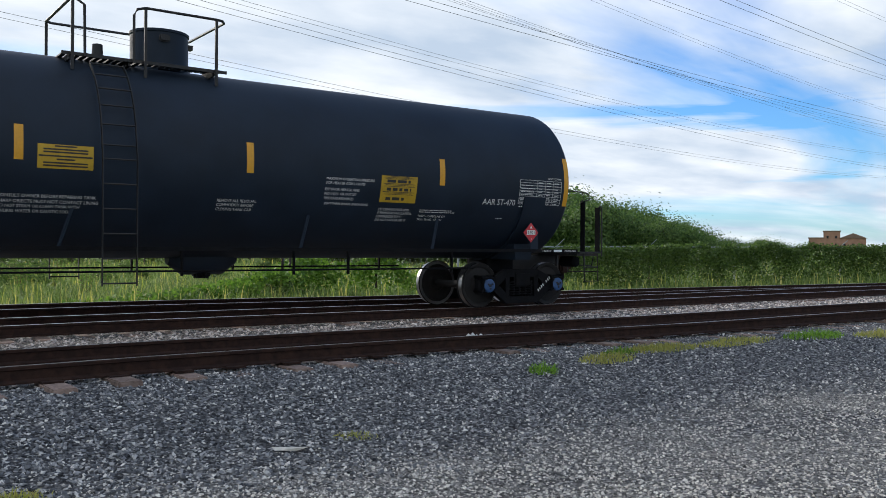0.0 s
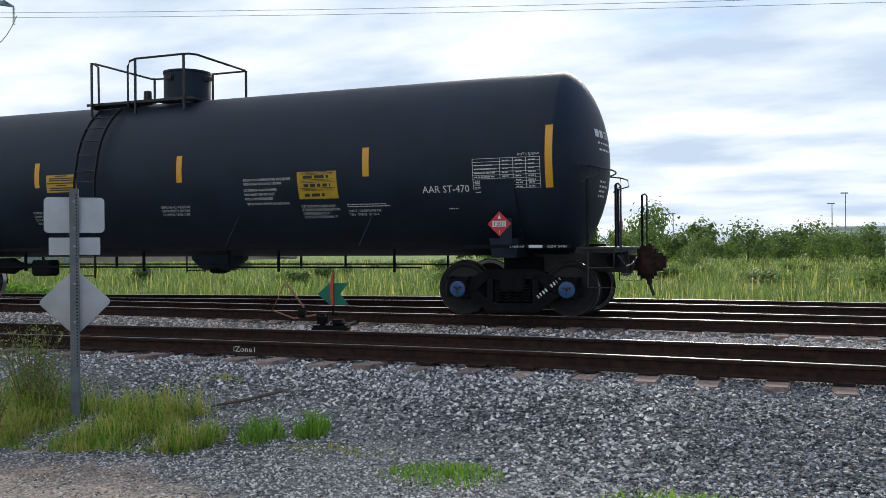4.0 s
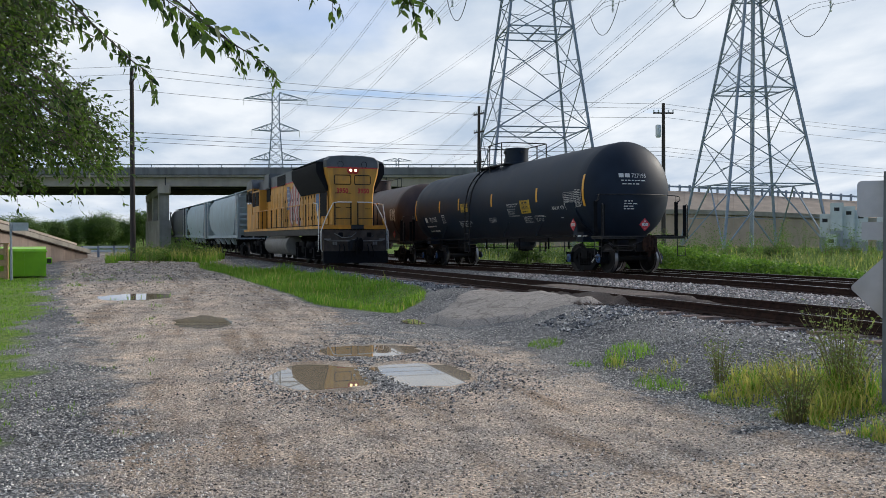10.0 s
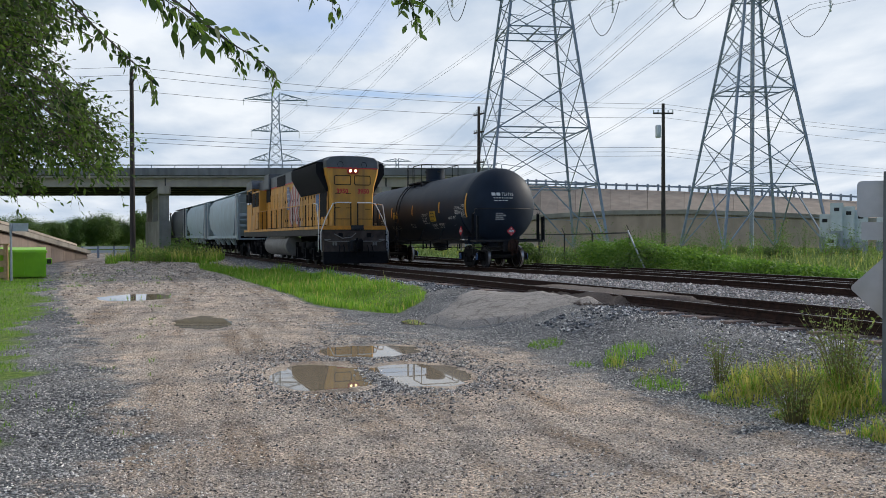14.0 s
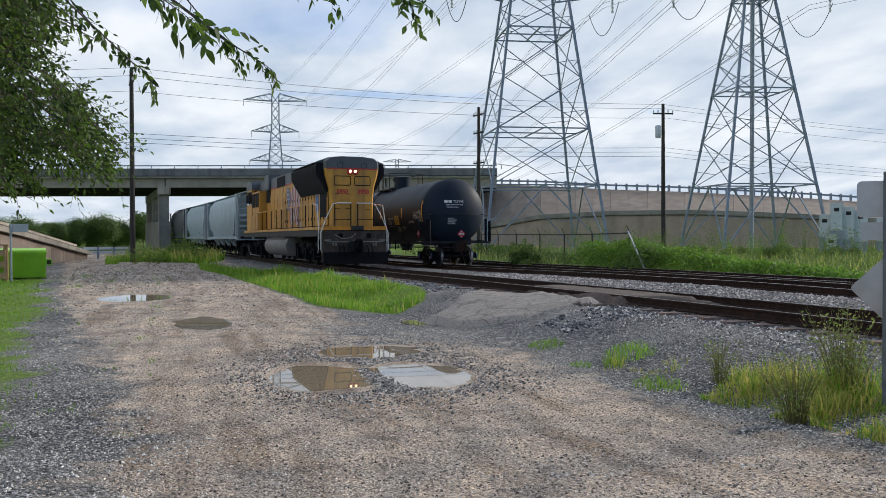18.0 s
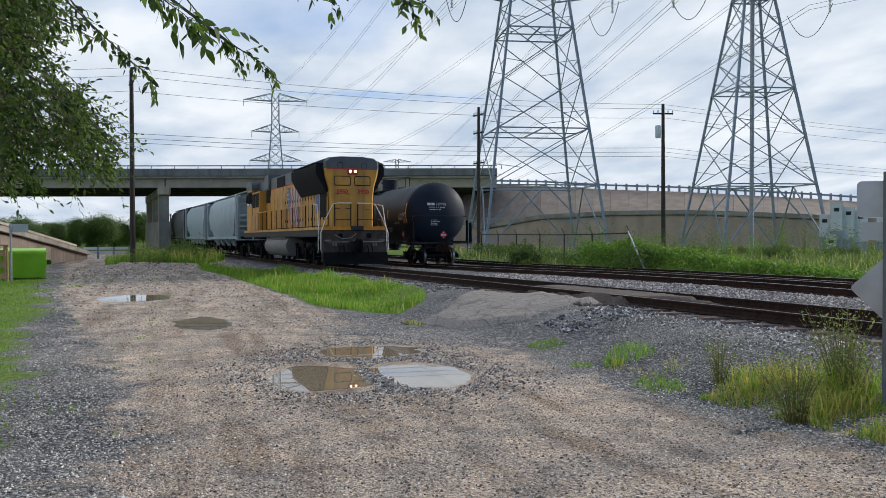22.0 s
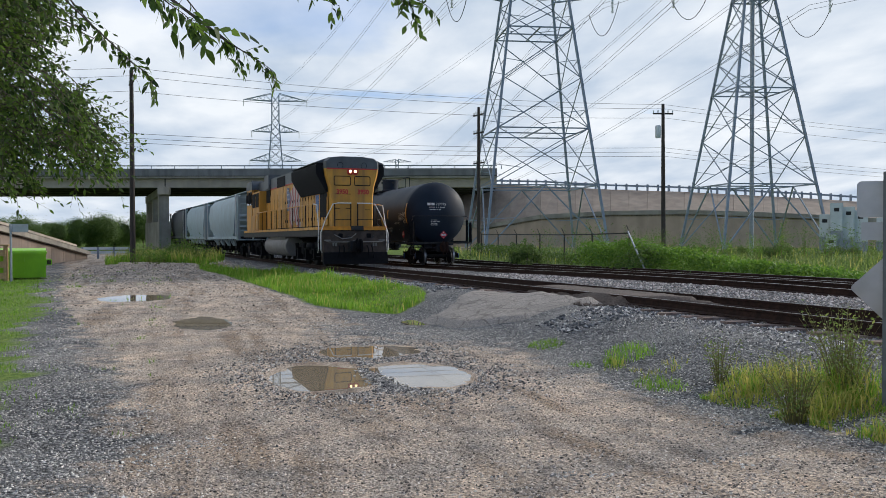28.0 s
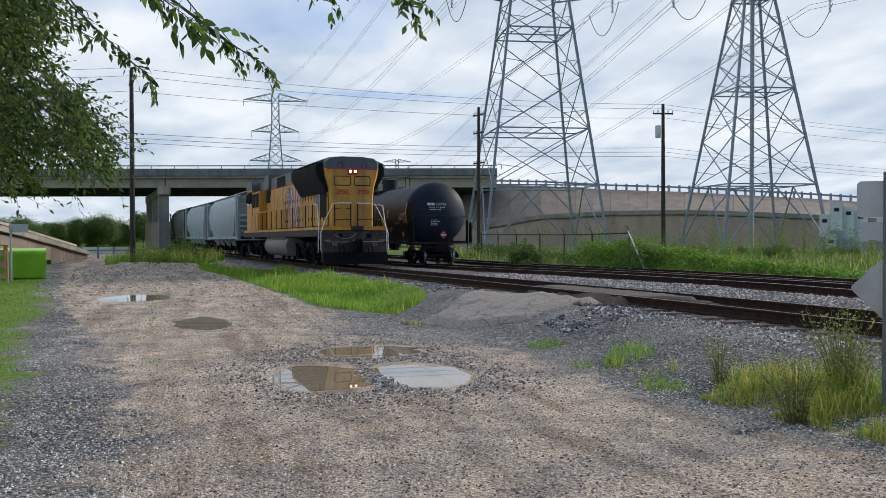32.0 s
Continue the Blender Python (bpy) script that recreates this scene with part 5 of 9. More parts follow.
        part("rear_view_mirror", MB().box(x1 - 0.06, x1, -1.72, -1.52, 3.3, 3.8), BLACK_STEEL, w)
    part("rear_window", MB().box(-7.5, -7.46, -1.4, -1.1, 3.3, 4.0), WINDOW_DARK, cab)
    part("nose", MB().prism([(-11.0, 1.66), (-11.0, 2.9), (-10.7, 3.2), (-9.6, 3.35), (-9.6, 1.66)], -1.2, 1.2), LOCO_YELLOW, e, "yellow short nose")
    part("battery_box", MB().box(-9.5, -6.2, -1.52, -1.2, 1.68, 2.55, None, 0.02), LOCO_YELLOW, e, "yellow walkway box")
    part("equipment_cabinet", MB().box(-7.4, -4.9, -1.5, -1.04, 1.7, 3.9, None, 0.03), LOCO_YELLOW, e, "tall yellow equipment cabinet")
    for x0, x1 in ((-7.35, -6.3), (-6.1, -5.1)):
        part("cabinet_grille", MB().box(x0, x1, -1.53, -1.49, 3.0, 3.8, None, 0.01), LOCO_DARK, e, "dark louvred opening")
    part("tall_stack", MB().box(-4.9, -3.4, -1.2, 1.2, 3.9, 4.75, None, 0.05), LOCO_GREY, e, "grey intake housing")
    # end fittings
    for y in (-0.10, 0.13):
        lamp = part("headlight", MB().turned([(0, 0.15), (0.06, 0.15), (0.07, 0.11)], 20, Matrix.Translation((R, y, 4.0))), LOCO_RED, e, "round headlight")
        part("lens", MB().turned([(0.065, 0.07), (0.08, 0.05), (0.085, 0.0)], 18, Matrix.Translation((R, y, 4.0))), HEADLIGHT, lamp, "lit warm headlight lens")
    for y0, y1 in ((-0.84, -0.08), (0.10, 0.84)):
        part("number_panel_frame", frame_loop(R + 0.01, y0, y1, 3.42, 3.80), LOCO_DARK, e)
    for y, z in ((-0.55, 4.25), (0.55, 4.25)):
        part("sand_filler", MB().tube([(R - 0.02, y + 0.13 * math.cos(a), z + 0.13 * math.sin(a)) for a in np.linspace(0, 6.0, 12)], 0.018, 5, closed=True), LOCO_DARK, e)
    for y in (-0.74, 0.24):
        vs, fs = lettering("3950", 0.27, "LEFT", 0.012)
        part("road_number", MB().add([(R + 0.006, y + u, 3.06 + v) for u, v in vs], fs), LOCO_RED, e, "red road number", smooth=False)
    for y, z in ((-0.8, 3.05), (-0.3, 3.05), (-0.8, 2.45), (-0.3, 2.45), (0.6, 2.4)):
        part("grab_iron", MB().tube([(R, y, z), (R + 0.05, y, z), (R + 0.05, y + 0.22, z), (R, y + 0.22, z)], 0.013, 5), LOCO_DARK, e)
    part("end_plate", MB().box(R + 0.26, R + 0.33, -1.52, 1.52, 1.54, 1.7), DECK_ORANGE, e, "orange end step edge")
    part("drop_step", MB().box(R + 0.30, R + 0.36, -0.16, 0.42, 1.54, 1.72), BLACK_STEEL, e)
    pilot = part("pilot", MB().prism([(R + 0.05, 0.32), (R + 0.62, 0.14), (R + 0.5, 0.6), (R + 0.32, 1.5), (R - 0.2, 1.5)], -1.45, 1.45), PILOT_GRIME, e, "grimy dark pilot and plow")
    part("coupler_pocket", MB().box(R + 0.3, R + 0.52, -0.35, 0.35, 0.62, 1.05, None, 0.03), BLACK_STEEL, pilot)
    coupler(e, R + 0.95, GRIMY)
    part("plow", MB().prism([(R + 0.30, 0.16), (R + 0.66, 0.14), (R + 0.56, 0.62), (R + 0.44, 0.64)], -1.48, 1.48), GRIMY, pilot, "scraped plow blade")
    part("cut_lever", MB().tube([(R + 0.40, -1.4, 1.12), (R + 0.48, -1.2, 1.05), (R + 0.52, -0.3, 1.05), (R + 0.55, 0.0, 1.12), (R + 0.52, 0.3, 1.05), (R + 0.48, 1.2, 1.05), (R + 0.40, 1.4, 1.12)], 0.02, 6), TANK_GREY, e, "worn uncoupling bar")
    for y in (-1.0, -0.88, 0.86, 0.98):
        part("hose_fitting", MB().box(R + 0.36, R + 0.46, y - 0.04, y + 0.04, 0.88, 1.02, None, 0.01), TANK_GREY, e)
    for side in (-1, 1):
        for z in (0.5, 0.8, 1.1):
            part("step_well", MB().box(R + 0.34, R + 0.44, min(side * 1.12, side * 1.4), max(side * 1.12, side * 1.4), z, z + 0.05), HANDRAIL_WHITE if z < 0.6 else TANK_GREY, e)
        part("socket", MB().box(R + 0.32, R + 0.42, side * 0.66 - 0.1, side * 0.66 + 0.1, 1.22, 1.4, None, 0.02), GRIMY, e)
    part("lifting_bar", MB().tube([(R + 0.4, -0.95, 1.36), (R + 0.5, -0.6, 1.18), (R + 0.5, -0.2, 1.22), (R + 0.42, 0.05, 1.4)], 0.02, 6), TANK_GREY, e)
    for y in (-0.75, -0.55, 0.55, 0.75):
        part("air_hose", MB().tube([(R + 0.42, y, 0.9), (R + 0.6, y, 0.82), (R + 0.66, y * 1.05, 0.55), (R + 0.6, y * 1.1, 0.38)], 0.026, 6), GRIMY, e, "hanging air hose")
    part("jumper_cable", MB().tube([(R + 0.36, y, 1.3 - 0.28 * (1 - ((y - 0.3) / 0.6) ** 2)) for y in np.linspace(-0.3, 0.9, 9)], 0.03, 6), BLACK_STEEL, e)
    for side in (-1, 1):
        rail = [(R + 0.36, side * 1.5, 0.62), (R + 0.4, side * 1.56, 0.72), (R + 0.4, side * 1.56, 1.45), (R + 0.34, side * 1.3, 2.05), (R + 0.32, side * 0.98, 2.62), (R + 0.32, side * 0.75, 2.66), (R + 0.32, side * 0.14, 2.66)]
        part("end_handrail", MB().tube(rail, 0.024, 7), HANDRAIL_WHITE, e, "white end handrail")
        rail = [(R - 0.1, side * 1.58, 0.62), (R + 0.08, side * 1.6, 0.7), (R + 0.05, side * 1.58, 1.6), (R - 0.25, side * 1.55, 2.4), (R - 0.35, side * 1.55, 2.6), (R - 1.0, side * 1.55, 2.66)]
        part("corner_handrail", MB().tube(rail, 0.024, 7), HANDRAIL_WHITE, e, "white corner handrail")
        for y in (0.16, 0.9):
            part("stanchion", MB().tube([(R + 0.31, side * y, 1.68), (R + 0.31, side * y, 2.66)], 0.028, 6), LOCO_DARK, e)
        part("end_chain", MB().tube([(R + 0.31, side * 0.9, 1.98), (R + 0.31, side * 0.16, 1.98)], 0.014, 5), LOCO_DARK, e)
        part("walkway_rail", MB().tube([(R - 1.0, side * 1.55, 2.66), (-6.2, side * 1.55, 2.66)], 0.024, 6), LOCO_YELLOW, e)
        for x in np.arange(R - 1.2, -6.0, -1.45):
            part("walkway_post", MB().tube([(x, side * 1.55, 1.66), (x, side * 1.55, 2.66)], 0.022, 6), LOCO_DARK, e)
        for i in range(4):
            part("corner_step", MB().box(R - 0.35, R + 0.2, side * 1.3, side * 1.6, 0.42 + 0.3 * i, 0.45 + 0.3 * i), GRIMY, e)
        part("fuel_tank", MB().turned([(-3.4, 0.30), (-3.38, 0.46), (-3.3, 0.5), (2.7, 0.5), (2.78, 0.46), (2.8, 0.30)], 28, Matrix.Translation((0, side * 0.98, 0.82))), TANK_GREY, e, "dull grey fuel tank")
        part("air_reservoir", MB().turned([(-2.0, 0.0), (-1.95, 0.14), (2.3, 0.14), (2.35, 0.0)], 16, Matrix.Translation((0, side * 1.25, 1.24))), TANK_GREY, e, "grey air reservoir")
    for x in (-6.9, 6.9):
        engine_truck(e, x)
    return e


make_engine()


def make_hopper(x, mat, label):
    """A covered hopper: curved sides, sloped ends, hatches, ladders and outlets."""
    h = thing("hopper_car", label, "hopper car", on_track(curve_a, x, 6.9), "hopper cars")
    prof = [(-1.30, 1.35), (-1.55, 2.0), (-1.60, 2.9), (-1.5, 3.75), (-1.15, 4.2), (0, 4.3), (1.15, 4.2), (1.5, 3.75), (1.60, 2.9), (1.55, 2.0), (1.30, 1.35)]
    k = len(prof)
    body = MB()
    for s in (-7.35, -7.2, 7.2, 7.35):
        body.v += [(s if z > 2.4 else s * (0.72 + 0.28 * (z - 1.35) / 1.05), y, z) for y, z in prof]
    for r in range(3):
        body.f += [(r * k + i, r * k + (i + 1) % k, (r + 1) * k + (i + 1) % k, (r + 1) * k + i) for i in range(k)]
    body.f += [tuple(range(k))[::-1], tuple(3 * k + i for i in range(k))]
    part("body", body, mat, h, "curved steel hopper body")
    for e in (-1, 1):
        part("corner_post", MB().box(min(e * 8.35, e * 8.6), max(e * 8.35, e * 8.6), -1.58, -1.46, 1.2, 4.1).box(min(e * 7.2, e * 8.6), max(e * 7.2, e * 8.6), -1.58, -1.5, 3.95, 4.1), mat, h)
        part("end_bulkhead", MB().prism([(e * 7.3, 2.45), (e * 5.2, 1.3), (e * 5.1, 1.3), (e * 7.15, 2.5)], -1.45, 1.45), mat, h, "sloping end sheet")
        part("ladder_stile", MB().box(e * 8.05 - 0.03, e * 8.05 + 0.03, -1.66, -1.6, 1.2, 4.2), HANDRAIL_WHITE, h, "pale ladder stile")
    part("side_sill", MB().box(-8.6, 8.6, -1.55, -1.4, 1.2, 1.4).box(-8.6, 8.6, 1.4, 1.55, 1.2, 1.4), mat, h)
    part("running_board", MB().box(-8.6, 8.6, -0.9, 0.9, 4.36, 4.42), mat, h, "roof walkway")
    for e in (-1, 1):
        for y in (-1.5, -0.5, 0.5, 1.5):
            part("end_post", MB().box(e * 8.55 - 0.05, e * 8.55 + 0.05, y - 0.05, y + 0.05, 1.2, 4.35 if abs(y) < 1 else 3.9), mat, h)
        part("end_platform", MB().box(min(e * 7.2, e * 8.65), max(e * 7.2, e * 8.65), -1.5, 1.5, 1.12, 1.22), mat, h)
        part("end_beam", MB().box(min(e * 8.4, e * 8.65), max(e * 8.4, e * 8.65), -1.5, 1.5, 2.7, 2.85).box(min(e * 8.4, e * 8.65), max(e * 8.4, e * 8.65), -1.5, 1.5, 2.0, 2.1), mat, h)
        for z in np.arange(1.4, 4.2, 0.36):
            part("ladder_rung", MB().tube([(e * 8.62, -1.5, z), (e * 8.62, -1.02, z)], 0.02, 5), mat, h)
            part("ladder_rung", MB().tube([(e * 8.1, -1.64, z), (e * 8.55, -1.64, z)], 0.02, 5), mat, h)
        part("brake_gear", MB().turned([(-0.2, 0.0), (-0.2, 0.25), (0.5, 0.25), (0.5, 0)], 14, Matrix.Translation((e * 7.8, 0.3, 1.6))), GRIMY, h)
        coupler(h, e * 9.1, GRIMY)
        truck(h, e * 6.9, False)
    for s in (-4.5, -1.5, 1.5, 4.5):
        part("outlet", MB().prism([(s - 1.3, 1.4), (s + 1.3, 1.4), (s + 0.3, 0.5), (s - 0.3, 0.5)], -1.1, 1.1), GRIMY, h, "sloped discharge hopper")
        for q in (-1.35, -0.2, 0.2, 1.35):
            part("outlet_brace", MB().bar((s + q, -1.45, 1.35), (s + q * 0.4, -1.15, 0.75), 0.09, 0.05), mat, h)
    for s in np.arange(-6.8, 7.0, 2.7):
        part("roof_hatch", MB().turned([(0, 0.4), (0.12, 0.4), (0.16, 0.3), (0.16, 0)], 16, Matrix.Translation((s, 0, 4.42)) @ Matrix.Rotation(radians(-90), 4, "Y")), mat, h)
    h.scale = (1, 1, 1.06)
    return h


make_hopper(-71.2, HOPPER_GREY, "pale grey covered hopper car coupled to the engine")
make_hopper(-89.8, HOPPER_GREY, "pale grey covered hopper car behind another")
make_hopper(-108.4, HOPPER_DARK, "dark grey covered hopper car under the bridge")


# ---- overpass and its ramp ----
def make_bridge():
    b = thing("overpass", "concrete road bridge over the tracks", "bridge", kind="structure")
    ahead, d = Vector((-0.9583, 0.2857)), Vector((0.2857, 0.9583))
    A, B = ahead * 107 - d * 105, ahead * 107 + d * 6.6
    n = -ahead          # towards the yard
    fall = 0.055

    def slab(name, o0, o1, z0, z1, mat, label=""):
        q = [(A + n * o0, o0), (B + n * o0, o0), (B + n * o1, o1), (A + n * o1, o1)]
        part(name, MB().add([(p.x, p.y, z + fall * o) for z in (z0, z1) for p, o in q], [(3, 2, 1, 0), (4, 5, 6, 7), (0, 1, 5, 4), (1, 2, 6, 5), (2, 3, 7, 6), (3, 0, 4, 7)]), mat, b, label)

    # deck and inner girders carry the underside's shade as a dark colour
    slab("deck", -11.6, 0.55, 8.72, 9.0, UNDER_SHADE, "concrete deck with the underside's shade in its colour")
    slab("deck_edge", 0.0, 0.5, 8.5, 8.719, CONCRETE_DARK)
    slab("parapet", 0.3, 0.6, 8.78, 9.66, PARAPET, "weathered grey concrete parapet")
    slab("parapet", -11.7, -11.4, 9.0, 9.66, CONCRETE)
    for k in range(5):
        slab("girder", -0.1 - 2.6 * k - 0.55, -0.1 - 2.6 * k, 7.42, 8.72, CONCRETE if k == 0 else UNDER_SHADE, "pale concrete girder" if k == 0 else "inner girder with shade painted in")
    for off in (0.45, -11.55):
        for i in range(40):
            p = A + d * (1 + 2.85 * i) + n * off
            part("rail_post", MB().box(p.x - 0.05, p.x + 0.05, p.y - 0.05, p.y + 0.05, 9.6 + fall * off, 10.0 + fall * off), GALV, b)
        q0, q1 = A + n * off, B + n * off
        part("guard_rail", MB().tube([(q0.x, q0.y, 10.02 + fall * off), (q1.x, q1.y, 10.02 + fall * off)], 0.075, 6), GALV, b, "steel guard rail")
    for s in (32, 70.9, 98):
        p = A + d * s - n * 0.06
        part("girder_joint", MB().bar((p.x, p.y, 7.4), (p.x, p.y, 8.7), 0.12, 0.1), BLACK_STEEL, b)
    row = Vector((-0.985, -0.174))          # piers follow the tracks
    for s in (70.9, 32, 98):
        foot = A + d * s + n * 0.2
        for k in range(3):
            p = foot + row * (0.9 + 4.9 * k)
            part("column", MB().box(-0.55, 0.55, -0.6, 0.6, -0.2, 6.6, pose(p.x, p.y, 0, 0, 0, 10), 0.08), CONCRETE_DARK, b, "grey concrete column")
        p0, p1 = foot - row * 0.2, foot + row * 11.6
        part("cap_beam", MB().bar((p0.x, p0.y, 6.95), (p1.x, p1.y, 6.2), 1.3, 0.9), CONCRETE_DARK, b, "concrete cap beam")
        part("crash_wall", MB().bar((p0.x, p0.y, 1.4), (p1.x, p1.y, 1.4), 1.35, 3.6), CONCRETE_DARK, b, "crash wall between the columns")
    p = A + d * 70.9 + n * 0.35
    part("bearing_block", MB().box(-0.35, 0.35, -0.7, 0.7, 6.55, 7.5, pose(p.x, p.y, 0, 0, 0, -16.6), 0.03), CONCRETE, b, "pale bearing block")
    return b


def unit(yaw, depth):
    """A plan point by its bearing from the stand (degrees left of +y) and its depth along the resting view."""
    r = depth / math.cos(radians(yaw - 73.4))
    return -r * math.sin(radians(yaw)), r * math.cos(radians(yaw))


def make_ramp():
    """Retaining wall with panel joints, and paved slope above it up to the ramp road."""
    r = thing("ramp", "concrete retaining wall and paved slope of the bridge ramp", "retaining wall", kind="structure")
    stops = [(74.5, 112, 4.6, 9.2), (70.9, 108, 2.4, 8.3), (67.0, 104, 3.6, 7.9), (62.5, 102, 4.0, 7.3), (57.9, 100, 4.05, 6.9), (54, 99, 3.8, 6.4), (50.8, 98, 3.5, 6.0), (47, 97, 3.0, 5.4), (43, 96, 2.4, 4.6), (38, 96, 1.3, 3.0), (33, 97, 0.2, 1.0)]
    P = [(*unit(a, dd), z1, z2) for a, dd, z1, z2 in stops]
    Q = [(*unit(a, dd + 9), z1, z2) for a, dd, z1, z2 in stops]
    Q2 = [(*unit(a, dd + 24), z1, z2) for a, dd, z1, z2 in stops]
    for i in range(len(P) - 1):
        a, b2, c, d = P[i], P[i + 1], Q[i + 1], Q[i]
        k = 4
        for j in range(k):
            u0, u1 = j / k, (j + 1) / k - 0.003
            m = lambda p, q, u: [p[t] + (q[t] - p[t]) * u for t in range(4)]
            p, q = m(a, b2, u0), m(a, b2, u1)
            pb, qb = m(d, c, u0), m(d, c, u1)
            f = lambda s, t, w: (s[0] + (t[0] - s[0]) * w, s[1] + (t[1] - s[1]) * w)
            p1, q1 = f(p, pb, 0.05), f(q, qb, 0.05)
            part("wall_panel", MB().add([(p[0], p[1], -1), (q[0], q[1], -1), (q[0], q[1], q[2]), (p[0], p[1], p[2]), (*p1, -1), (*q1, -1), (*q1, q[2]), (*p1, p[2])], [(0, 1, 2, 3), (5, 4, 7, 6), (0, 4, 5, 1), (3, 2, 6, 7), (0, 3, 7, 4), (1, 5, 6, 2)]), RAMP_TAN, r)
            part("slope_panel", MB().add([(p[0], p[1], p[2] + 0.02), (q[0], q[1], q[2] + 0.02), (qb[0], qb[1], qb[3]), (pb[0], pb[1], pb[3]), (p[0], p[1], p[2] - 0.3), (q[0], q[1], q[2] - 0.3), (qb[0], qb[1], qb[3] - 0.4), (pb[0], pb[1], pb[3] - 0.4)], [(0, 1, 2, 3), (7, 6, 5, 4), (0, 4, 5, 1), (1, 5, 6, 2), (2, 6, 7, 3), (3, 7, 4, 0)]), SLOPE_TAN, r)
        part("wall_coping", MB().bar((a[0], a[1], a[2] + 0.1), (b2[0], b2[1], b2[2] + 0.1), 0.5, 0.5), CONCRETE_DARK, r, "dark stained coping")
        e, g = Q2[i + 1], Q2[i]
        part("ramp_road", MB().add([(d[0], d[1], d[3]), (c[0], c[1], c[3]), (e[0], e[1], e[3]), (g[0], g[1], g[3]), (d[0], d[1], -1), (c[0], c[1], -1), (e[0], e[1], -1), (g[0], g[1], -1)], [(0, 1, 2, 3), (2, 6, 7, 3), (4, 5, 1, 0)]), CONCRETE, r)
        part("guard_rail", MB().bar((d[0], d[1], d[3] + 0.55), (c[0], c[1], c[3] + 0.55), 0.12, 0.22), GALV_DARK, r, "steel guard rail")
        for j in range(7):
            u = (j + 0.5) / 7
            x, y, z = (d[t] + (c[t] - d[t]) * u for t in (0, 1, 3))
            part("rail_post", MB().box(x - 0.1, x + 0.1, y - 0.1, y + 0.1, z, z + 0.8), GALV_DARK, r)


def make_abutment():
    """The sloping wing wall under the far side of the bridge."""
    r = thing("wing_wall", "sloping concrete wing wall beside the dirt road", "retaining wall", kind="structure")
    P = [(105.5, 37, 2.6), (100.9, 44, 1.95), (99.2, 50, 1.55), (97.6, 57, 1.0), (95.6, 68, 0.1)]
    for i in range(4):
        (a, d, z), (a2, d2, z2) = P[i], P[i + 1]
        for j in range(3):
            u0, u1 = j / 3, (j + 1) / 3 - 0.004
            x, y = unit(a + (a2 - a) * u0, d + (d2 - d) * u0)
            x2, y2 = unit(a + (a2 - a) * u1, d + (d2 - d) * u1)
            h, h2 = z + (z2 - z) * u0, z + (z2 - z) * u1
            part("wall_panel", MB().add([(x, y, -1), (x2, y2, -1), (x2, y2, h2), (x, y, h), (x - 0.4, y - 0.5, -1), (x2 - 0.4, y2 - 0.5, -1), (x2 - 0.4, y2 - 0.5, h2), (x - 0.4, y - 0.5, h)], [(0, 1, 2, 3), (5, 4, 7, 6), (0, 4, 5, 1), (3, 2, 6, 7), (0, 3, 7, 4), (1, 5, 6, 2)]), WALL_TAN, r)
            part("slope_panel", MB().add([(x, y, h + 0.25), (x2, y2, h2 + 0.25), (x2 - 2.2, y2 - 1.2, h2 + 0.62), (x - 2.2, y - 1.2, h + 0.62), (x, y, h - 0.1), (x2, y2, h2 - 0.1), (x2 - 2.2, y2 - 1.2, h2 + 0.2), (x - 2.2, y - 1.2, h + 0.2)], [(0, 1, 2, 3), (7, 6, 5, 4), (0, 4, 5, 1), (1, 5, 6, 2), (2, 6, 7, 3), (3, 7, 4, 0)]), WALL_TAN, r)
        x, y = unit(a, d)
        x2, y2 = unit(a2, d2)
        part("wall_coping", MB().bar((x, y, z + 0.1), (x2, y2, z2 + 0.1), 0.5, 0.28), CONCRETE_DARK, r)
        part("slope_edge", MB().bar((x - 2.2, y - 1.2, z + 0.66), (x2 - 2.2, y2 - 1.2, z2 + 0.66), 0.4, 0.16), CONCRETE, r, "pale upper edge of the slope")
    g = thing("guard_rail", "pale low barrier across the end of the road", "barrier", kind="structure")
    a, c = unit(95.9, 68), unit(93.2, 70)
    for z in (0.25, 0.55):
        part("beam", MB().bar((*a, z), (*c, z), 0.06, 0.2), CABINET_GREY, g)
    for k in range(4):
        x, y = a[0] + (c[0] - a[0]) * k / 3, a[1] + (c[1] - a[1]) * k / 3
        part("post", MB().box(x - 0.08, x + 0.08, y - 0.08, y + 0.08, -0.3, 0.66), GALV_DARK, g)


make_bridge()
make_ramp()
make_abutment()


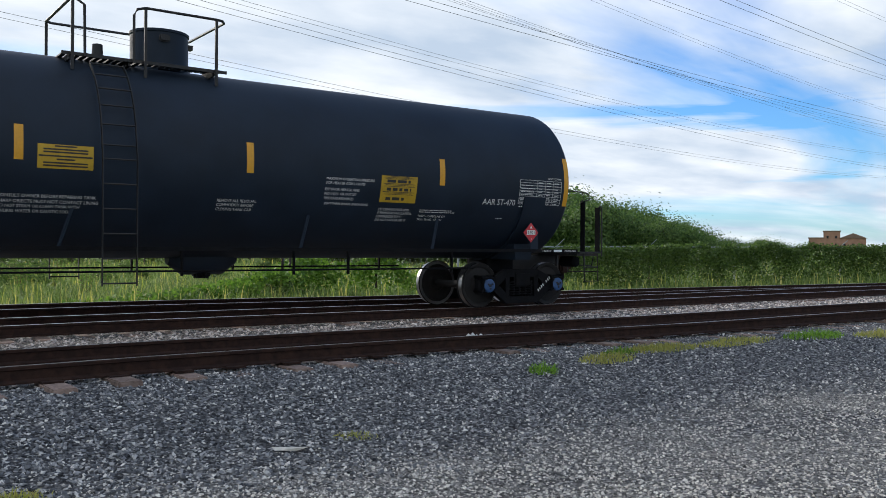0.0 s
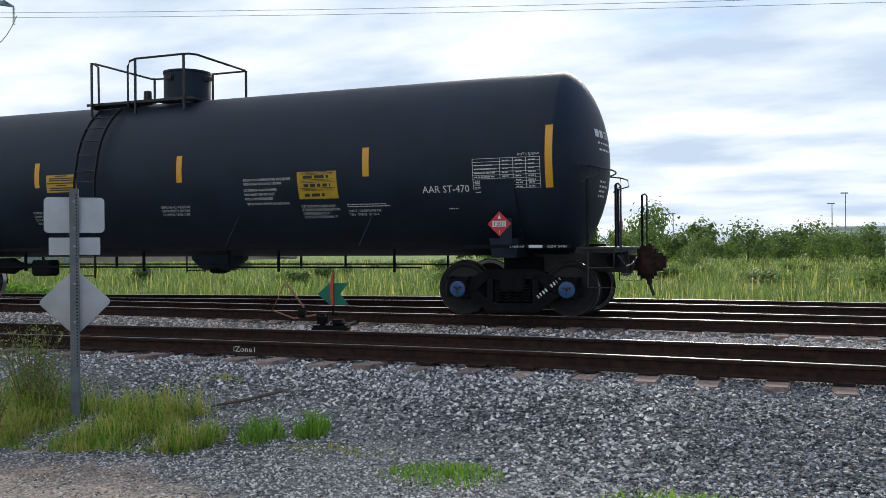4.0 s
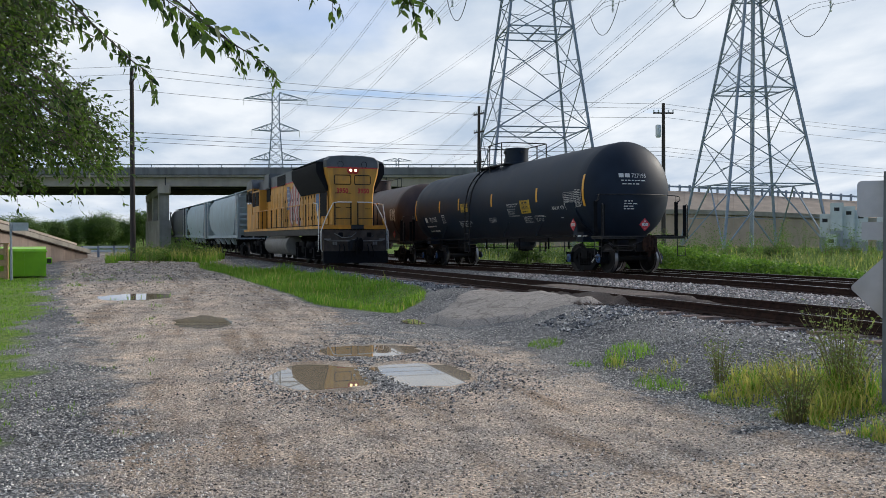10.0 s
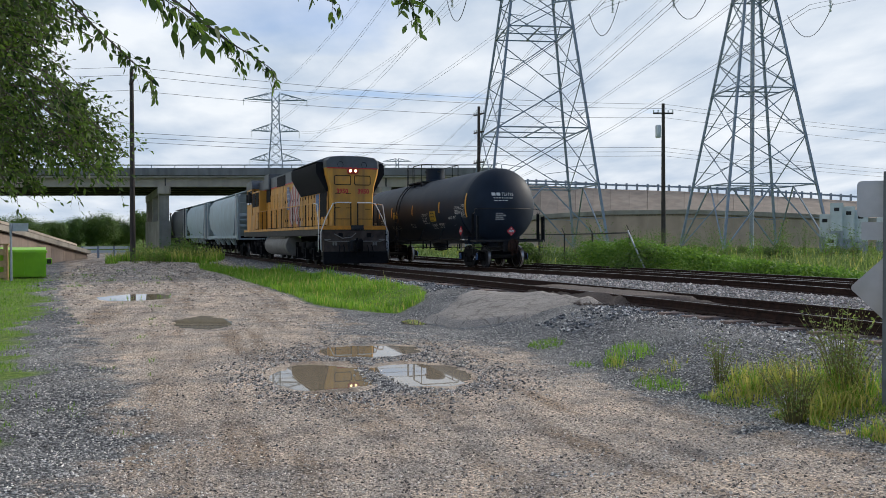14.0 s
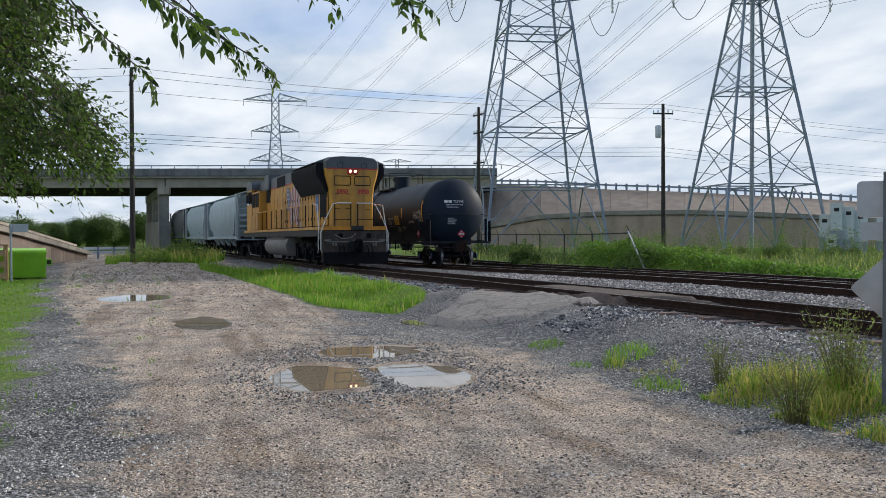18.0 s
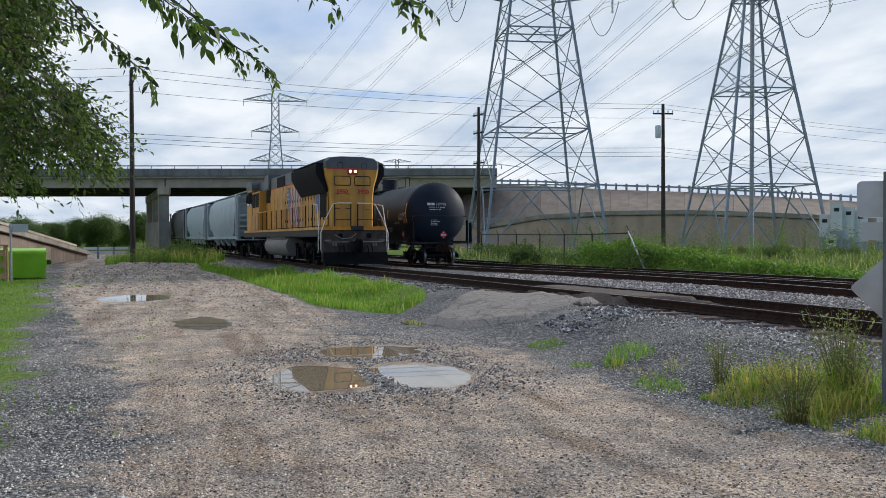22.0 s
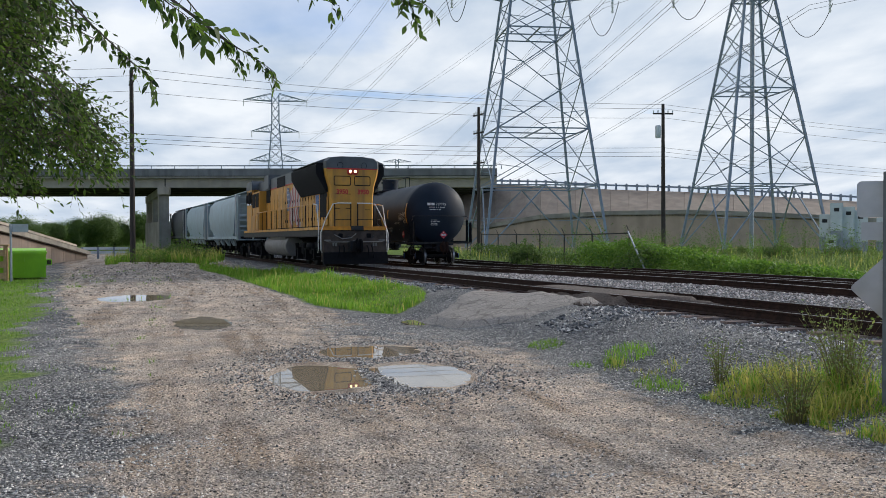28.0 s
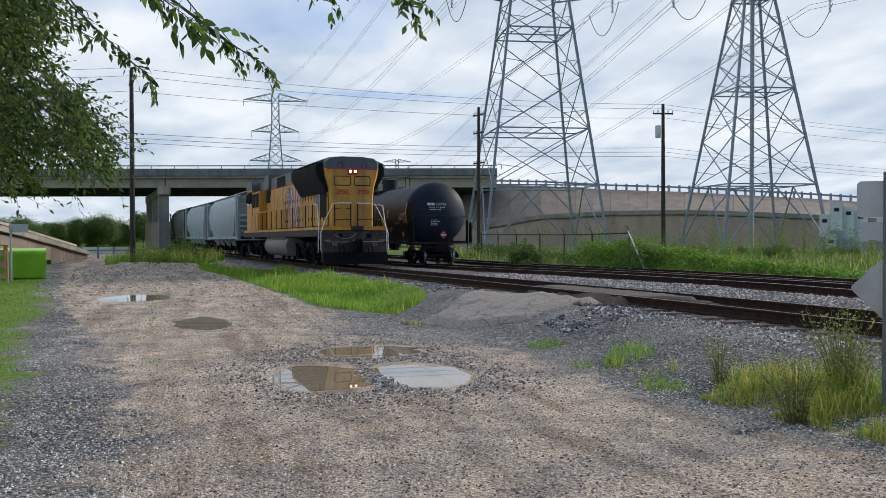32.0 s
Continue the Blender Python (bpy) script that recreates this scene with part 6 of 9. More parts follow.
# ---- power line ----
def make_tower(x, y, turn, half0, slope, belts, top, arms, group, pipe=False, thin=1.0, base_z=0.0):
    """A lattice pylon: four legs, belts, crossed braces, arms."""
    t = thing("pylon", "grey lattice steel power pylon", "pylon", pose(x, y, base_z, 0, 0, turn), group)
    hw = lambda z: max(half0 - slope * z, 0.9)
    C = ((1, 1), (-1, 1), (-1, -1), (1, -1))
    pt = lambda k, z: Vector((C[k][0] * hw(z), C[k][1] * hw(z), z))
    for k in range(4):
        waist = min(top, (half0 - 0.9) / slope)
        part("leg", MB().bar(pt(k, 0), pt(k, waist), 0.2 * thin), GALV_DARK, t)
        if waist < top:
            part("upper_leg", MB().bar(pt(k, waist), pt(k, top), 0.22 * thin), GALV_DARK, t)
        part("footing", MB().box(C[k][0] * half0 - 0.5, C[k][0] * half0 + 0.5, C[k][1] * half0 - 0.5, C[k][1] * half0 + 0.5, -0.6, 0.35, None, 0.05), CONCRETE, t)
    for z in belts:
        for k in range(4):
            part("belt", MB().bar(pt(k, z), pt((k + 1) % 4, z), 0.11 * thin), GALV_DARK, t)
        part("cross_belt", MB().bar((pt(0, z) + pt(1, z)) / 2, (pt(2, z) + pt(3, z)) / 2, 0.1 * thin), GALV_DARK, t)
        part("cross_belt", MB().bar((pt(1, z) + pt(2, z)) / 2, (pt(3, z) + pt(0, z)) / 2, 0.1 * thin), GALV_DARK, t)
    for k in range(4):
        k2 = (k + 1) % 4
        z = belts[0]
        mid = (pt(k, z) + pt(k2, z)) / 2
        for q in (k, k2):
            part("brace", MB().bar(pt(q, 0.2), mid, 0.11 * thin), GALV_DARK, t)
            part("stay", MB().bar(pt(q, z * 0.5), (pt(q, 0.2) + mid) / 2, 0.06 * thin), GALV_DARK, t)
        levels = []
        for a, b in zip(belts, belts[1:] + [top]):
            n = max(1, round((b - a) / (hw(a) * 1.05)))
            levels += [a + (b - a) * i / n for i in range(n)]
        levels.append(top)
        for a, b in zip(levels, levels[1:]):
            part("brace", MB().bar(pt(k, a), pt(k2, b), 0.072 * thin), GALV_DARK, t)
            part("brace", MB().bar(pt(k2, a), pt(k, b), 0.072 * thin), GALV_DARK, t)
            mid = (pt(k, a) + pt(k2, b) + pt(k2, a) + pt(k, b)) / 4
            if b - a > 2.0:
                part("stay", MB().bar((pt(k, a) * 0.7 + pt(k2, b) * 0.3), pt(k, a + (b - a) * 0.36), 0.05 * thin), GALV_DARK, t)
                part("stay", MB().bar((pt(k2, a) * 0.7 + pt(k, b) * 0.3), pt(k2, a + (b - a) * 0.36), 0.05 * thin), GALV_DARK, t)
    for z, reach in arms:
        for s in (-1, 1):
            tip = Vector((0, s * reach, z + 0.2))
            arm = MB()
            for c in (-1, 1):
                arm.bar((c * hw(z), s * hw(z), z), tip, 0.13 * thin)
                arm.bar((c * hw(z), s * hw(z), z + 1.9), tip, 0.11 * thin)
                for u in (0.25, 0.5, 0.75):
                    p = Vector((c * hw(z), s * hw(z), z)).lerp(tip, u)
                    q = Vector((c * hw(z), s * hw(z), z + 1.9)).lerp(tip, u)
                    arm.bar(p, q, 0.05 * thin)
                    arm.bar(q, Vector((c * hw(z), s * hw(z), z)).lerp(tip, u - 0.25), 0.05 * thin)
            part("cross_arm", arm, GALV_DARK, t)
            part("insulator", MB().turned([(0, 0.04)] + [(0.12 * i + dd, r) for i in range(1, 14) for dd, r in ((0, 0.05), (0.03, 0.14), (0.06, 0.05))], 8, Matrix.Translation(tip) @ Matrix.Rotation(radians(90), 4, "Y")), CABINET_GREY, t)
    if pipe:
        part("cable_riser", MB().tube([(0, 0, -0.3), (0, 0, top - 6)], 0.2, 12), GALV, t, "pale vertical conduit in the pylon")
    return t


T1, T2 = unit(67.5, 80), unit(53.9, 80)
make_tower(*T1, -9.1, 5.45, 0.127, [5.9, 10.9, 19.9], 40, [(23.5, 7.5), (30, 8.5), (36.5, 6.5)], "large pylons")
make_tower(*T2, -10.1, 4.93, 0.155, [6.0, 14.6, 23.0], 40, [(23.5, 7.5), (30, 8.5), (36.5, 6.5)], "large pylons", True)
T3, T4 = unit(73.4 + 10.85, 225), unit(73.4 + 3.0, 560)
make_tower(*T3, -6, 3.2, 0.075, [7.0, 14.0], 37.5, [(20.5, 6.5), (28.0, 6.0), (36.0, 8.0)], "far pylons", False, 1.3)
make_tower(*T4, -14, 4.2, 0.085, [9.0, 20.0], 50, [(28.0, 8.5), (38.0, 8.0), (48.0, 9.0)], "far pylons", False, 2.4)


def cable(name, a, b, sag, r, label, group="power cables", n=22):
    a, b = Vector(a), Vector(b)
    pts = [a.lerp(b, i / n) - Vector((0, 0, 4 * sag * (i / n) * (1 - i / n))) for i in range(n + 1)]
    return tagged(new(name, MB().tube(pts, r, 4).mesh(name, CABLE)), label, "cable", group)


def off(p, along, q):
    """Points beside p, square to the way from p to q."""
    d = Vector((q[0] - p[0], q[1] - p[1])).normalized()
    return p[0] - d.y * along, p[1] + d.x * along


EAST1, EAST2 = (255, 62), (270, 116)
for base, left, right in ((T1, T3, EAST1), (T2, T4, EAST2)):
    for z, reach in ((23.0, 7.5), (29.5, 8.5), (36.0, 6.5)):
        for s in (-1, 1):
            for w in (0, 0.45):
                a = off(base, s * reach, right)
                zl = {23.0: 20.3, 29.5: 27.8, 36.0: 35.8}[z] + (10 if left is T4 else 0)
                cable("power_cable", (*a, z + w), (*off(left, -s * -6.5, base)[:2], zl + w), 5 if left is T3 else 12, 0.018 if left is T3 else 0.026, "sagging grey power conductor")
                cable("power_cable", (*a, z + w), (*off(right, s * reach, (600, 150)), z - 1 + w), 5.0, 0.016, "sagging grey power conductor")
            # jumper loop under the arm
            d = Vector((right[0] - base[0], right[1] - base[1])).normalized()
            pts = [(a[0] + d.x * u * 2.6, a[1] + d.y * u * 2.6, z - 2.6 * (1 - u * u)) for u in np.linspace(-1, 1, 11)]
            tagged(new("jumper_cable", MB().tube(pts, 0.035, 5).mesh("jumper_cable", CABLE)), "looped jumper cable under a pylon arm", "cable", "power cables")


# ---- wooden poles and their wires ----
def make_pole(x, y, h, arms, label, transformer=False, lean=0.0):
    p = thing("utility_pole", label, "utility pole", pose(x, y, ground_at(x, y) - 0.3, 0, lean, 0), "utility poles")
    part("shaft", MB().tube([(0, 0, 0), (0, 0, h * 0.5), (0, 0, h + 0.3)], [0.19, 0.165, 0.125], 10), POLE_WOOD, p, "weathered wooden pole")
    for z, w, turn in arms:
        c, s = math.cos(radians(turn)), math.sin(radians(turn))
        part("crossarm", MB().bar((-c * w, -s * w, z), (c * w, s * w, z), 0.1, 0.12), POLE_WOOD, p)
        for u in (-0.95, -0.5, 0.5, 0.95):
            part("insulator", MB().tube([(c * w * u, s * w * u, z + 0.06), (c * w * u, s * w * u, z + 0.26)], [0.04, 0.06], 8), CABINET_GREY, p)
    if transformer:
        part("transformer", MB().tube([(-0.12, -0.4, h - 2.5), (-0.12, -0.4, h - 2.42), (-0.12, -0.4, h - 1.55), (-0.12, -0.4, h - 1.47)], [0.2, 0.23, 0.23, 0.17], 14), CABINET_GREY, p, "grey pole-mounted transformer")
    return p


P1, P2, P3 = unit(93.0, 60), unit(73.4 - 14.2, 72), unit(73.4 - 2.35, 78)
make_pole(*P1, 13.2, [(12.6, 1.1, 10)], "dark wooden utility pole by the dirt road", lean=0.7)
make_pole(*P2, 12.4, [(11.9, 0.85, 78)], "wooden utility pole with a transformer before the ramp", True, lean=-0.6)
make_pole(*P3, 13.0, [(12.6, 0.9, 10), (11.0, 0.9, 10), (8.3, 0.9, 10)], "wooden utility pole with three crossarms")
FARW, P4 = unit(112, 60), unit(30, 90)
for z, z2 in ((13.1, 12.3), (12.55, 11.95), (11.5, 11.2)):
    cable("overhead_wire", (*P1, z), (*P2, z2), 0.55, 0.013, "thin dark overhead wire between poles", "overhead wires")
    cable("overhead_wire", (*FARW, z + 0.1), (*P1, z), 0.3, 0.011, "thin dark overhead wire between poles", "overhead wires")
    cable("overhead_wire", (*P2, z2), (*P4, z2 - 2.4), 0.8, 0.012, "thin dark overhead wire between poles", "overhead wires")
for k, (z, z2) in enumerate(((8.6, 8.75), (8.28, 8.4), (7.97, 8.05))):
    cable("overhead_wire", (*P1, z), (*P2, z2), 0.35, 0.014, "thin dark overhead wire between poles", "overhead wires")
    cable("overhead_wire", (*FARW, z + 0.1), (*P1, z), 0.3, 0.011, "thin dark overhead wire between poles", "overhead wires")
    cable("overhead_wire", (*P2, z2), (*P4, z2 - 2.2), 0.8, 0.012, "thin dark overhead wire between poles", "overhead wires")


# ---- foliage builders ----
RNG = np.random.default_rng(7)


def leaf_quads(cent, size, aspect=0.5, droop=0.0, rng=RNG):
    """Leaf-shaped diamonds at the given centres, turned at random."""
    n = len(cent)
    a = rng.normal(size=(n, 3))
    a[:, 2] = a[:, 2] * 0.6 - droop
    a /= np.linalg.norm(a, axis=1)[:, None]
    b = np.cross(a, rng.normal(size=(n, 3)))
    b /= np.linalg.norm(b, axis=1)[:, None] + 1e-9
    s = (size * rng.uniform(0.6, 1.35, n))[:, None]
    v = np.stack([cent - a * s / 2, cent + b * s * aspect / 2, cent + a * s / 2, cent - b * s * aspect / 2], 1).reshape(-1, 3)
    return v, np.arange(4 * n).reshape(-1, 4)


def mesh_arrays(name, verts, faces, mat):
    me = bpy.data.meshes.new(name)
    verts, faces = np.asarray(verts, np.float32), np.asarray(faces, np.int32)
    k = faces.shape[1]
    me.vertices.add(len(verts))
    me.vertices.foreach_set("co", verts.ravel())
    me.loops.add(faces.size)
    me.loops.foreach_set("vertex_index", faces.ravel())
    me.polygons.add(len(faces))
    me.polygons.foreach_set("loop_start", np.arange(0, faces.size, k, dtype=np.int32))
    me.update(calc_edges=True)
    me.materials.append(mat)
    return me


def crown_mesh(name, w, h, z0, clumps, per, leaf, mat, seed, aspect=0.55, stray=1.2):
    """An uneven crown of leaf clumps with gaps, about w wide and h high from z0."""
    rng = np.random.default_rng(seed)
    c = rng.normal(size=(clumps, 3))
    c /= np.linalg.norm(c, axis=1)[:, None]
    c *= rng.uniform(0.35, 1.0, clumps)[:, None] ** 0.6
    c = c * (w / 2, w / 2, h / 2) * rng.uniform(0.55, stray, (clumps, 1)) + (0, 0, z0 + h / 2)
    r = rng.uniform(0.10, 0.2, clumps) * w
    pts = np.repeat(c, per, 0) + rng.normal(size=(clumps * per, 3)) * np.repeat(r, per)[:, None] * (0.62, 0.62, 0.45)
    # leaves lie over their clump like shingles, so that clumps catch light and shade
    n = len(pts)
    up = (pts - np.repeat(c, per, 0)) / np.repeat(r, per)[:, None] + 0.7 * (pts - (0, 0, z0 + h / 2)) / (w / 2, w / 2, h / 2) + rng.normal(size=(n, 3)) * 0.45 + (0, 0, 0.3)
    up /= np.linalg.norm(up, axis=1)[:, None] + 1e-9
    a = np.cross(up, rng.normal(size=(n, 3)))
    a /= np.linalg.norm(a, axis=1)[:, None] + 1e-9
    b = np.cross(up, a)
    s = (leaf * rng.uniform(0.6, 1.35, n))[:, None]
    v = np.stack([pts - a * s / 2, pts + b * s * aspect / 2, pts + a * s / 2, pts - b * s * aspect / 2], 1).reshape(-1, 3)
    return mesh_arrays(name, v, np.arange(4 * n).reshape(-1, 4), mat)


def trunk_mb(h, r, w, seed):
    rnd = random.Random(seed)
    mb = MB().tube([(0, 0, -0.3), (0.1, 0, h * 0.3), (-0.05, 0.1, h * 0.6), (0, 0, h * 0.85)], [r, r * 0.8, r * 0.55, r * 0.2], 8)
    for i in range(6):
        a, z = rnd.uniform(0, 6.28), h * rnd.uniform(0.25, 0.6)
        d = w * rnd.uniform(0.25, 0.42)
        mb.tube([(0, 0, z), (d * 0.5 * math.cos(a), d * 0.5 * math.sin(a), z + d * 0.35), (d * math.cos(a), d * math.sin(a), z + d * 0.9)], [r * 0.45, r * 0.3, r * 0.1], 6)
    return mb


TREE_KINDS, BUSH_KINDS = [], []
for i, (w, h, z0) in enumerate(((7.0, 6.2, 0.5), (6.0, 7.4, 0.8), (8.0, 5.6, 0.3), (5.0, 5.0, 0.2))):
    crown = crown_mesh("crown", w, h, z0, 170, 74, 0.25, WOOD_LEAVES, 20 + i, 0.65, 0.98)
    BUSH_KINDS.append(crown_mesh("crown", w, h, z0, 52, 26, 0.5, FAR_LEAVES, 60 + i))
    TREE_KINDS.append((trunk_mb(h, 0.16, w, i).mesh("trunk", BARK), crown))


def far_tree(x, y, kind, scale, turn, label="green broad-leaved tree in a far wood", group="far trees", squash=1.0):
    t = thing("tree", label, "tree", pose(x, y, ground_at(x, y) - 0.2, 0, 0, turn), group)
    t.scale = (scale, scale, scale * squash)
    part("trunk", TREE_KINDS[kind][0], None, t)
    part("crown", BUSH_KINDS[kind] if "bush" in label or "shrub" in label else TREE_KINDS[kind][1], None, t)
    return t


rnd = random.Random(11)
# wood beyond the fence
for i in range(62):
    u = i / 61
    yaw = -28.5 - 30.5 * u + rnd.uniform(-0.4, 0.4)
    d = rnd.uniform(74, 100)
    top = float(np.interp(-yaw, [29, 33, 35, 38, 40.4, 42, 43.7, 45.4, 47, 50, 53.3, 54.5, 59], [3.5, 5.4, 6.1, 6.1, 8.2, 7.0, 6.6, 7.2, 6.6, 5.8, 4.0, 3.0, 2.3]))
    k = rnd.randrange(4)
    full = (6.7, 8.2, 5.9, 5.2)[k]
    far_tree(-d * math.sin(radians(yaw)), d * math.cos(radians(yaw)), k, top * d / 80 / full * rnd.uniform(0.78, 1.0), rnd.uniform(0, 360))
# scrub along the far side of the field
for i in range(140):
    yaw = 22 - 58 * i / 139 + rnd.uniform(-0.6, 0.6)
    d = rnd.uniform(78, 128)
    k = rnd.choice((0, 2, 2, 3, 3))
    far_tree(-d * math.sin(radians(yaw)), d * math.cos(radians(yaw)), k, d / 100 * rnd.uniform(0.36, 0.82) * (0.8 if i % 4 else 1.1), rnd.uniform(0, 360), "low green bush at the field's edge", "far bushes", rnd.uniform(0.75, 1.3))
# shrubs scattered over the field
for i in range(90):
    yaw = 60 - 108 * i / 89 + rnd.uniform(-0.8, 0.8)
    d = rnd.uniform(0, 1) ** 0.7
    d = (24 if abs(yaw) < 35 else 34) + 42 * d
    if yaw < -27 or -d * math.sin(radians(yaw)) < -34:
        d = max(d, 60)
    far_tree(-d * math.sin(radians(yaw)), d * math.cos(radians(yaw)), rnd.choice((2, 3, 3)), rnd.uniform(0.14, 0.3), rnd.uniform(0, 360), "low dark shrub in the rough meadow", "meadow shrubs", rnd.uniform(0.5, 1.0))
# shrubs grown through the old fence
for yaw, d, q in ((68.6, 45.5, 0.19), (67.9, 45.0, 0.24), (67.2, 45.5, 0.17), (62.6, 43.5, 0.22), (61.9, 43.0, 0.18)):
    far_tree(-d * math.sin(radians(yaw)), d * math.cos(radians(yaw)), 3, q, yaw * 53, "dark shrub grown through an old fence", "fence shrubs", 1.25)
# behind the bridge and beside the dirt road
for i in range(26):
    yaw = 90.5 + 10.5 * i / 25 + rnd.uniform(-0.3, 0.3)
    d = rnd.uniform(128, 165)
    k = rnd.randrange(4)
    far_tree(-d * math.sin(radians(yaw)), d * math.cos(radians(yaw)), k, rnd.uniform(0.45, 0.78), rnd.uniform(0, 360), "green tree beyond the bridge", "trees beyond the bridge")
for yaw, d, s in ((92.4, 66, 0.16), (91.4, 68, 0.16), (90.6, 70, 0.26), (90.0, 70, 0.3), (89.2, 70, 0.2)):
    far_tree(-d * math.sin(radians(yaw)), d * math.cos(radians(yaw)), 3, s, yaw * 37, "rank green bush beside the dirt road", "roadside bushes")
# closing wood all round, out of the main view
for i in range(60):
    yaw = 106 + 184 * i / 59 + rnd.uniform(-1, 1)
    d = rnd.uniform(110, 150)
    far_tree(-d * math.sin(radians(yaw)), d * math.cos(radians(yaw)), rnd.randrange(4), rnd.uniform(0.8, 1.2), rnd.uniform(0, 360), "green bushy tree in a far wood")


# ---- the tree that hangs over the road ----
TREE_LEAF = leaf_mat("drooping_tree_leaves", (0.02, 0.046, 0.009), (0.15, 0.25, 0.04))


def lance_leaves(base, way, size, rng, aspect=0.42):
    """Narrow pointed leaves, folded a little along the midrib, from their stalk ends along the given ways."""
    n = len(base)
    way = way / (np.linalg.norm(way, axis=1)[:, None] + 1e-9)
    side = np.cross(way, rng.normal(size=(n, 3)))
    side /= np.linalg.norm(side, axis=1)[:, None] + 1e-9
    fold = np.cross(way, side)
    s = (size * rng.uniform(0.65, 1.25, n))[:, None]
    w = s * aspect / 2
    tip = base + way * s - np.array([0, 0, 0.12]) * s
    p1, p2 = base + way * s * 0.35, base + way * s * 0.72 - np.array([0, 0, 0.04]) * s
    v = np.stack([base, p1 + side * w + fold * w * 0.35, p2 + side * w * 0.75 + fold * w * 0.25, tip, p2 - side * w * 0.75 + fold * w * 0.25, p1 - side * w + fold * w * 0.35], 1).reshape(-1, 3)
    return v, np.arange(6 * n).reshape(-1, 6)


def overhanging_tree():
    x0, y0 = -8.6, -4.6
    z0 = ground_at(x0, y0)
    t = thing("tree", "leafy tree hanging over the dirt road", "tree", pose(x0, y0, z0))
    part("trunk", MB().tube([(0, 0, -0.2), (0.1, 0.1, 1.5), (-0.1, 0.3, 3.0), (0.1, 0.5, 4.6), (0.2, 0.6, 6.4)], [0.26, 0.22, 0.19, 0.14, 0.07], 12), BARK, t, "grey-brown trunk")
    rng = np.random.default_rng(3)
    a, b = radians(73.4), radians(-0.96)
    ahead = np.array([-math.sin(a) * math.cos(b), math.cos(a) * math.cos(b), math.sin(b)])
    right = np.array([math.cos(a), math.sin(a), 0])
    up = np.cross(right, ahead)
    origin = np.array(EYE) - np.array([x0, y0, z0])

    def spot(u, w, depth):
        """A place across the road by its slope to the side (u) and upwards (w) at that distance, in the tree's space."""
        return origin + depth * (ahead + u * right + w * up)

    twigs, bases, ways, sizes = MB(), [], [], []

    def twig(p, q, r, count, leaf, droop=0.5):
        """One twig with leaves set alternately along it."""
        p, q = np.array(p), np.array(q)
        d = q - p
        L = np.linalg.norm(d) + 1e-9
        mid = (p + q) / 2 + np.array([0, 0, 0.07 * L])
        twigs.tube([tuple(p), tuple(mid), tuple(q)], [r, r * 0.7, r * 0.25], 4)
        side = np.cross(d / L, rng.normal(size=3))
        side /= np.linalg.norm(side) + 1e-9
        for i in range(count):
            f = (i + rng.uniform(0.2, 0.9)) / count
            c = p + (mid - p) * f * 2 if f < 0.5 else mid + (q - mid) * (f * 2 - 1)
            s = 1 if i % 2 else -1
            bases.append(c)
            ways.append(d / L * rng.uniform(0.4, 1.0) + side * s * rng.uniform(0.3, 0.9) + rng.normal(size=3) * 0.25 - np.array([0, 0, droop * rng.uniform(0.4, 1.3)]))
            sizes.append(leaf)

    fork = np.array([0.05, 0.5, 4.4])
    # the mass of foliage beside the road: limbs, each with a spread of leafy twigs
    for i in range(1900):
        u, w = rng.uniform(-0.66, -0.35), rng.uniform(0.058, 0.39)
        edge = float(np.interp(w, [0.055, 0.065, 0.08, 0.135, 0.155, 0.165, 0.18, 0.195, 0.215, 0.225, 0.25, 0.29, 0.40], [-0.47, -0.40, -0.362, -0.358, -0.375, -0.41, -0.45, -0.44, -0.41, -0.43, -0.428, -0.41, -0.40]))
        edge += 0.02 * noise.noise(Vector((w * 60, 2.0, 5.0)))
        patchy = noise.noise(Vector((u * 30, w * 38, 1.3))) + 0.5 * noise.noise(Vector((u * 70, w * 80, 4.3)))
        if u > edge or patchy > 0.06 + 0.45 * (u < -0.46) - (0.3 if 0.165 < w < 0.20 and u > -0.47 else 0) - (0.1 if w < 0.085 else 0):
            continue
        d = rng.uniform(7.4, 10.2)
        end = spot(u, w, d)
        back = end + (fork - end) * rng.uniform(0.10, 0.17) + rng.normal(size=3) * 0.12 + np.array([0, 0, 0.12])
        twig(back, end, 0.005, 17, 0.062, 0.12)
        for k in range(2):
            c = back + (end - back) * rng.uniform(0.2, 0.8)
            twig(c, c + rng.normal(size=3) * 0.2 + (end - back) * 0.15, 0.003, 11, 0.058, 0.05)
    for i in range(26):
        end = spot(rng.uniform(-0.6, -0.40), rng.uniform(0.11, 0.36), rng.uniform(7.8, 9.6))
        twigs.tube([tuple(fork + rng.normal(size=3) * (0.2, 0.2, 0.7)), tuple((fork + end) / 2 + (0, 0, 0.45)), tuple(end)], [0.03, 0.018, 0.006], 5)
    # sprigs hanging below the mass
    for u, w, l in ((-0.494, 0.105, 0.3), (-0.478, 0.098, 0.42), (-0.468, 0.10, 0.36), (-0.452, 0.102, 0.28), (-0.505, 0.1, 0.22), (-0.43, 0.1, 0.2)):
        p = spot(u, w, 8.0)
        twig(p, p + np.array([0, 0, -0.6 * l]) + right * rng.uniform(-0.05, 0.12), 0.004, 12, 0.06, 0.6)
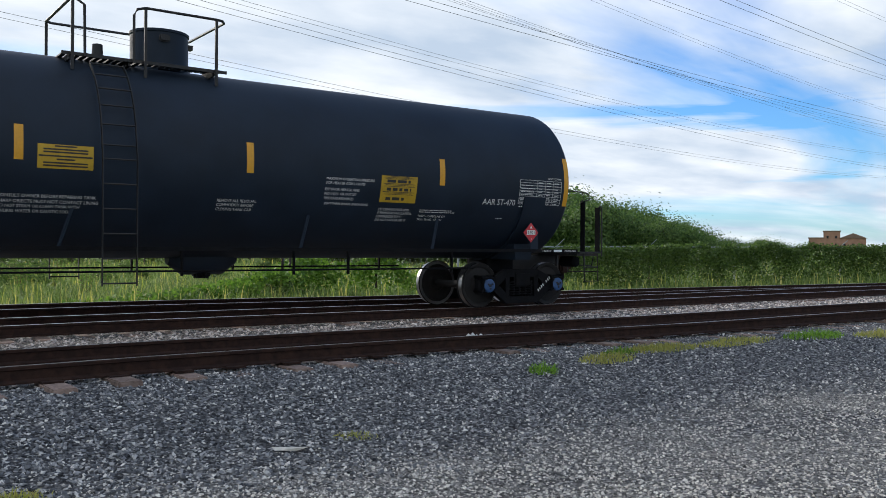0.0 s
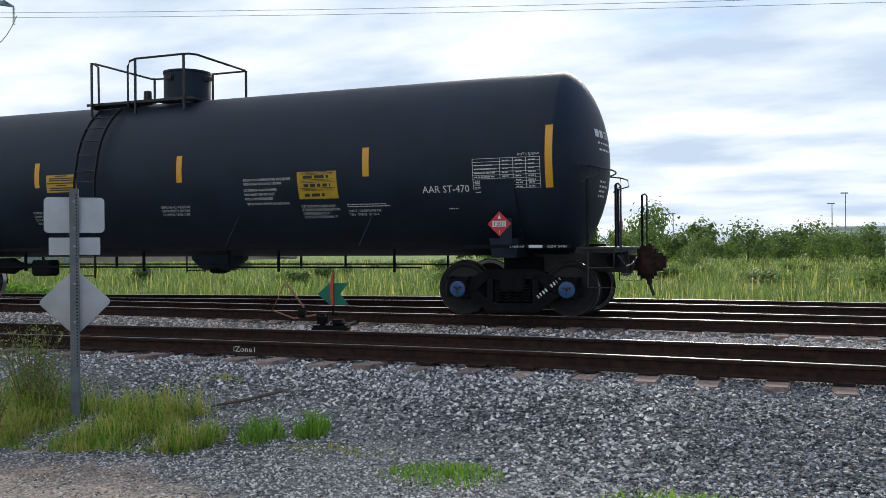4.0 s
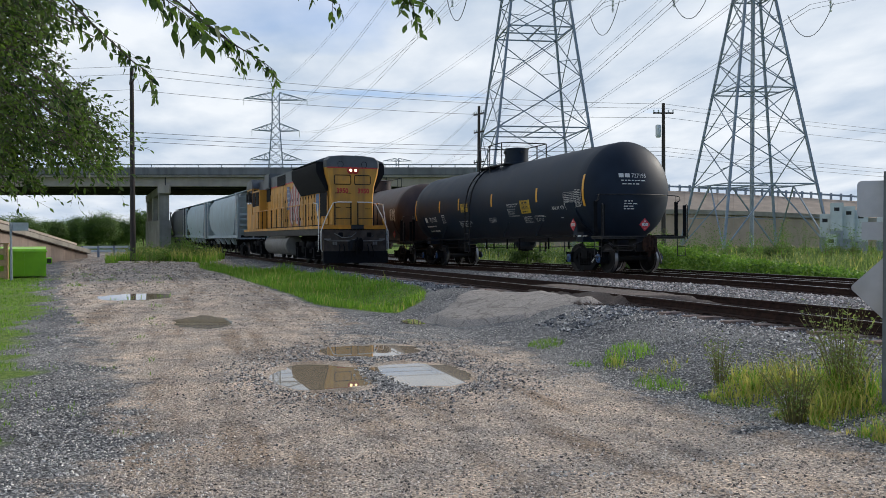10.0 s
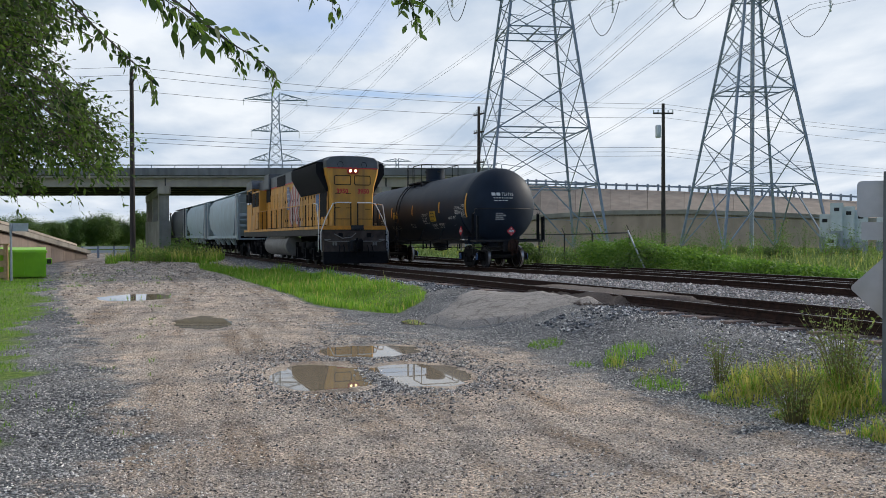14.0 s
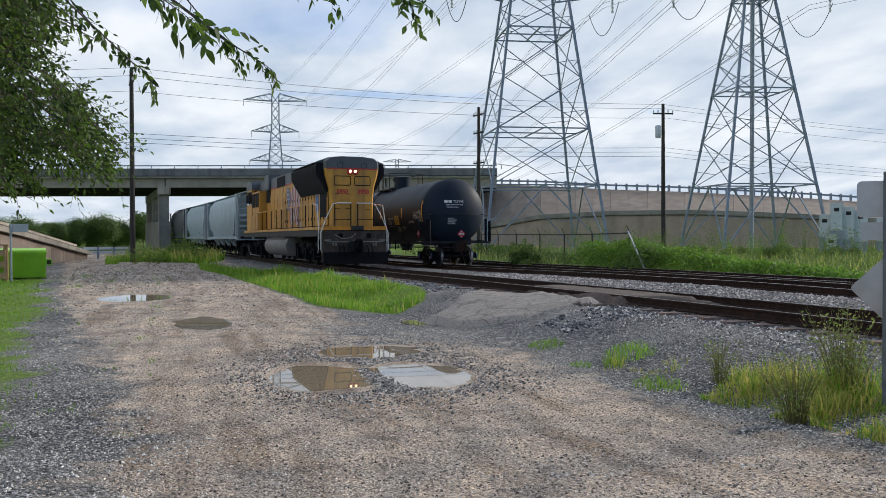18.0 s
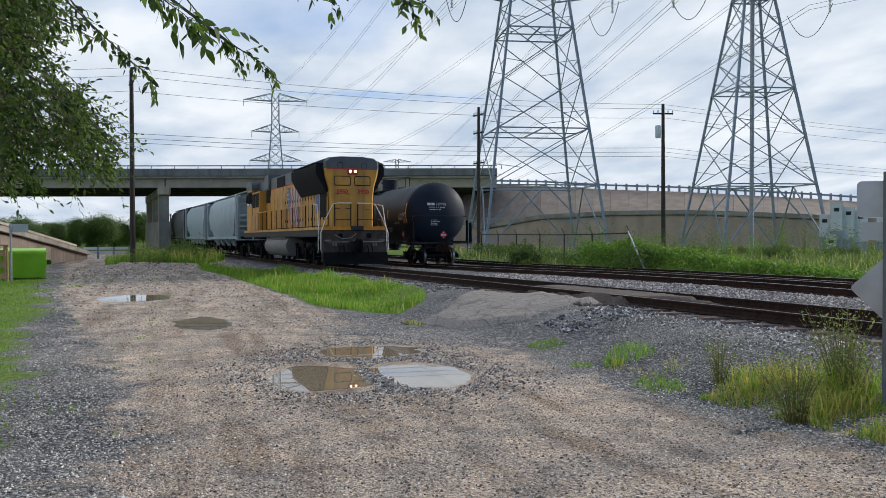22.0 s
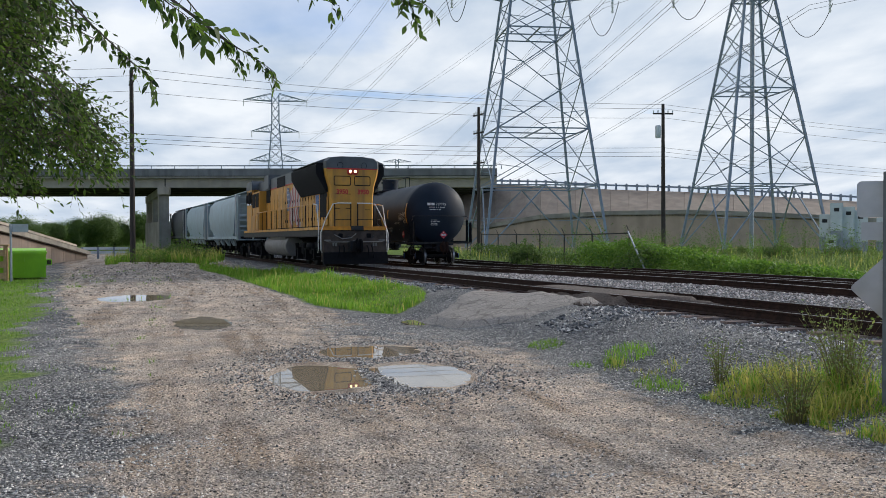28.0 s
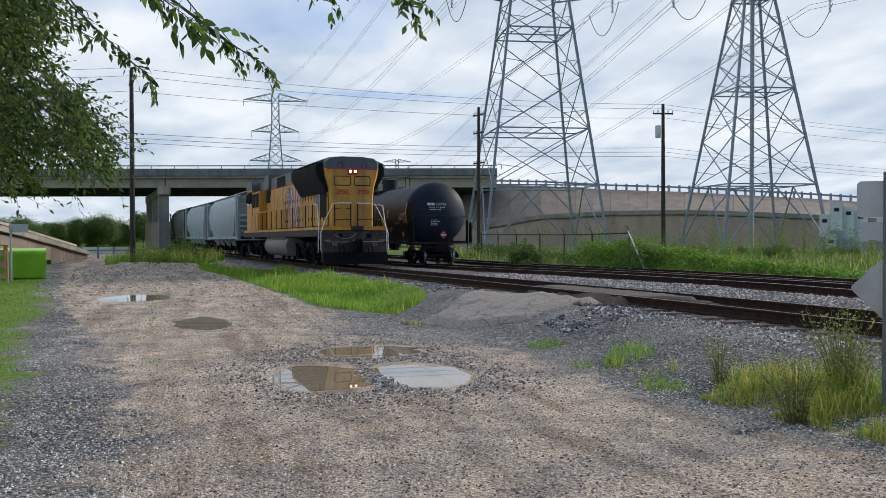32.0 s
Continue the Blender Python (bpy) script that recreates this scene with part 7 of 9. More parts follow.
    # long sprays across the top of the view: (side, up) slopes along each, distance, twig length, twigs, leaf length
    for line, d, reach, n, leaf in (([(-0.43, 0.29), (-0.40, 0.255), (-0.375, 0.232), (-0.356, 0.214)], 7.4, 0.2, 26, 0.075), ([(-0.356, 0.214), (-0.34, 0.203), (-0.328, 0.186)], 7.4, 0.17, 12, 0.075), ([(-0.49, 0.31), (-0.45, 0.285), (-0.415, 0.262)], 7.4, 0.3, 22, 0.08),
                                    ([(-0.36, 0.31), (-0.325, 0.29), (-0.297, 0.27), (-0.277, 0.252)], 6.0, 0.22, 22, 0.105), ([(-0.30, 0.295), (-0.268, 0.255), (-0.25, 0.24)], 6.2, 0.2, 12, 0.10), ([(-0.25, 0.24), (-0.227, 0.226), (-0.206, 0.213), (-0.194, 0.204)], 6.2, 0.15, 22, 0.06), ([(-0.237, 0.232), (-0.232, 0.212)], 6.2, 0.12, 7, 0.055),
                                    ([(-0.17, 0.305), (-0.14, 0.288), (-0.118, 0.279)], 6.0, 0.13, 9, 0.075), ([(-0.08, 0.31), (-0.05, 0.29), (-0.034, 0.276), (-0.03, 0.258)], 6.0, 0.13, 14, 0.07), ([(-0.05, 0.295), (-0.025, 0.284), (-0.014, 0.276)], 6.0, 0.1, 7, 0.07)):
        p = [spot(*q, d) for q in line]
        start = fork + np.array([0, 0, 1.4])
        twigs.tube([tuple(start), tuple((start + p[0]) / 2 + (0, 0, 0.6))] + [tuple(q) for q in p], [0.02, 0.012] + [0.006 - 0.0045 * k / (len(p) - 1) for k in range(len(p))], 5)
        for i in range(int(0.72 * n)):
            f = (i + rng.uniform(0.1, 0.9)) / int(0.72 * n) * (len(p) - 1.001)
            k = int(f)
            c = p[k] + (p[k + 1] - p[k]) * (f - k)
            d1 = (p[k + 1] - p[k]) / (np.linalg.norm(p[k + 1] - p[k]) + 1e-9)
            twig(c, c + reach * rng.uniform(0.5, 1.1) * (0.6 * d1 + rng.normal(size=3) * 0.42 + np.array([0, 0, -0.42])), 0.002, 4, leaf, 0.5)
    part("branchwork", twigs, BARK, t, "thin hanging boughs")
    v, f = lance_leaves(np.array(bases), np.array(ways), np.array(sizes), rng)
    part("crown", mesh_arrays("crown", v, f, TREE_LEAF), None, t, "narrow drooping green leaves")


overhanging_tree()


# ---- grass and weeds ----
def blades(points, height, width, lean=0.5, rng=RNG):
    """Bent grass blades, two joined triangles-wide strips each."""
    n = len(points)
    a = rng.uniform(0, 2 * math.pi, n)
    d = np.stack([np.cos(a), np.sin(a), np.zeros(n)], 1)
    side = np.stack([-d[:, 1], d[:, 0], np.zeros(n)], 1)
    h = np.asarray(height * rng.uniform(0.45, 1.15, n))[:, None]
    w = np.asarray(width * rng.uniform(0.7, 1.3, n))[:, None]
    l = rng.uniform(0.1, lean, n)[:, None]
    up = np.array([0, 0, 1.0])
    p = np.asarray(points)
    m = p + up * h * 0.6 + d * h * l * 0.35
    t = p + up * h * (1 - 0.25 * l) + d * h * l
    v = np.stack([p - side * w / 2, p + side * w / 2, m + side * w * 0.4, m - side * w * 0.4, t + side * w * 0.06, t - side * w * 0.06], 1).reshape(-1, 3)
    i = np.arange(n)[:, None] * 6
    return v, np.concatenate([i + (0, 1, 2, 3), i + (3, 2, 4, 5)], 0)


def lay(x, y, dz=-0.02):
    return np.stack([x, y, ground_z(x, y) + np.where(np.hypot(x, y) < 24, relief(x, y), 0.0) + dz], 1)


def grass_stuff(name, x, y, h, w, mat, label, lean=0.7):
    return soup(name, *blades(lay(x, y), h, w, lean), mat, label, "grass")


rs = np.random.default_rng(5)
# tongue of grass by the engine
x, y = rs.uniform(-70, -20.2, 100000), rs.uniform(-2.5, 6.8, 100000)
k = (in_grass_strip(x, y) > 0.45 + 0.25 * rs.random(len(x))) & (rs.random(len(x)) < np.clip(26 / -x, 0.15, 1))
x, y = x[k], y[k]
tall = np.clip(0.75 + 1.1 * lattice(x, y, 0.55) + 0.6 * lattice(x, y, 1.7), 0.3, 1.9)
grass_stuff("grass", x, y, (0.2 + 0.003 * -x) * tall, 0.012 + 0.0004 * -x, GRASS, "lush green grass between road and track")
k = rs.random(len(x)) < 0.09
grass_stuff("dry_grass", x[k], y[k], (0.3 + 0.004 * -x[k]) * tall[k], 0.008 + 0.0003 * -x[k], DRY_GRASS, "yellowing stems among lush grass")
# rank mound of grass round the pole by the road
a, q = rs.uniform(87.5, 94.6, 9000), rs.uniform(57, 74, 9000)
x, y = -q * np.sin(np.radians(a)), q * np.cos(np.radians(a))
k = lattice(x, y, 0.3) + 0.25 * rs.random(9000) > np.abs(a - 91) * 0.16 - 0.35 + np.clip(62 + 9 * lattice(x, y, 0.16) - q, 0, 9) * 0.4
x, y = x[k], y[k]
grass_stuff("grass", x, y, 0.55 + 0.3 * lattice(x, y, 0.5), 0.05, GRASS, "rank grass round a pole beside the road")
k = rs.random(len(x)) < 0.25
grass_stuff("dry_grass", x[k], y[k], 1.0, 0.04, DRY_GRASS, "yellowing stems round a pole beside the road")
# verge on the other side of the road
x, y = -5 - 45 * rs.random(70000) ** 1.4, rs.uniform(-9, -0.4, 70000)
k = verge_weight(x, y) + 1.0 * lattice(x, y, 1.1) + 0.7 * lattice(x, y, 3.1) > 0.55 + 0.5 * rs.random(len(x))
x, y = x[k], y[k]
grass_stuff("grass", x, y, 0.07 + 0.0015 * -x, 0.008 + 0.0003 * -x, GRASS, "short green grass on the verge", 0.9)
# field beyond the tracks
yaw = rs.uniform(-66, 76, 125000)
d = 19 + 75 * rs.random(125000) ** 1.7
x, y = -d * np.sin(np.radians(yaw)), d * np.cos(np.radians(yaw))
k = y > curve_c(x) + 2.3 + 0.8 * rs.random(len(x))
x, y = x[k], y[k]
tuft = lattice(x, y, 0.22)
d = np.hypot(x, y)
grass_stuff("meadow", x, y, np.clip(0.45 + 0.35 * tuft, 0.2, 0.9) * (0.6 + 0.4 * np.clip((y - curve_c(x) - 2) / 6, 0, 1)), 0.012 + 0.0009 * d, MEADOW, "tall rough meadow grass and weeds beyond the tracks", 0.9)
k = rs.random(len(x)) < 0.06
grass_stuff("dry_grass", x[k], y[k], 0.75, 0.006 + 0.0006 * d[k], DRY_GRASS, "pale seeding stems in the meadow", 0.35)


def clump(cx, cy, rx, ry, n, h, w, mat, name, label, cat="weed", lean=0.9):
    r = np.sqrt(rs.random(n))
    a = rs.uniform(0, 2 * math.pi, n)
    x, y = cx + rx * r * np.cos(a), cy + ry * r * np.sin(a)
    t = thing(name, label, cat)
    tagged(part("tuft", mesh_arrays("tuft", *blades(lay(x, y), h * (1.15 - 0.6 * r), w, lean, rs), mat), None, t), kind="stuff")
    return t


for cx, cy, rx, ry, n, h, dry in ((-13.88, 5.98, 0.47, 0.30, 260, 0.13, 0), (-11.84, 6.51, 0.51, 0.34, 260, 0.2, 0), (-11.93, 5.72, 0.27, 0.18, 120, 0.1, 0), (-10.05, 5.93, 0.48, 0.30, 260, 0.14, 0), (-11.68, 6.14, 0.14, 0.12, 60, 0.16, 0), (-4.59, 6.48, 0.23, 0.21, 240, 0.28, 0), (-4.13, 6.62, 0.17, 0.17, 190, 0.3, 0), (-2.52, 5.75, 0.51, 0.31, 420, 0.1, 0),
                                  (-3.66, 6.27, 0.63, 0.15, 200, 0.08, 1), (-2.57, 5.91, 0.46, 0.23, 320, 0.11, 0), (-0.85, 5.61, 0.50, 0.20, 330, 0.1, 0), (0.1, 5.6, 0.4, 0.2, 300, 0.1, 0), (1.1, 5.95, 0.28, 0.16, 240, 0.11, 1), (1.05, 6.8, 0.12, 0.1, 60, 0.08, 0), (7.13, 7.45, 0.2, 0.16, 190, 0.17, 0), (3.86, 6.3, 0.22, 0.13, 150, 0.07, 1),
                                  (8.5, 7.7, 0.5, 0.22, 420, 0.15, 1), (9.9, 8.0, 0.85, 0.25, 800, 0.15, 1), (9.1, 8.0, 0.3, 0.15, 200, 0.15, 0), (11.6, 7.9, 0.95, 0.28, 700, 0.14, 1), (13.3, 7.6, 0.8, 0.3, 500, 0.18, 0), (14.8, 7.3, 0.8, 0.25, 450, 0.15, 1), (-5.99, 7.82, 0.25, 0.12, 80, 0.1, 1)):
    clump(cx, cy, rx, ry, n, h, 0.012, DRY_GRASS if dry else GRASS, "weed", "yellowing tuft of weeds in the gravel" if dry else "green tuft of weeds in the gravel")
# the weedy patch round the sign post, thinning out towards the crossing
n = 9500
a, u = rs.uniform(36.5, 63, n), rs.random(n)
q = np.interp(a, [36.5, 40, 46.5, 54, 58, 63], [8.0, 7.85, 8.45, 9.9, 11.1, 12.6]) + u * np.interp(a, [36.5, 46, 54, 63], [0.9, 1.7, 1.7, 1.2])
x, y = -q * np.sin(np.radians(a)), q * np.cos(np.radians(a))
rank = lattice(x, y, 1.15) + 0.5 * lattice(x, y, 2.9)
k = rank + 0.35 * rs.random(n) > np.interp(a, [36.5, 40, 44, 53, 57, 60, 63], [0.55, 0.2, -0.12, -0.1, 0.2, 0.45, 0.65]) + 0.5 * np.clip(0.25 - u, 0, 1)
x, y, rank, u = x[k], y[k], rank[k], u[k]
tall = np.clip(0.10 + 0.22 * rank + 0.16 * u, 0.06, 0.5) * rs.uniform(0.6, 1.3, len(x)) * np.interp(a[k], [50, 56, 63], [1.0, 0.55, 0.35])
k = rs.random(len(x)) < 0.5 - 0.3 * (lattice(x, y, 0.8) > 0.15)
grass_stuff("grass_patch", x[k], y[k], tall[k], 0.014, GRASS, "rank green grass growing round the sign post", 1.3)
grass_stuff("dry_grass", x[~k], y[~k], tall[~k] * 1.15, 0.012, DRY_GRASS, "yellowing grass round the sign post", 1.2)


def weed_plant(x, y, h, n, label, spread=0.3, seed=1, leaf=0.045):
    """A branching weed: thin stems with small leaves and seed heads."""
    rng = np.random.default_rng(seed)
    t = thing("weed_plant", label, "weed", pose(x, y, ground_at(x, y) - 0.03), "tall weeds")
    mb, pts = MB(), []
    for i in range(n):
        a, r = rng.uniform(0, 6.28), rng.uniform(0.1, 1) * spread
        hh = h * rng.uniform(0.6, 1.05)
        p = [np.array([r * 0.25 * math.cos(a), r * 0.25 * math.sin(a), 0]), np.array([r * 0.6 * math.cos(a), r * 0.6 * math.sin(a), hh * 0.55]), np.array([r * 1.2 * math.cos(a), r * 1.2 * math.sin(a), hh])]
        mb.tube([tuple(q) for q in p], [0.006, 0.004, 0.002], 4)
        for j in range(15):
            u = rng.uniform(0.25, 1)
            q = p[0] + (p[1] - p[0]) * u / 0.55 if u < 0.55 else p[1] + (p[2] - p[1]) * (u - 0.55) / 0.45
            pts.append(q + rng.normal(size=3) * leaf * 0.8)
    part("stalk", mb, DRY_STEM, t, "thin brownish stems")
    lf = part("leafage", mesh_arrays("leaves", *leaf_quads(np.array(pts), leaf, 0.4, 0.0, rng), WEED if leaf < 0.05 else VINE), None, t)
    tagged(lf, kind="stuff")
    return t


DRY_STEM = surface("weed_stem", (0.16, 0.14, 0.05), 0.8)
weed_plant(-7.3, 5.85, 0.8, 46, "tall yellowing weed in the rank grass", 0.36, 6)
weed_plant(-7.9, 6.94, 0.92, 60, "tall straggling weed beside the sign post", 0.42, 2)
weed_plant(-7.6, 6.79, 0.65, 26, "straggling weed beside the sign post", 0.3, 3)
for i, (yaw, d, h) in enumerate(((92.8, 60, 1.2), (92.0, 61, 1.5), (91.2, 62, 1.3), (90.4, 63, 1.9), (89.8, 62, 2.1), (89.2, 63, 1.6), (88.6, 62, 1.2), (91.6, 59, 1.0))):
    weed_plant(-d * math.sin(radians(yaw)), d * math.cos(radians(yaw)), h, 24, "tall yellow-green weed beside the road", 0.9, 20 + i, 0.12)
weed_plant(-9.4, 6.4, 0.62, 24, "straggling weed in the rank grass", 0.25, 4)
for i in range(26):
    yaw = 66 - 19 * i / 25 + rnd.uniform(-0.6, 0.6)
    d = rnd.uniform(48, 64)
    weed_plant(-d * math.sin(radians(yaw)), d * math.cos(radians(yaw)), rnd.uniform(1.6, 2.8), 22, "tall yellow-green weed before the ramp", 0.9, 40 + i, 0.11)
for i in range(16):
    yaw = 8 - 26 * i / 15 + rnd.uniform(-0.6, 0.6)
    d = rnd.uniform(30, 46)
    weed_plant(-d * math.sin(radians(yaw)), d * math.cos(radians(yaw)), rnd.uniform(1.2, 1.9), 18, "tall yellow-green weed in the meadow", 0.5, 80 + i, 0.08)


# ---- fences and vines ----
def fence_run(points, h, label, steel, name="chain_link_fence"):
    """Posts with a top rail and wire mesh, partly under vines."""
    f = thing(name, label, "fence")
    for i, (x, y) in enumerate(points):
        z = ground_at(x, y)
        part("post", MB().tube([(x, y, z - 0.3), (x, y, z + h)], 0.045, 8), POLE_WOOD if i % 3 == 1 or steel is not GALV else GALV, f)
        part("barb_arm", MB().bar((x, y, z + h), (x + 0.2, y - 0.25, z + h + 0.3), 0.03), steel, f)
    pts = [(x, y, ground_at(x, y) + h - 0.03) for x, y in points]
    part("top_rail", MB().tube(pts, 0.032, 6), steel, f)
    wires = MB()
    for (x, y), (x2, y2) in zip(points, points[1:]):
        z, z2 = ground_at(x, y), ground_at(x2, y2)
        L = math.hypot(x2 - x, y2 - y)
        n = max(4, int(L / 0.22))
        for k in range(n):
            u0 = k / n
            for s in (-1, 1):
                u1 = min(max(u0 + s * h / L * 0.55, 0), 1)
                wires.bar((x + (x2 - x) * u0, y + (y2 - y) * u0, z), (x + (x2 - x) * u1, y + (y2 - y) * u1, z + h * abs(u1 - u0) * L / (h * 0.55)), 0.0035)
    part("wire_mesh", wires, GALV, f, "chain-link wire mesh")
    return f


# darker copy of VINE for the fences, with shade put into the leaf colour
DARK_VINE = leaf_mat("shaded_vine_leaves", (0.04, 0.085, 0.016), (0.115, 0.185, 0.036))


def vine_mass(points, h, per_m, leaf, depth, label, seed, name="vine", holes=0.25, mat=VINE, rag=0.25):
    """A curtain of vine leaves over a fence line; heights given along it."""
    rng = np.random.default_rng(seed)
    out = []
    for (x, y, a), (x2, y2, b) in zip(points, points[1:]):
        n = int(math.hypot(x2 - x, y2 - y) * per_m)
        u = rng.random(n)
        px, py = x + (x2 - x) * u, y + (y2 - y) * u
        top = (a + (b - a) * u) * (0.86 + rag * lattice(px, py, 0.9)) * h
        w = rng.random(n) ** 0.7
        keep = lattice(px * 2, py * 2 + w * 2.0, 0.8) > -0.55 + holes * (1 - w)
        p = np.stack([px, py, ground_z(px, py) + w * top], 1) + rng.normal(size=(n, 3)) * np.stack([depth * (1.25 - 0.6 * w), depth * (1.25 - 0.6 * w), np.full(n, 0.05)], 1)
        out.append(p[keep])
    pts = np.concatenate(out)
    pts[:, 2] = np.maximum(pts[:, 2], ground_z(pts[:, 0], pts[:, 1]) + 0.02)
    v, f = leaf_quads(pts, leaf, 0.8, 0.3, rng)
    return soup(name, v, f, mat, label, "vine", "stuff")


EAST = [(13.9, 27.6), (17.1, 26.6), (20.4, 26.0), (24.6, 25.0), (29.4, 24.3), (34.5, 23.6), (40, 21.6), (46, 19.4), (53, 17.0), (60, 14.5), (68, 11.8)]
fence_run(EAST, 1.75, "chain-link fence overgrown with vines", GALV)
vine_mass([(11.0, 26.6, 0.15), (14.0, 27.4, 0.75), (17.2, 26.4, 0.95), (18.4, 26.2, 0.5)], 1.7, 700, 0.13, 0.22, "green vines pulling down a fence end", 1)
vine_mass([(4.5, 23.8, 0.06), (9.0, 25.0, 0.28), (12.5, 26.3, 0.6), (15.0, 26.9, 0.9)], 1.6, 420, 0.13, 0.4, "mound of green vines on the grass", 2)
vine_mass([(18.4, 26.2, 0.3), (24.4, 24.9, 0.35), (25, 24.8, 1.0)], 1.7, 150, 0.13, 0.15, "thin vines on a chain-link fence", 3, holes=0.7)
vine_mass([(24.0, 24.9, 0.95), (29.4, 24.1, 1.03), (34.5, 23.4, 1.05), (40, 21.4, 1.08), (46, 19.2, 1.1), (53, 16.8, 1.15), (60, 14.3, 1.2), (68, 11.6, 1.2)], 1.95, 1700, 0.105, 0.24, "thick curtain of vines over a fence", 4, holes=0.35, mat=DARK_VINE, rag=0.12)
NORTH = [(-62, 21.5), (-57, 21.0), (-52, 20.4), (-47, 19.9), (-42.5, 19.4), (-38.2, 18.9), (-34.0, 18.6)]
fence_run(NORTH, 1.7, "old chain-link fence with creepers behind the tracks", POLE_WOOD)
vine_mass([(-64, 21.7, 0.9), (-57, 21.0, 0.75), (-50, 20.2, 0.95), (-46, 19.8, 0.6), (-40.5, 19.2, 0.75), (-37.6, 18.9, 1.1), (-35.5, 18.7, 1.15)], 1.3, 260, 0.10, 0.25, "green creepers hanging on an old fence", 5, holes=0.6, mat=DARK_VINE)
vine_mass([(-38.4, 18.9, 1.2), (-34, 18.6, 1.15), (-31, 19.3, 0.85), (-27, 19.6, 0.55), (-22, 20.0, 0.3)], 1.3, 1500, 0.09, 0.5, "mound of green vines beside the tracks", 6, holes=0.1)
fp = thing("fallen_pole", "grey pipe leaning out of the vines", "pole")
part("pipe", MB().tube([(-33.6, 18.3, 1.75), (-31.6, 18.0, 0.15)], 0.035, 7), GALV, fp)


# ---- small fixed things ----
def make_sign():
    """Back of a warning sign on a punched channel post."""
    s = thing("road_sign", "back of a diamond road sign with two plates", "road sign", pose(-7.03, 6.71, ground_at(-7.03, 6.71), 0, 0, 44))
    post = MB().bar((-0.035, 0, -0.3), (-0.035, 0, 2.17), 0.012, 0.075, (0, 1, 0)).bar((0.035, 0, -0.3), (0.035, 0, 2.17), 0.012, 0.075, (0, 1, 0)).box(-0.035, 0.035, -0.045, -0.035, -0.3, 2.17)
    part("post", post, surface("weathered_channel_post", (0.15, 0.165, 0.17), 0.6, 0.3, (6, 0.3), (4, (0.09, 0.08, 0.07), 0.5), (50, 0.1)), s, "punched galvanised channel post")
    for i in range(52):
        part("post_hole", MB().box(0.014, 0.026, -0.0475, -0.0452, 0.5 + 0.0315 * i, 0.512 + 0.0315 * i), GRIMY, s)

    def plate(name, w, h, z, r, label, diamond=False):
        pts = []
        for cx, cz, a0 in ((w / 2 - r, h / 2 - r, 0), (-w / 2 + r, h / 2 - r, 90), (-w / 2 + r, -h / 2 + r, 180), (w / 2 - r, -h / 2 + r, 270)):
            pts += [(cx + r * math.cos(radians(a0 + 22.5 * k)), cz + r * math.sin(radians(a0 + 22.5 * k))) for k in range(5)]
        if diamond:
            c = math.cos(radians(45))
            pts = [(c * (x - y), c * (x + y)) for x, y in pts]
        mb = MB()
        k = len(pts)
        bend = lambda x, zz: 0.10 * max(0, -x - zz * 0.9 - 0.16) if diamond else 0.0
        rings = [[(x * q, zz * q) for x, zz in pts] for q in (1.0, 0.75, 0.4)]
        for y in (0.05, 0.054):
            for ring in rings:
                mb.v += [(x, y + bend(x, zz), z + zz) for x, zz in ring]
            mb.v.append((0, y, z))
        for b in (0, 3 * k + 1):
            for r_ in range(2):
                mb.f += [(b + r_ * k + i, b + r_ * k + (i + 1) % k, b + (r_ + 1) * k + (i + 1) % k, b + (r_ + 1) * k + i) for i in range(k)]
            mb.f += [(b + 2 * k + i, b + 2 * k + (i + 1) % k, b + 3 * k) for i in range(k)]
        mb.f += [(i, (i + 1) % k, 3 * k + 1 + (i + 1) % k, 3 * k + 1 + i) for i in range(k)]
        return part(name, mb, SIGN_BACK, s, label)

    plate("top_plate", 0.53, 0.335, 1.925, 0.04, "blank back of a square plate")
    plate("small_plate", 0.45, 0.165, 1.63, 0.01, "blank back of a small plate")
    plate("diamond_plate", 0.46, 0.46, 1.10, 0.04, "bent back of a diamond plate", True)
    for z in (2.05, 1.8, 1.63, 1.28, 0.92):
        part("bolt", MB().tube([(0, -0.06, z), (0, -0.045, z)], 0.012, 6), GALV, s)
    s.scale = (1.09, 1.09, 1.09)


make_sign()


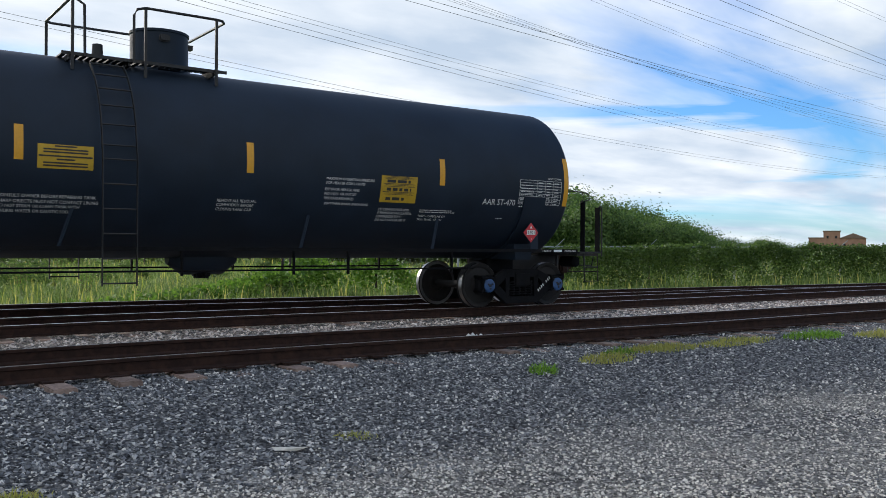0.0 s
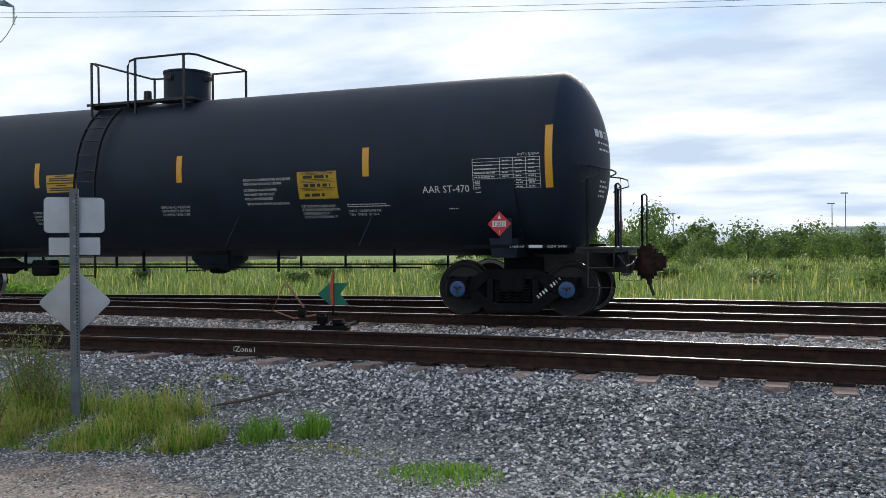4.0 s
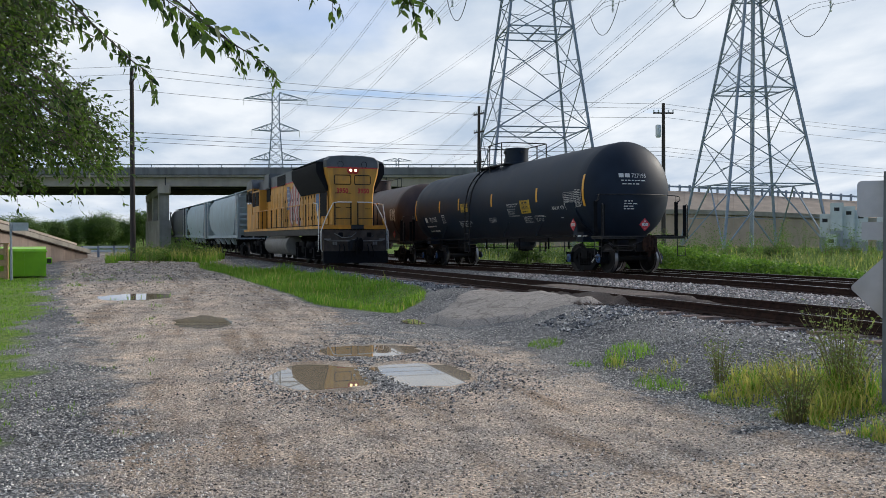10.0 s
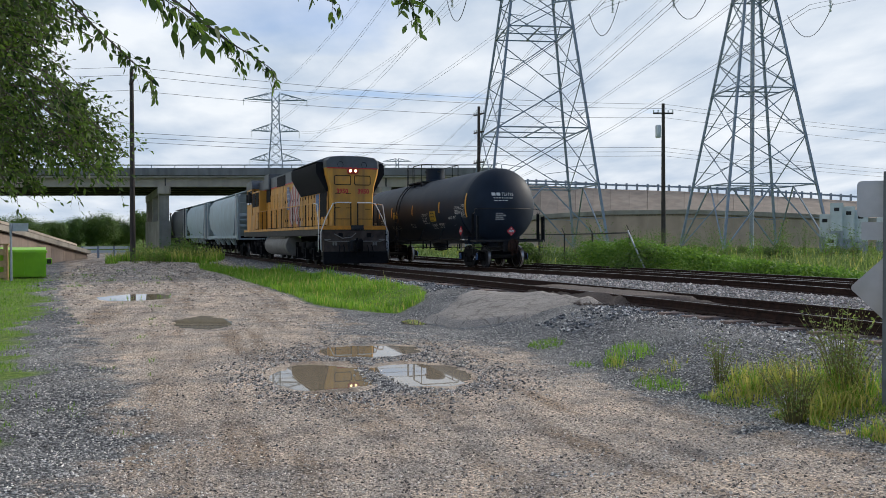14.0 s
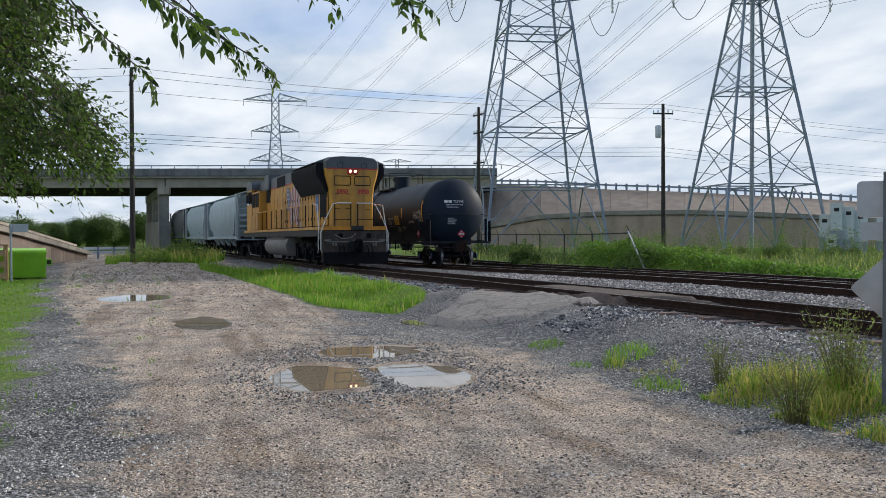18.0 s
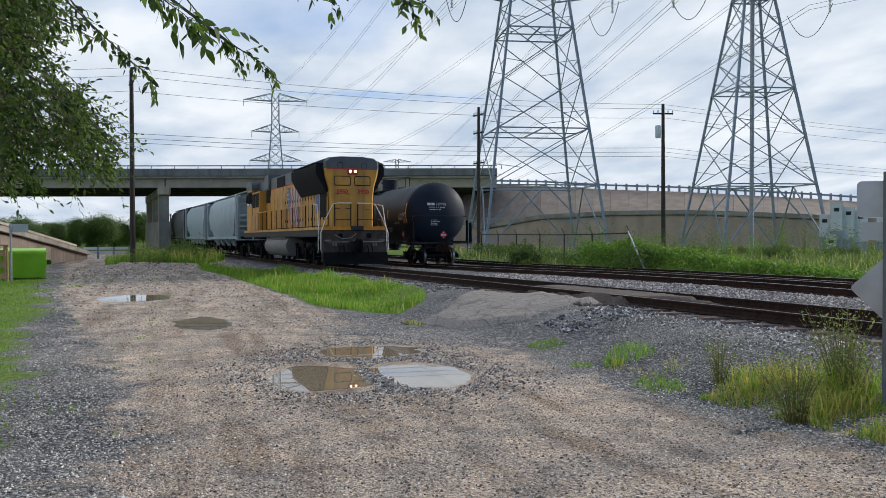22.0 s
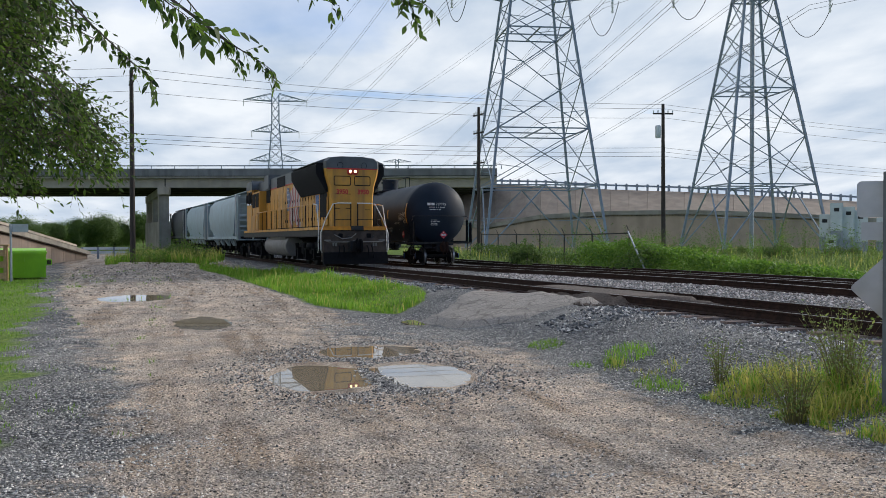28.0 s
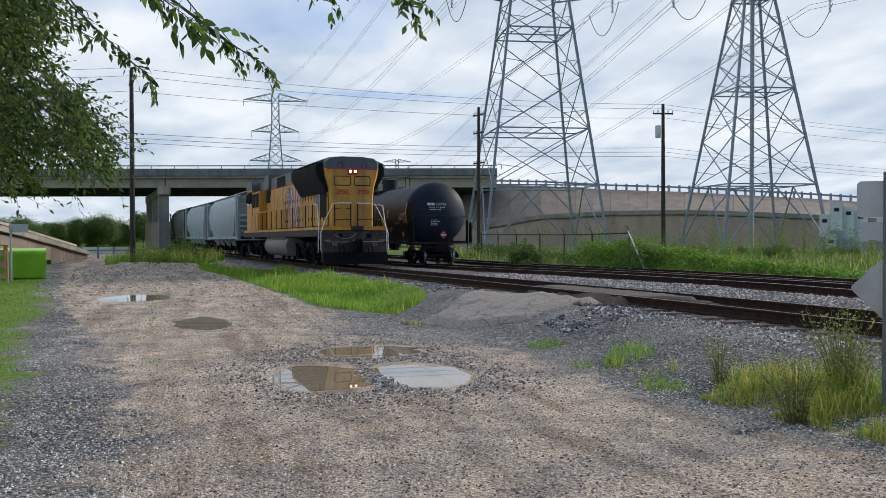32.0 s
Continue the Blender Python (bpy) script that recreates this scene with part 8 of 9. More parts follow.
def make_switch_stand():
    """Low switch stand with a green and red target, lever and rods."""
    x, y = -7.45, 12.55
    z = ground_at(x, y)
    s = thing("switch_stand", "railway switch stand with green and red target", "switch stand", pose(x, y, z, 0, 0, 20))
    part("base", MB().box(-0.32, 0.3, -0.16, 0.16, 0.0, 0.1, None, 0.03).box(-0.24, -0.06, -0.12, 0.12, 0.08, 0.3, None, 0.05).box(-0.02, 0.24, -0.14, 0.14, 0.08, 0.2, None, 0.05), GRIMY, s, "grimy cast base")
    part("spindle", MB().tube([(0.02, 0, 0.25), (0.02, 0, 1.0)], 0.022, 8), GRIMY, s)
    part("green_target", MB().prism([(-0.24, 0.62), (-0.04, 0.80), (0.28, 0.80), (0.14, 0.62), (0.28, 0.44), (-0.04, 0.44)], -0.004, 0.004), SWITCH_GREEN, s, "green arrow-shaped target")
    part("red_target", MB().prism([(0.0, 0.42), (-0.03, 0.62), (0.0, 0.98), (0.035, 1.0), (0.03, 0.7), (0.03, 0.42)], -0.03, -0.022), SWITCH_RED, s, "narrow red target seen edge on")
    part("lever", MB().tube([(-0.25, -0.1, 0.28), (-0.62, -0.1, 0.22), (-0.98, -0.1, 0.36), (-0.78, -0.1, 0.78), (-0.72, -0.1, 0.78), (-0.45, -0.1, 0.4)], 0.018, 6), surface("rusty_lever", (0.24, 0.12, 0.07), 0.7), s, "rusty bent hand lever")
    part("lever_weight", MB().turned([(-0.06, 0.0), (-0.06, 0.07), (0.06, 0.07), (0.06, 0)], 10, Matrix.Translation((-0.48, -0.1, 0.3))), GRIMY, s)
    part("white_tag", MB().box(-0.5, -0.42, -0.22, -0.205, 0.02, 0.12), DECAL_WHITE, s)
    part("connecting_rod", MB().tube([(0.1, 0.1, 0.06), (0.25, 1.2, 0.06)], 0.03, 6), GRIMY, s)
    for u in (-0.35, 0.25):
        part("head_tie", MB().box(u - 0.1, u + 0.1, -0.45, 1.6, -0.12, 0.012), TIE_WOOD, s)


make_switch_stand()


def slab_z(x, y):
    top = float(rail_z(np.float64(x))) - 0.01 - 0.085 * max(0.0, -x - 18.8)
    edge = float(curve_a(np.float64(x))) - 0.95
    return max(ground_at(x, y) + 0.02, top - 0.2 * max(0.0, edge - y))


def hump(poly, height, seed, step=0.14, mat=SLAB):
    """A worn sheet over the ground that fades into it at its ragged edge."""
    px, py = np.array([p[0] for p in poly]), np.array([p[1] for p in poly])
    xs, ys = np.arange(px.min() - 0.5, px.max() + 0.5, step), np.arange(py.min() - 0.5, py.max() + 0.5, step)
    gx, gy = np.meshgrid(xs, ys, indexing="ij")
    x, y = gx.ravel(), gy.ravel()
    inside = np.full(len(x), 9.0)
    for i in range(len(poly)):
        (ax, ay), (bx, by) = poly[i], poly[(i + 1) % len(poly)]
        L = math.hypot(bx - ax, by - ay)
        inside = np.minimum(inside, ((bx - ax) * (y - ay) - (by - ay) * (x - ax)) / L)
    inside = inside + 0.12 * lattice(x + seed, y, 1.1) + 0.1 * lattice(x, y + seed, 3.7)
    z = ground_z(x, y)
    want = np.array([height(a, b) for a, b in zip(x, y)]) + 0.02 * lattice(x, y, 2.3) + 0.008 * lattice(x, y, 9.0)
    w = np.clip(inside / 0.25 + 0.4, 0, 1)
    z = z - 0.05 + (np.maximum(want, z + 0.025) - z + 0.05) * w
    nx, ny = len(xs), len(ys)
    i, j = np.meshgrid(np.arange(nx - 1), np.arange(ny - 1), indexing="ij")
    a = (i * ny + j).ravel()
    f = np.stack([a, a + ny, a + ny + 1, a + 1], 1)
    f = f[(w[f] > 0.01).any(1)]
    me = bpy.data.meshes.new("approach")
    me.from_pydata(np.stack([x, y, z], 1).tolist(), [], f.tolist())
    me.polygons.foreach_set("use_smooth", [True] * len(me.polygons))
    me.materials.append(mat)
    return me


cr = thing("crossing", "worn asphalt track crossing", "crossing", kind="structure")
part("approach", hump([(-19.3, 5.3), (-17.3, 5.4), (-16.2, 6.6), (-16.4, 8.3), (-22.6, 7.9)], slab_z, 1), None, cr, "cracked asphalt approach")
part("panel", hump([(-20.3, 8.22), (-16.1, 8.5), (-15.2, 9.2), (-14.8, 9.95), (-20.6, 9.5)], lambda x, y: float(rail_z(np.float64(x))) + 0.005, 2, 0.1, BROKEN), None, cr, "broken asphalt between the rails")


# puddles
WATER = bpy.data.materials.new("muddy_water")
WATER.use_nodes = True
wb = WATER.node_tree.nodes["Principled BSDF"]
wb.inputs["Base Color"].default_value, wb.inputs["Roughness"].default_value, wb.inputs["IOR"].default_value = (0.27, 0.215, 0.15, 1), 0.015, 1.6
for i, (px, py, a, b) in enumerate(PUDDLES):
    rn = random.Random(i)
    level = ground_at(px, py) - 0.034 + 0.0008 * i
    ph = [rn.uniform(0, 6.28) for _ in range(4)]
    pts = []
    for k in range(48):
        t = 2 * math.pi * k / 48
        r = 1.45 + 0.10 * math.sin(2 * t + ph[0]) + 0.09 * math.sin(3 * t + ph[1]) + 0.08 * math.sin(5 * t + ph[2]) + 0.07 * math.sin(9 * t + ph[3]) + 0.05 * math.sin(17 * t + ph[1])
        pts.append((px + a * r * math.cos(t), py + b * r * math.sin(t), level))
    mb = MB()
    mb.v = pts + [(px, py, level)]
    mb.f = [(k, (k + 1) % 48, 48) for k in range(48)]
    tagged(new("puddle", mb.mesh("puddle", WATER)), "shallow muddy puddle in the dirt road", "puddle", "puddles", "structure")


def make_bin():
    """Lime green front-loading rubbish container."""
    b = thing("dumpster", "lime green steel dumpster with a closed lid", "dumpster", pose(-42.1, -7.42, ground_at(-42.1, -7.42), 0, 0, 8))
    b.scale = (1.2, 1.2, 1.2)
    part("body", MB().prism([(-0.85, 0.08), (0.85, 0.08), (1.0, 1.0), (-1.0, 1.05)], -1.3, 1.3), GREEN_BIN, b)
    part("rim", MB().box(-1.02, 1.04, -1.34, 1.34, 0.94, 1.0, None, 0.01), GREEN_BIN, b)
    part("lid", MB().prism([(-1.05, 1.03), (-1.0, 1.12), (1.0, 1.06), (1.02, 1.0)], -1.3, 1.3), GREEN_BIN, b, "lime green lid")
    for side in (-1, 1):
        part("lift_pocket", MB().box(-0.3, 0.35, side * 1.3, side * 1.5, 0.5, 0.72, None, 0.02), GREEN_BIN, b)
        part("pocket_hole", MB().box(0.352, 0.36, side * 1.33, side * 1.47, 0.53, 0.69), BLACK_STEEL, b)
    for y in np.arange(-1.1, 1.2, 0.55):
        part("rib", MB().bar((0.87, y, 0.1), (1.01, y, 0.94), 0.08, 0.05), GREEN_BIN, b)


make_bin()
g = thing("board_fence", "pale lumber board fence", "fence", pose(*unit(100.05, 36.5), ground_at(*unit(100.05, 36.5)), 0, 0, 83))
g.scale = (1.2, 1.2, 1.2)
for u in (0.0, -1.6, -3.2):
    part("post", MB().box(u - 0.07, u + 0.07, -0.05, 0.05, -0.2, 1.24, None, 0.01), BARE_WOOD, g)
for z in (0.08, 0.48, 0.88):
    part("board", MB().box(-4.2, 0.02, -0.08, -0.052, z, z + 0.22, None, 0.006), BARE_WOOD, g)
part("cap_board", MB().box(-4.2, 0.12, -0.1, 0.07, 1.24, 1.29), BARE_WOOD, g)
sg = thing("road_sign", "small grey sign back on a steel post", "road sign", pose(*unit(99.78, 35.9), ground_at(*unit(99.78, 35.9)), 0, 0, 85))
sg.scale = (1.2, 1.2, 1.2)
part("post", MB().tube([(0, 0, -0.3), (0, 0, 1.95)], 0.04, 8), GALV, sg)
part("plate", MB().box(-0.06, 0.55, 0.045, 0.05, 1.72, 2.0, None, 0.002), SIGN_BACK, sg)
sg = thing("road_sign", "pale sign plates at the edge of the verge", "road sign", pose(*unit(101.0, 20.7), ground_at(*unit(101.0, 20.7)), 0, 0, 87))
sg.scale = (1.2, 1.2, 1.2)
part("post", MB().tube([(-0.15, 0, -0.3), (-0.15, 0, 2.3)], 0.04, 8), GALV, sg)
part("plate", MB().box(-0.5, 0.18, 0.045, 0.05, 1.75, 2.35, None, 0.002), SIGN_BACK, sg)
part("lower_plate", MB().box(-0.5, 0.18, 0.045, 0.05, 1.35, 1.73, None, 0.002), surface("pale_plate", (0.5, 0.58, 0.68), 0.5), sg)

# equipment cabinets by the second pylon
for yaw, d, w, h, zb in ((49.75, 73, 0.8, 3.3, 1.4), (49.1, 72, 1.0, 4.2, 1.9), (48.45, 72, 0.95, 3.9, 1.2), (47.8, 72, 1.1, 3.6, 1.0), (46.6, 72, 1.0, 3.0, 1.0), (49.4, 71, 0.8, 1.6, 0.4)):
    x, y = unit(yaw, d)
    c = thing("equipment_cabinet", "pale grey equipment cabinet by the pylon", "cabinet", pose(x, y, ground_at(x, y), 0, 0, yaw), "equipment cabinets")
    part("plinth", MB().box(-w / 2, w / 2, -0.5, 0.5, -0.2, zb), GALV, c)
    part("housing", MB().box(-w / 2, w / 2, -0.5, 0.5, zb, h, None, 0.04), CABINET_GREY, c)
    part("door", MB().box(-w / 2 + 0.08, w / 2 - 0.08, -0.53, -0.5, zb + 0.1, h - 0.15, None, 0.01), CABINET_GREY, c)
    part("vent", MB().box(-0.2, 0.2, -0.545, -0.53, h - 0.7, h - 0.4), BLACK_STEEL, c)

# far things beyond the field
sg = thing("notice_sign", "weathered sign on a post by the fence", "sign", pose(13.86, 27.0, ground_at(13.86, 27.0), 0, 0, -27))
part("post", MB().tube([(0, 0, -0.3), (0, 0, 2.0)], 0.045, 8), POLE_WOOD, sg)
part("plate", MB().box(-0.2, 0.2, -0.07, -0.05, 1.38, 1.98, None, 0.004), surface("rust_spotted_plate", (0.36, 0.31, 0.26), 0.7, 0, (6, 0.3)), sg)
for yaw, d, h in ((-11.8, 180, 8.7), (-9.15, 200, 7.8), (-1.4, 190, 11.6), (-0.66, 190, 9.6), (8.6, 185, 8.0), (9.9, 185, 9.5)):
    x, y = -d * math.sin(radians(yaw)), d * math.cos(radians(yaw))
    p = thing("street_lamp", "tall far street lamp on a grey pole", "street lamp", pose(x, y, 0), "far street lamps")
    part("pole", MB().tube([(0, 0, -0.3), (0, 0, h)], [0.13, 0.08], 7), GALV_DARK, p)
    part("lamp_head", MB().box(-0.9, 0.5, -0.2, 0.2, h - 0.1, h + 0.12), GALV_DARK, p)
m = thing("radio_mast", "thin far lattice radio mast", "mast", pose(19.1, 239, 0))
for a in (0, 120, 240):
    part("leg", MB().bar((1.0 * math.cos(radians(a)), 1.0 * math.sin(radians(a)), 0), (0.5 * math.cos(radians(a)), 0.5 * math.sin(radians(a)), 24), 0.12), GALV, m)
for i in range(16):
    for a in (0, 120, 240):
        r0, r1 = 1.0 - 0.5 * i / 16, 1.0 - 0.5 * (i + 1) / 16
        part("brace", MB().bar((r0 * math.cos(radians(a)), r0 * math.sin(radians(a)), 1.5 * i), (r1 * math.cos(radians(a + 120)), r1 * math.sin(radians(a + 120)), 1.5 * (i + 1)), 0.08), GALV, m)


def far_house(yaw, d, w, h, blocks, label, wall, roof):
    x, y = -d * math.sin(radians(yaw)), d * math.cos(radians(yaw))
    b = thing("building", label, "building", pose(x, y, -0.5, 0, 0, yaw))
    for x0, x1, z1, flat in blocks:
        part("wall", MB().box(x0, x1, -6, 6, 0, z1), wall, b)
        if flat:
            part("roof", MB().box(x0 - 0.3, x1 + 0.3, -6.3, 6.3, z1, z1 + 0.5), roof, b)
        else:
            part("roof", MB().prism([(x0 - 0.6, z1), (x1 + 0.6, z1), ((x0 + x1) / 2, z1 + (x1 - x0) * 0.22)], -6.5, 6.5), roof, b)
        n = max(1, int((x1 - x0) / 4))
        for i in range(n):
            for zz in np.arange(2.5, z1 - 1.8, 4.0):
                u = x0 + (x1 - x0) * (i + 0.5) / n
                part("window", MB().box(u - 0.5, u + 0.5, -6.04, -5.98, zz, zz + 1.3), WINDOW_DARK, b)


far_house(-61.05, 500, 0, 0, ((-3, 5, 10.0, True), (5, 17, 6.5, False), (-10, -3, 6.5, True)), "far red-brown hospital-like building with a tower block", FADED_RED, surface("far_roof_brown", (0.2, 0.13, 0.1), 0.9))
far_house(-2.0, 230, 0, 0, ((-7, 10, 5.6, True),), "far low white shed beyond the field", surface("shed_white", (0.6, 0.62, 0.63), 0.7), surface("shed_roof", (0.5, 0.52, 0.54), 0.7))
far_house(-14.9, 260, 0, 0, ((-4, 4, 5.0, False),), "far low house with a pitched roof", surface("house_wall", (0.5, 0.45, 0.4), 0.8), surface("house_roof", (0.3, 0.24, 0.2), 0.8))
# a distant wooded rise
hill = MB()
for i in range(25):
    u = i / 24
    yaw = -50 - 14 * u
    d = 260
    hh = 0.4 + 2.2 * math.sin(math.pi * min(1, u * 1.25)) ** 1.3 * (1 if u < 0.8 else 0.4) + 0.25 * math.sin(i * 2.1)
    for k in range(3):
        q = d + 30 * k
        hill.v.append((-q * math.sin(radians(yaw)), q * math.cos(radians(yaw)), (-1, hh, -1)[k]))
for i in range(24):
    hill.f += [(3 * i + k, 3 * i + 3 + k, 3 * i + 4 + k, 3 * i + 1 + k) for k in range(2)]
tagged(new("hill", hill.mesh("hill", surface("far_scrub", (0.13, 0.17, 0.06), 0.95, 0, (0.35, 0.5), (0.1, (0.2, 0.17, 0.1), 0.6), (0.4, 0.8)))), "low scrub-covered rise far off", "hill", kind="structure")

# litter on the gravel
tagged(new("paper_scrap", MB().add([(3.05, 6.2, 0.03), (3.3, 6.08, 0.05), (3.33, 6.16, 0.03), (3.06, 6.27, 0.045), (3.2, 6.13, 0.02)], [(0, 1, 2, 3), (0, 4, 1)]).mesh("paper_scrap", surface("dirty_paper", (0.55, 0.52, 0.46), 0.8))), "pale flat scrap lying on the gravel", "litter")
rub = MB()
bx, by = 7.45, float(curve_a(np.float64(7.45))) - 0.62
bz = float(rail_z(np.float64(7.45))) - 0.06
for i in range(5):
    rub.add([(bx + 0.075 * i + dx, by + dy, bz + dz) for dx, dy, dz in ((0, 0, 0), (0.13, 0.02, 0), (0.10, 0.12, 0.02), (0.0, 0.1, 0), (0.05, 0.05, 0.075 + 0.02 * (i % 2) - 0.012 * i))], [(0, 1, 4), (1, 2, 4), (2, 3, 4), (3, 0, 4), (0, 3, 2, 1)])
rub.add([(bx + dx, by + dy, bz + dz) for dx, dy, dz in ((0, 0, -0.12), (0.4, 0, -0.12), (0.4, 0.12, -0.12), (0, 0.12, -0.12), (0, 0, 0.01), (0.4, 0, 0.01), (0.4, 0.12, 0.01), (0, 0.12, 0.01))], [(0, 1, 5, 4), (1, 2, 6, 5), (2, 3, 7, 6), (3, 0, 4, 7)])
tagged(new("plastic_bag", rub.mesh("plastic_bag", surface("white_plastic", (0.75, 0.75, 0.72), 0.45))), "crumpled white plastic bag by the rail", "litter")
st = thing("stick", "weathered stick lying on the ballast", "stick")
part("shaft", MB().tube([(x, y, ground_at(x, y) + h) for x, y, h in ((-5.6, 7.08, 0.03), (-5.3, 7.22, 0.045), (-5.0, 7.45, 0.06))], [0.012, 0.019, 0.016], 6), surface("brown_stick", (0.1, 0.07, 0.055), 0.9), st)
vs, fs = lettering("|Zone1", 0.12)
tagged(new("chalk_mark", MB().add([(-6.9 + u, float(curve_a(np.float64(-6.9 + u))) - 0.753 - 0.018, float(rail_z(np.float64(-6.9))) - 0.135 + v * 0.8) for u, v in vs], fs).mesh("chalk_mark", surface("chalk", (0.7, 0.68, 0.62), 0.95))), "white chalk writing on the rail web", "marking")

# ---- ties, tie plates ----
TIE = MB().box(-0.115, 0.115, -1.3, 1.3, -0.17, 0.0, None, 0.012).mesh("tie", TIE_WOOD)
PLATE = MB().box(-0.1, 0.1, -0.17, 0.17, -0.004, 0.018).mesh("tie_plate", RAIL_RUST)
rt = random.Random(2)
for track, curve, x0, x1, plates in ((TRACKS[0], curve_a, -36, 32, True), (TRACKS[1], curve_b, -34, 34, False), (TRACKS[2], curve_c, -30, 20, False)):
    x = x0
    while x < x1:
        yc, z = float(curve(np.float64(x))), float((rail_z_b if curve is curve_b else rail_z)(np.float64(x)))
        sl = math.degrees(math.atan2(float(curve(np.float64(x + 0.5))) - float(curve(np.float64(x - 0.5))), 1.0))
        if not (plates and -20.4 < x < -15.0):
            part("tie", TIE, None, track, "", pose(x, yc + rt.uniform(-0.07, 0.05), z - 0.178 + (rt.uniform(-0.012, 0.006) if x < 3.5 else rt.uniform(-0.045, -0.012)), rt.uniform(-1, 1), 0, sl + rt.uniform(-2.5, 2.5)))
            if plates:
                part("tie_plate", PLATE, None, track, "", pose(x, yc - 0.753, z - 0.176, 0, 0, sl))
        x += 0.62 + rt.uniform(-0.06, 0.06)


# ---- loose stones ----
def stones(name, x, y, size, mat, label, rng, sink=0.25, level=None):
    n = len(x)
    base = np.array([(1, 0, 0), (0, 1, 0), (-1, 0, 0), (0, -1, 0), (0, 0, 0.75), (0, 0, -0.6)], float)
    v = base[None] * rng.uniform(0.55, 1.3, (n, 6, 1)) + rng.normal(size=(n, 6, 3)) * 0.18
    a = rng.uniform(0, 6.28, n)
    c, s = np.cos(a), np.sin(a)
    t = rng.uniform(-0.6, 0.6, n)
    vx, vy, vz = v[..., 0] * c[:, None] - v[..., 1] * s[:, None], v[..., 0] * s[:, None] + v[..., 1] * c[:, None], v[..., 2]
    vx, vz = vx * np.cos(t)[:, None] - vz * np.sin(t)[:, None], vx * np.sin(t)[:, None] + vz * np.cos(t)[:, None]
    p = np.stack([vx, vy, vz], -1) * np.asarray(size)[:, None, None]
    z = ground_z(x, y) + relief(x, y)
    if level is not None:
        z = np.maximum(z, level)
    p += np.stack([x, y, z + np.asarray(size) * sink], 1)[:, None]
    f = np.array([(0, 1, 4), (1, 2, 4), (2, 3, 4), (3, 0, 4), (1, 0, 5), (2, 1, 5), (3, 2, 5), (0, 3, 5)])
    faces = (np.arange(n)[:, None, None] * 6 + f[None]).reshape(-1, 3)
    return soup(name, p.reshape(-1, 3), faces, mat, label, "gravel")


def stone_mat(name, stops):
    m = bpy.data.materials.new(name)
    m.use_nodes = True
    nt = m.node_tree
    b = nt.nodes["Principled BSDF"]
    geo, rp = nt.nodes.new("ShaderNodeNewGeometry"), nt.nodes.new("ShaderNodeValToRGB")
    e = rp.color_ramp.elements
    while len(e) < len(stops):
        e.new(0.5)
    for k, (p, c) in enumerate(stops):
        e[k].position, e[k].color = p, (*c, 1)
    nt.links.new(geo.outputs["Random Per Island"], rp.inputs[0])
    nt.links.new(rp.outputs[0], b.inputs["Base Color"])
    b.inputs["Roughness"].default_value = 0.85
    return m


MIXED = stone_mat("mixed_pale_ballast", [(0.0, (0.05, 0.05, 0.055)), (0.3, (0.27, 0.26, 0.26)), (0.6, (0.50, 0.46, 0.43)), (0.85, (0.74, 0.68, 0.62)), (1.0, (0.9, 0.86, 0.8))])
BALLAST = stone_mat("blue_grey_ballast", [(0.0, (0.024, 0.027, 0.033)), (0.5, (0.145, 0.15, 0.162)), (0.84, (0.33, 0.33, 0.332)), (0.95, (0.62, 0.60, 0.57)), (1.0, (0.8, 0.77, 0.72))])
PINKISH = stone_mat("dusty_ballast", [(0.0, (0.12, 0.10, 0.09)), (0.4, (0.40, 0.345, 0.32)), (0.85, (0.62, 0.55, 0.51)), (1.0, (0.8, 0.74, 0.7))])
TAN = stone_mat("tan_road_pebbles", [(0.0, (0.07, 0.06, 0.052)), (0.4, (0.33, 0.28, 0.235)), (0.8, (0.60, 0.51, 0.43)), (1.0, (0.8, 0.73, 0.64))])
FINE = stone_mat("grey_road_gravel", [(0.0, (0.04, 0.04, 0.04)), (0.3, (0.29, 0.28, 0.262)), (0.62, (0.58, 0.545, 0.50)), (0.9, (0.74, 0.70, 0.64)), (1.0, (0.86, 0.83, 0.77))])
rg = np.random.default_rng(9)
yaw = rg.uniform(-66, 101, 230000)
d = 5.0 + 16 * rg.random(230000) ** 1.35
x, y = -d * np.sin(np.radians(yaw)), d * np.cos(np.radians(yaw))
ya = curve_a(x)
shoulder = bank(y, ya - ballast_reach(x) + 0.8 * lattice(x, y, 0.5), ya - ballast_reach(x) + 1.6)
k = (y < ya - 0.6) & (rg.random(len(x)) < shoulder) & (in_grass_strip(x, y) < 0.4)
k &= ~((x < -15.9) & (x > -23.0) & (y > -0.75 * (x + 19.3) + 5.1) & (y > 1.0 * (x + 17.3) + 5.2))
xx, yy = x[k], y[k]
pale = rg.random(len(xx)) < bank(-xx + 1.6 * lattice(xx, yy, 0.6), 0.5, 5.0) * 0.95
stones("ballast", xx[~pale], yy[~pale], rg.uniform(0.009, 0.024, (~pale).sum()), BALLAST, "loose blue-grey ballast stones", rg)
stones("ballast", xx[pale], yy[pale], rg.uniform(0.011, 0.030, pale.sum()), MIXED, "loose mixed grey and pale ballast stones", rg)
k2 = ~k & (y < ya - 1.5) & (in_grass_strip(x, y) < 0.3) & (verge_weight(x, y) < 0.3) & (rg.random(len(x)) < np.where(road_weight(x, y) + 0.5 * lattice(x, y, 0.7) > 0.55, 0.6, 0.85))
for px, py, a, b in PUDDLES:
    k2 &= np.hypot((x - px) / (a * 1.2), (y - py) / (b * 1.2)) > 1
k2 &= ~((x < -15.9) & (x > -23.0) & (y > -0.75 * (x + 19.3) + 5.1) & (y > 1.0 * (x + 17.3) + 5.2))
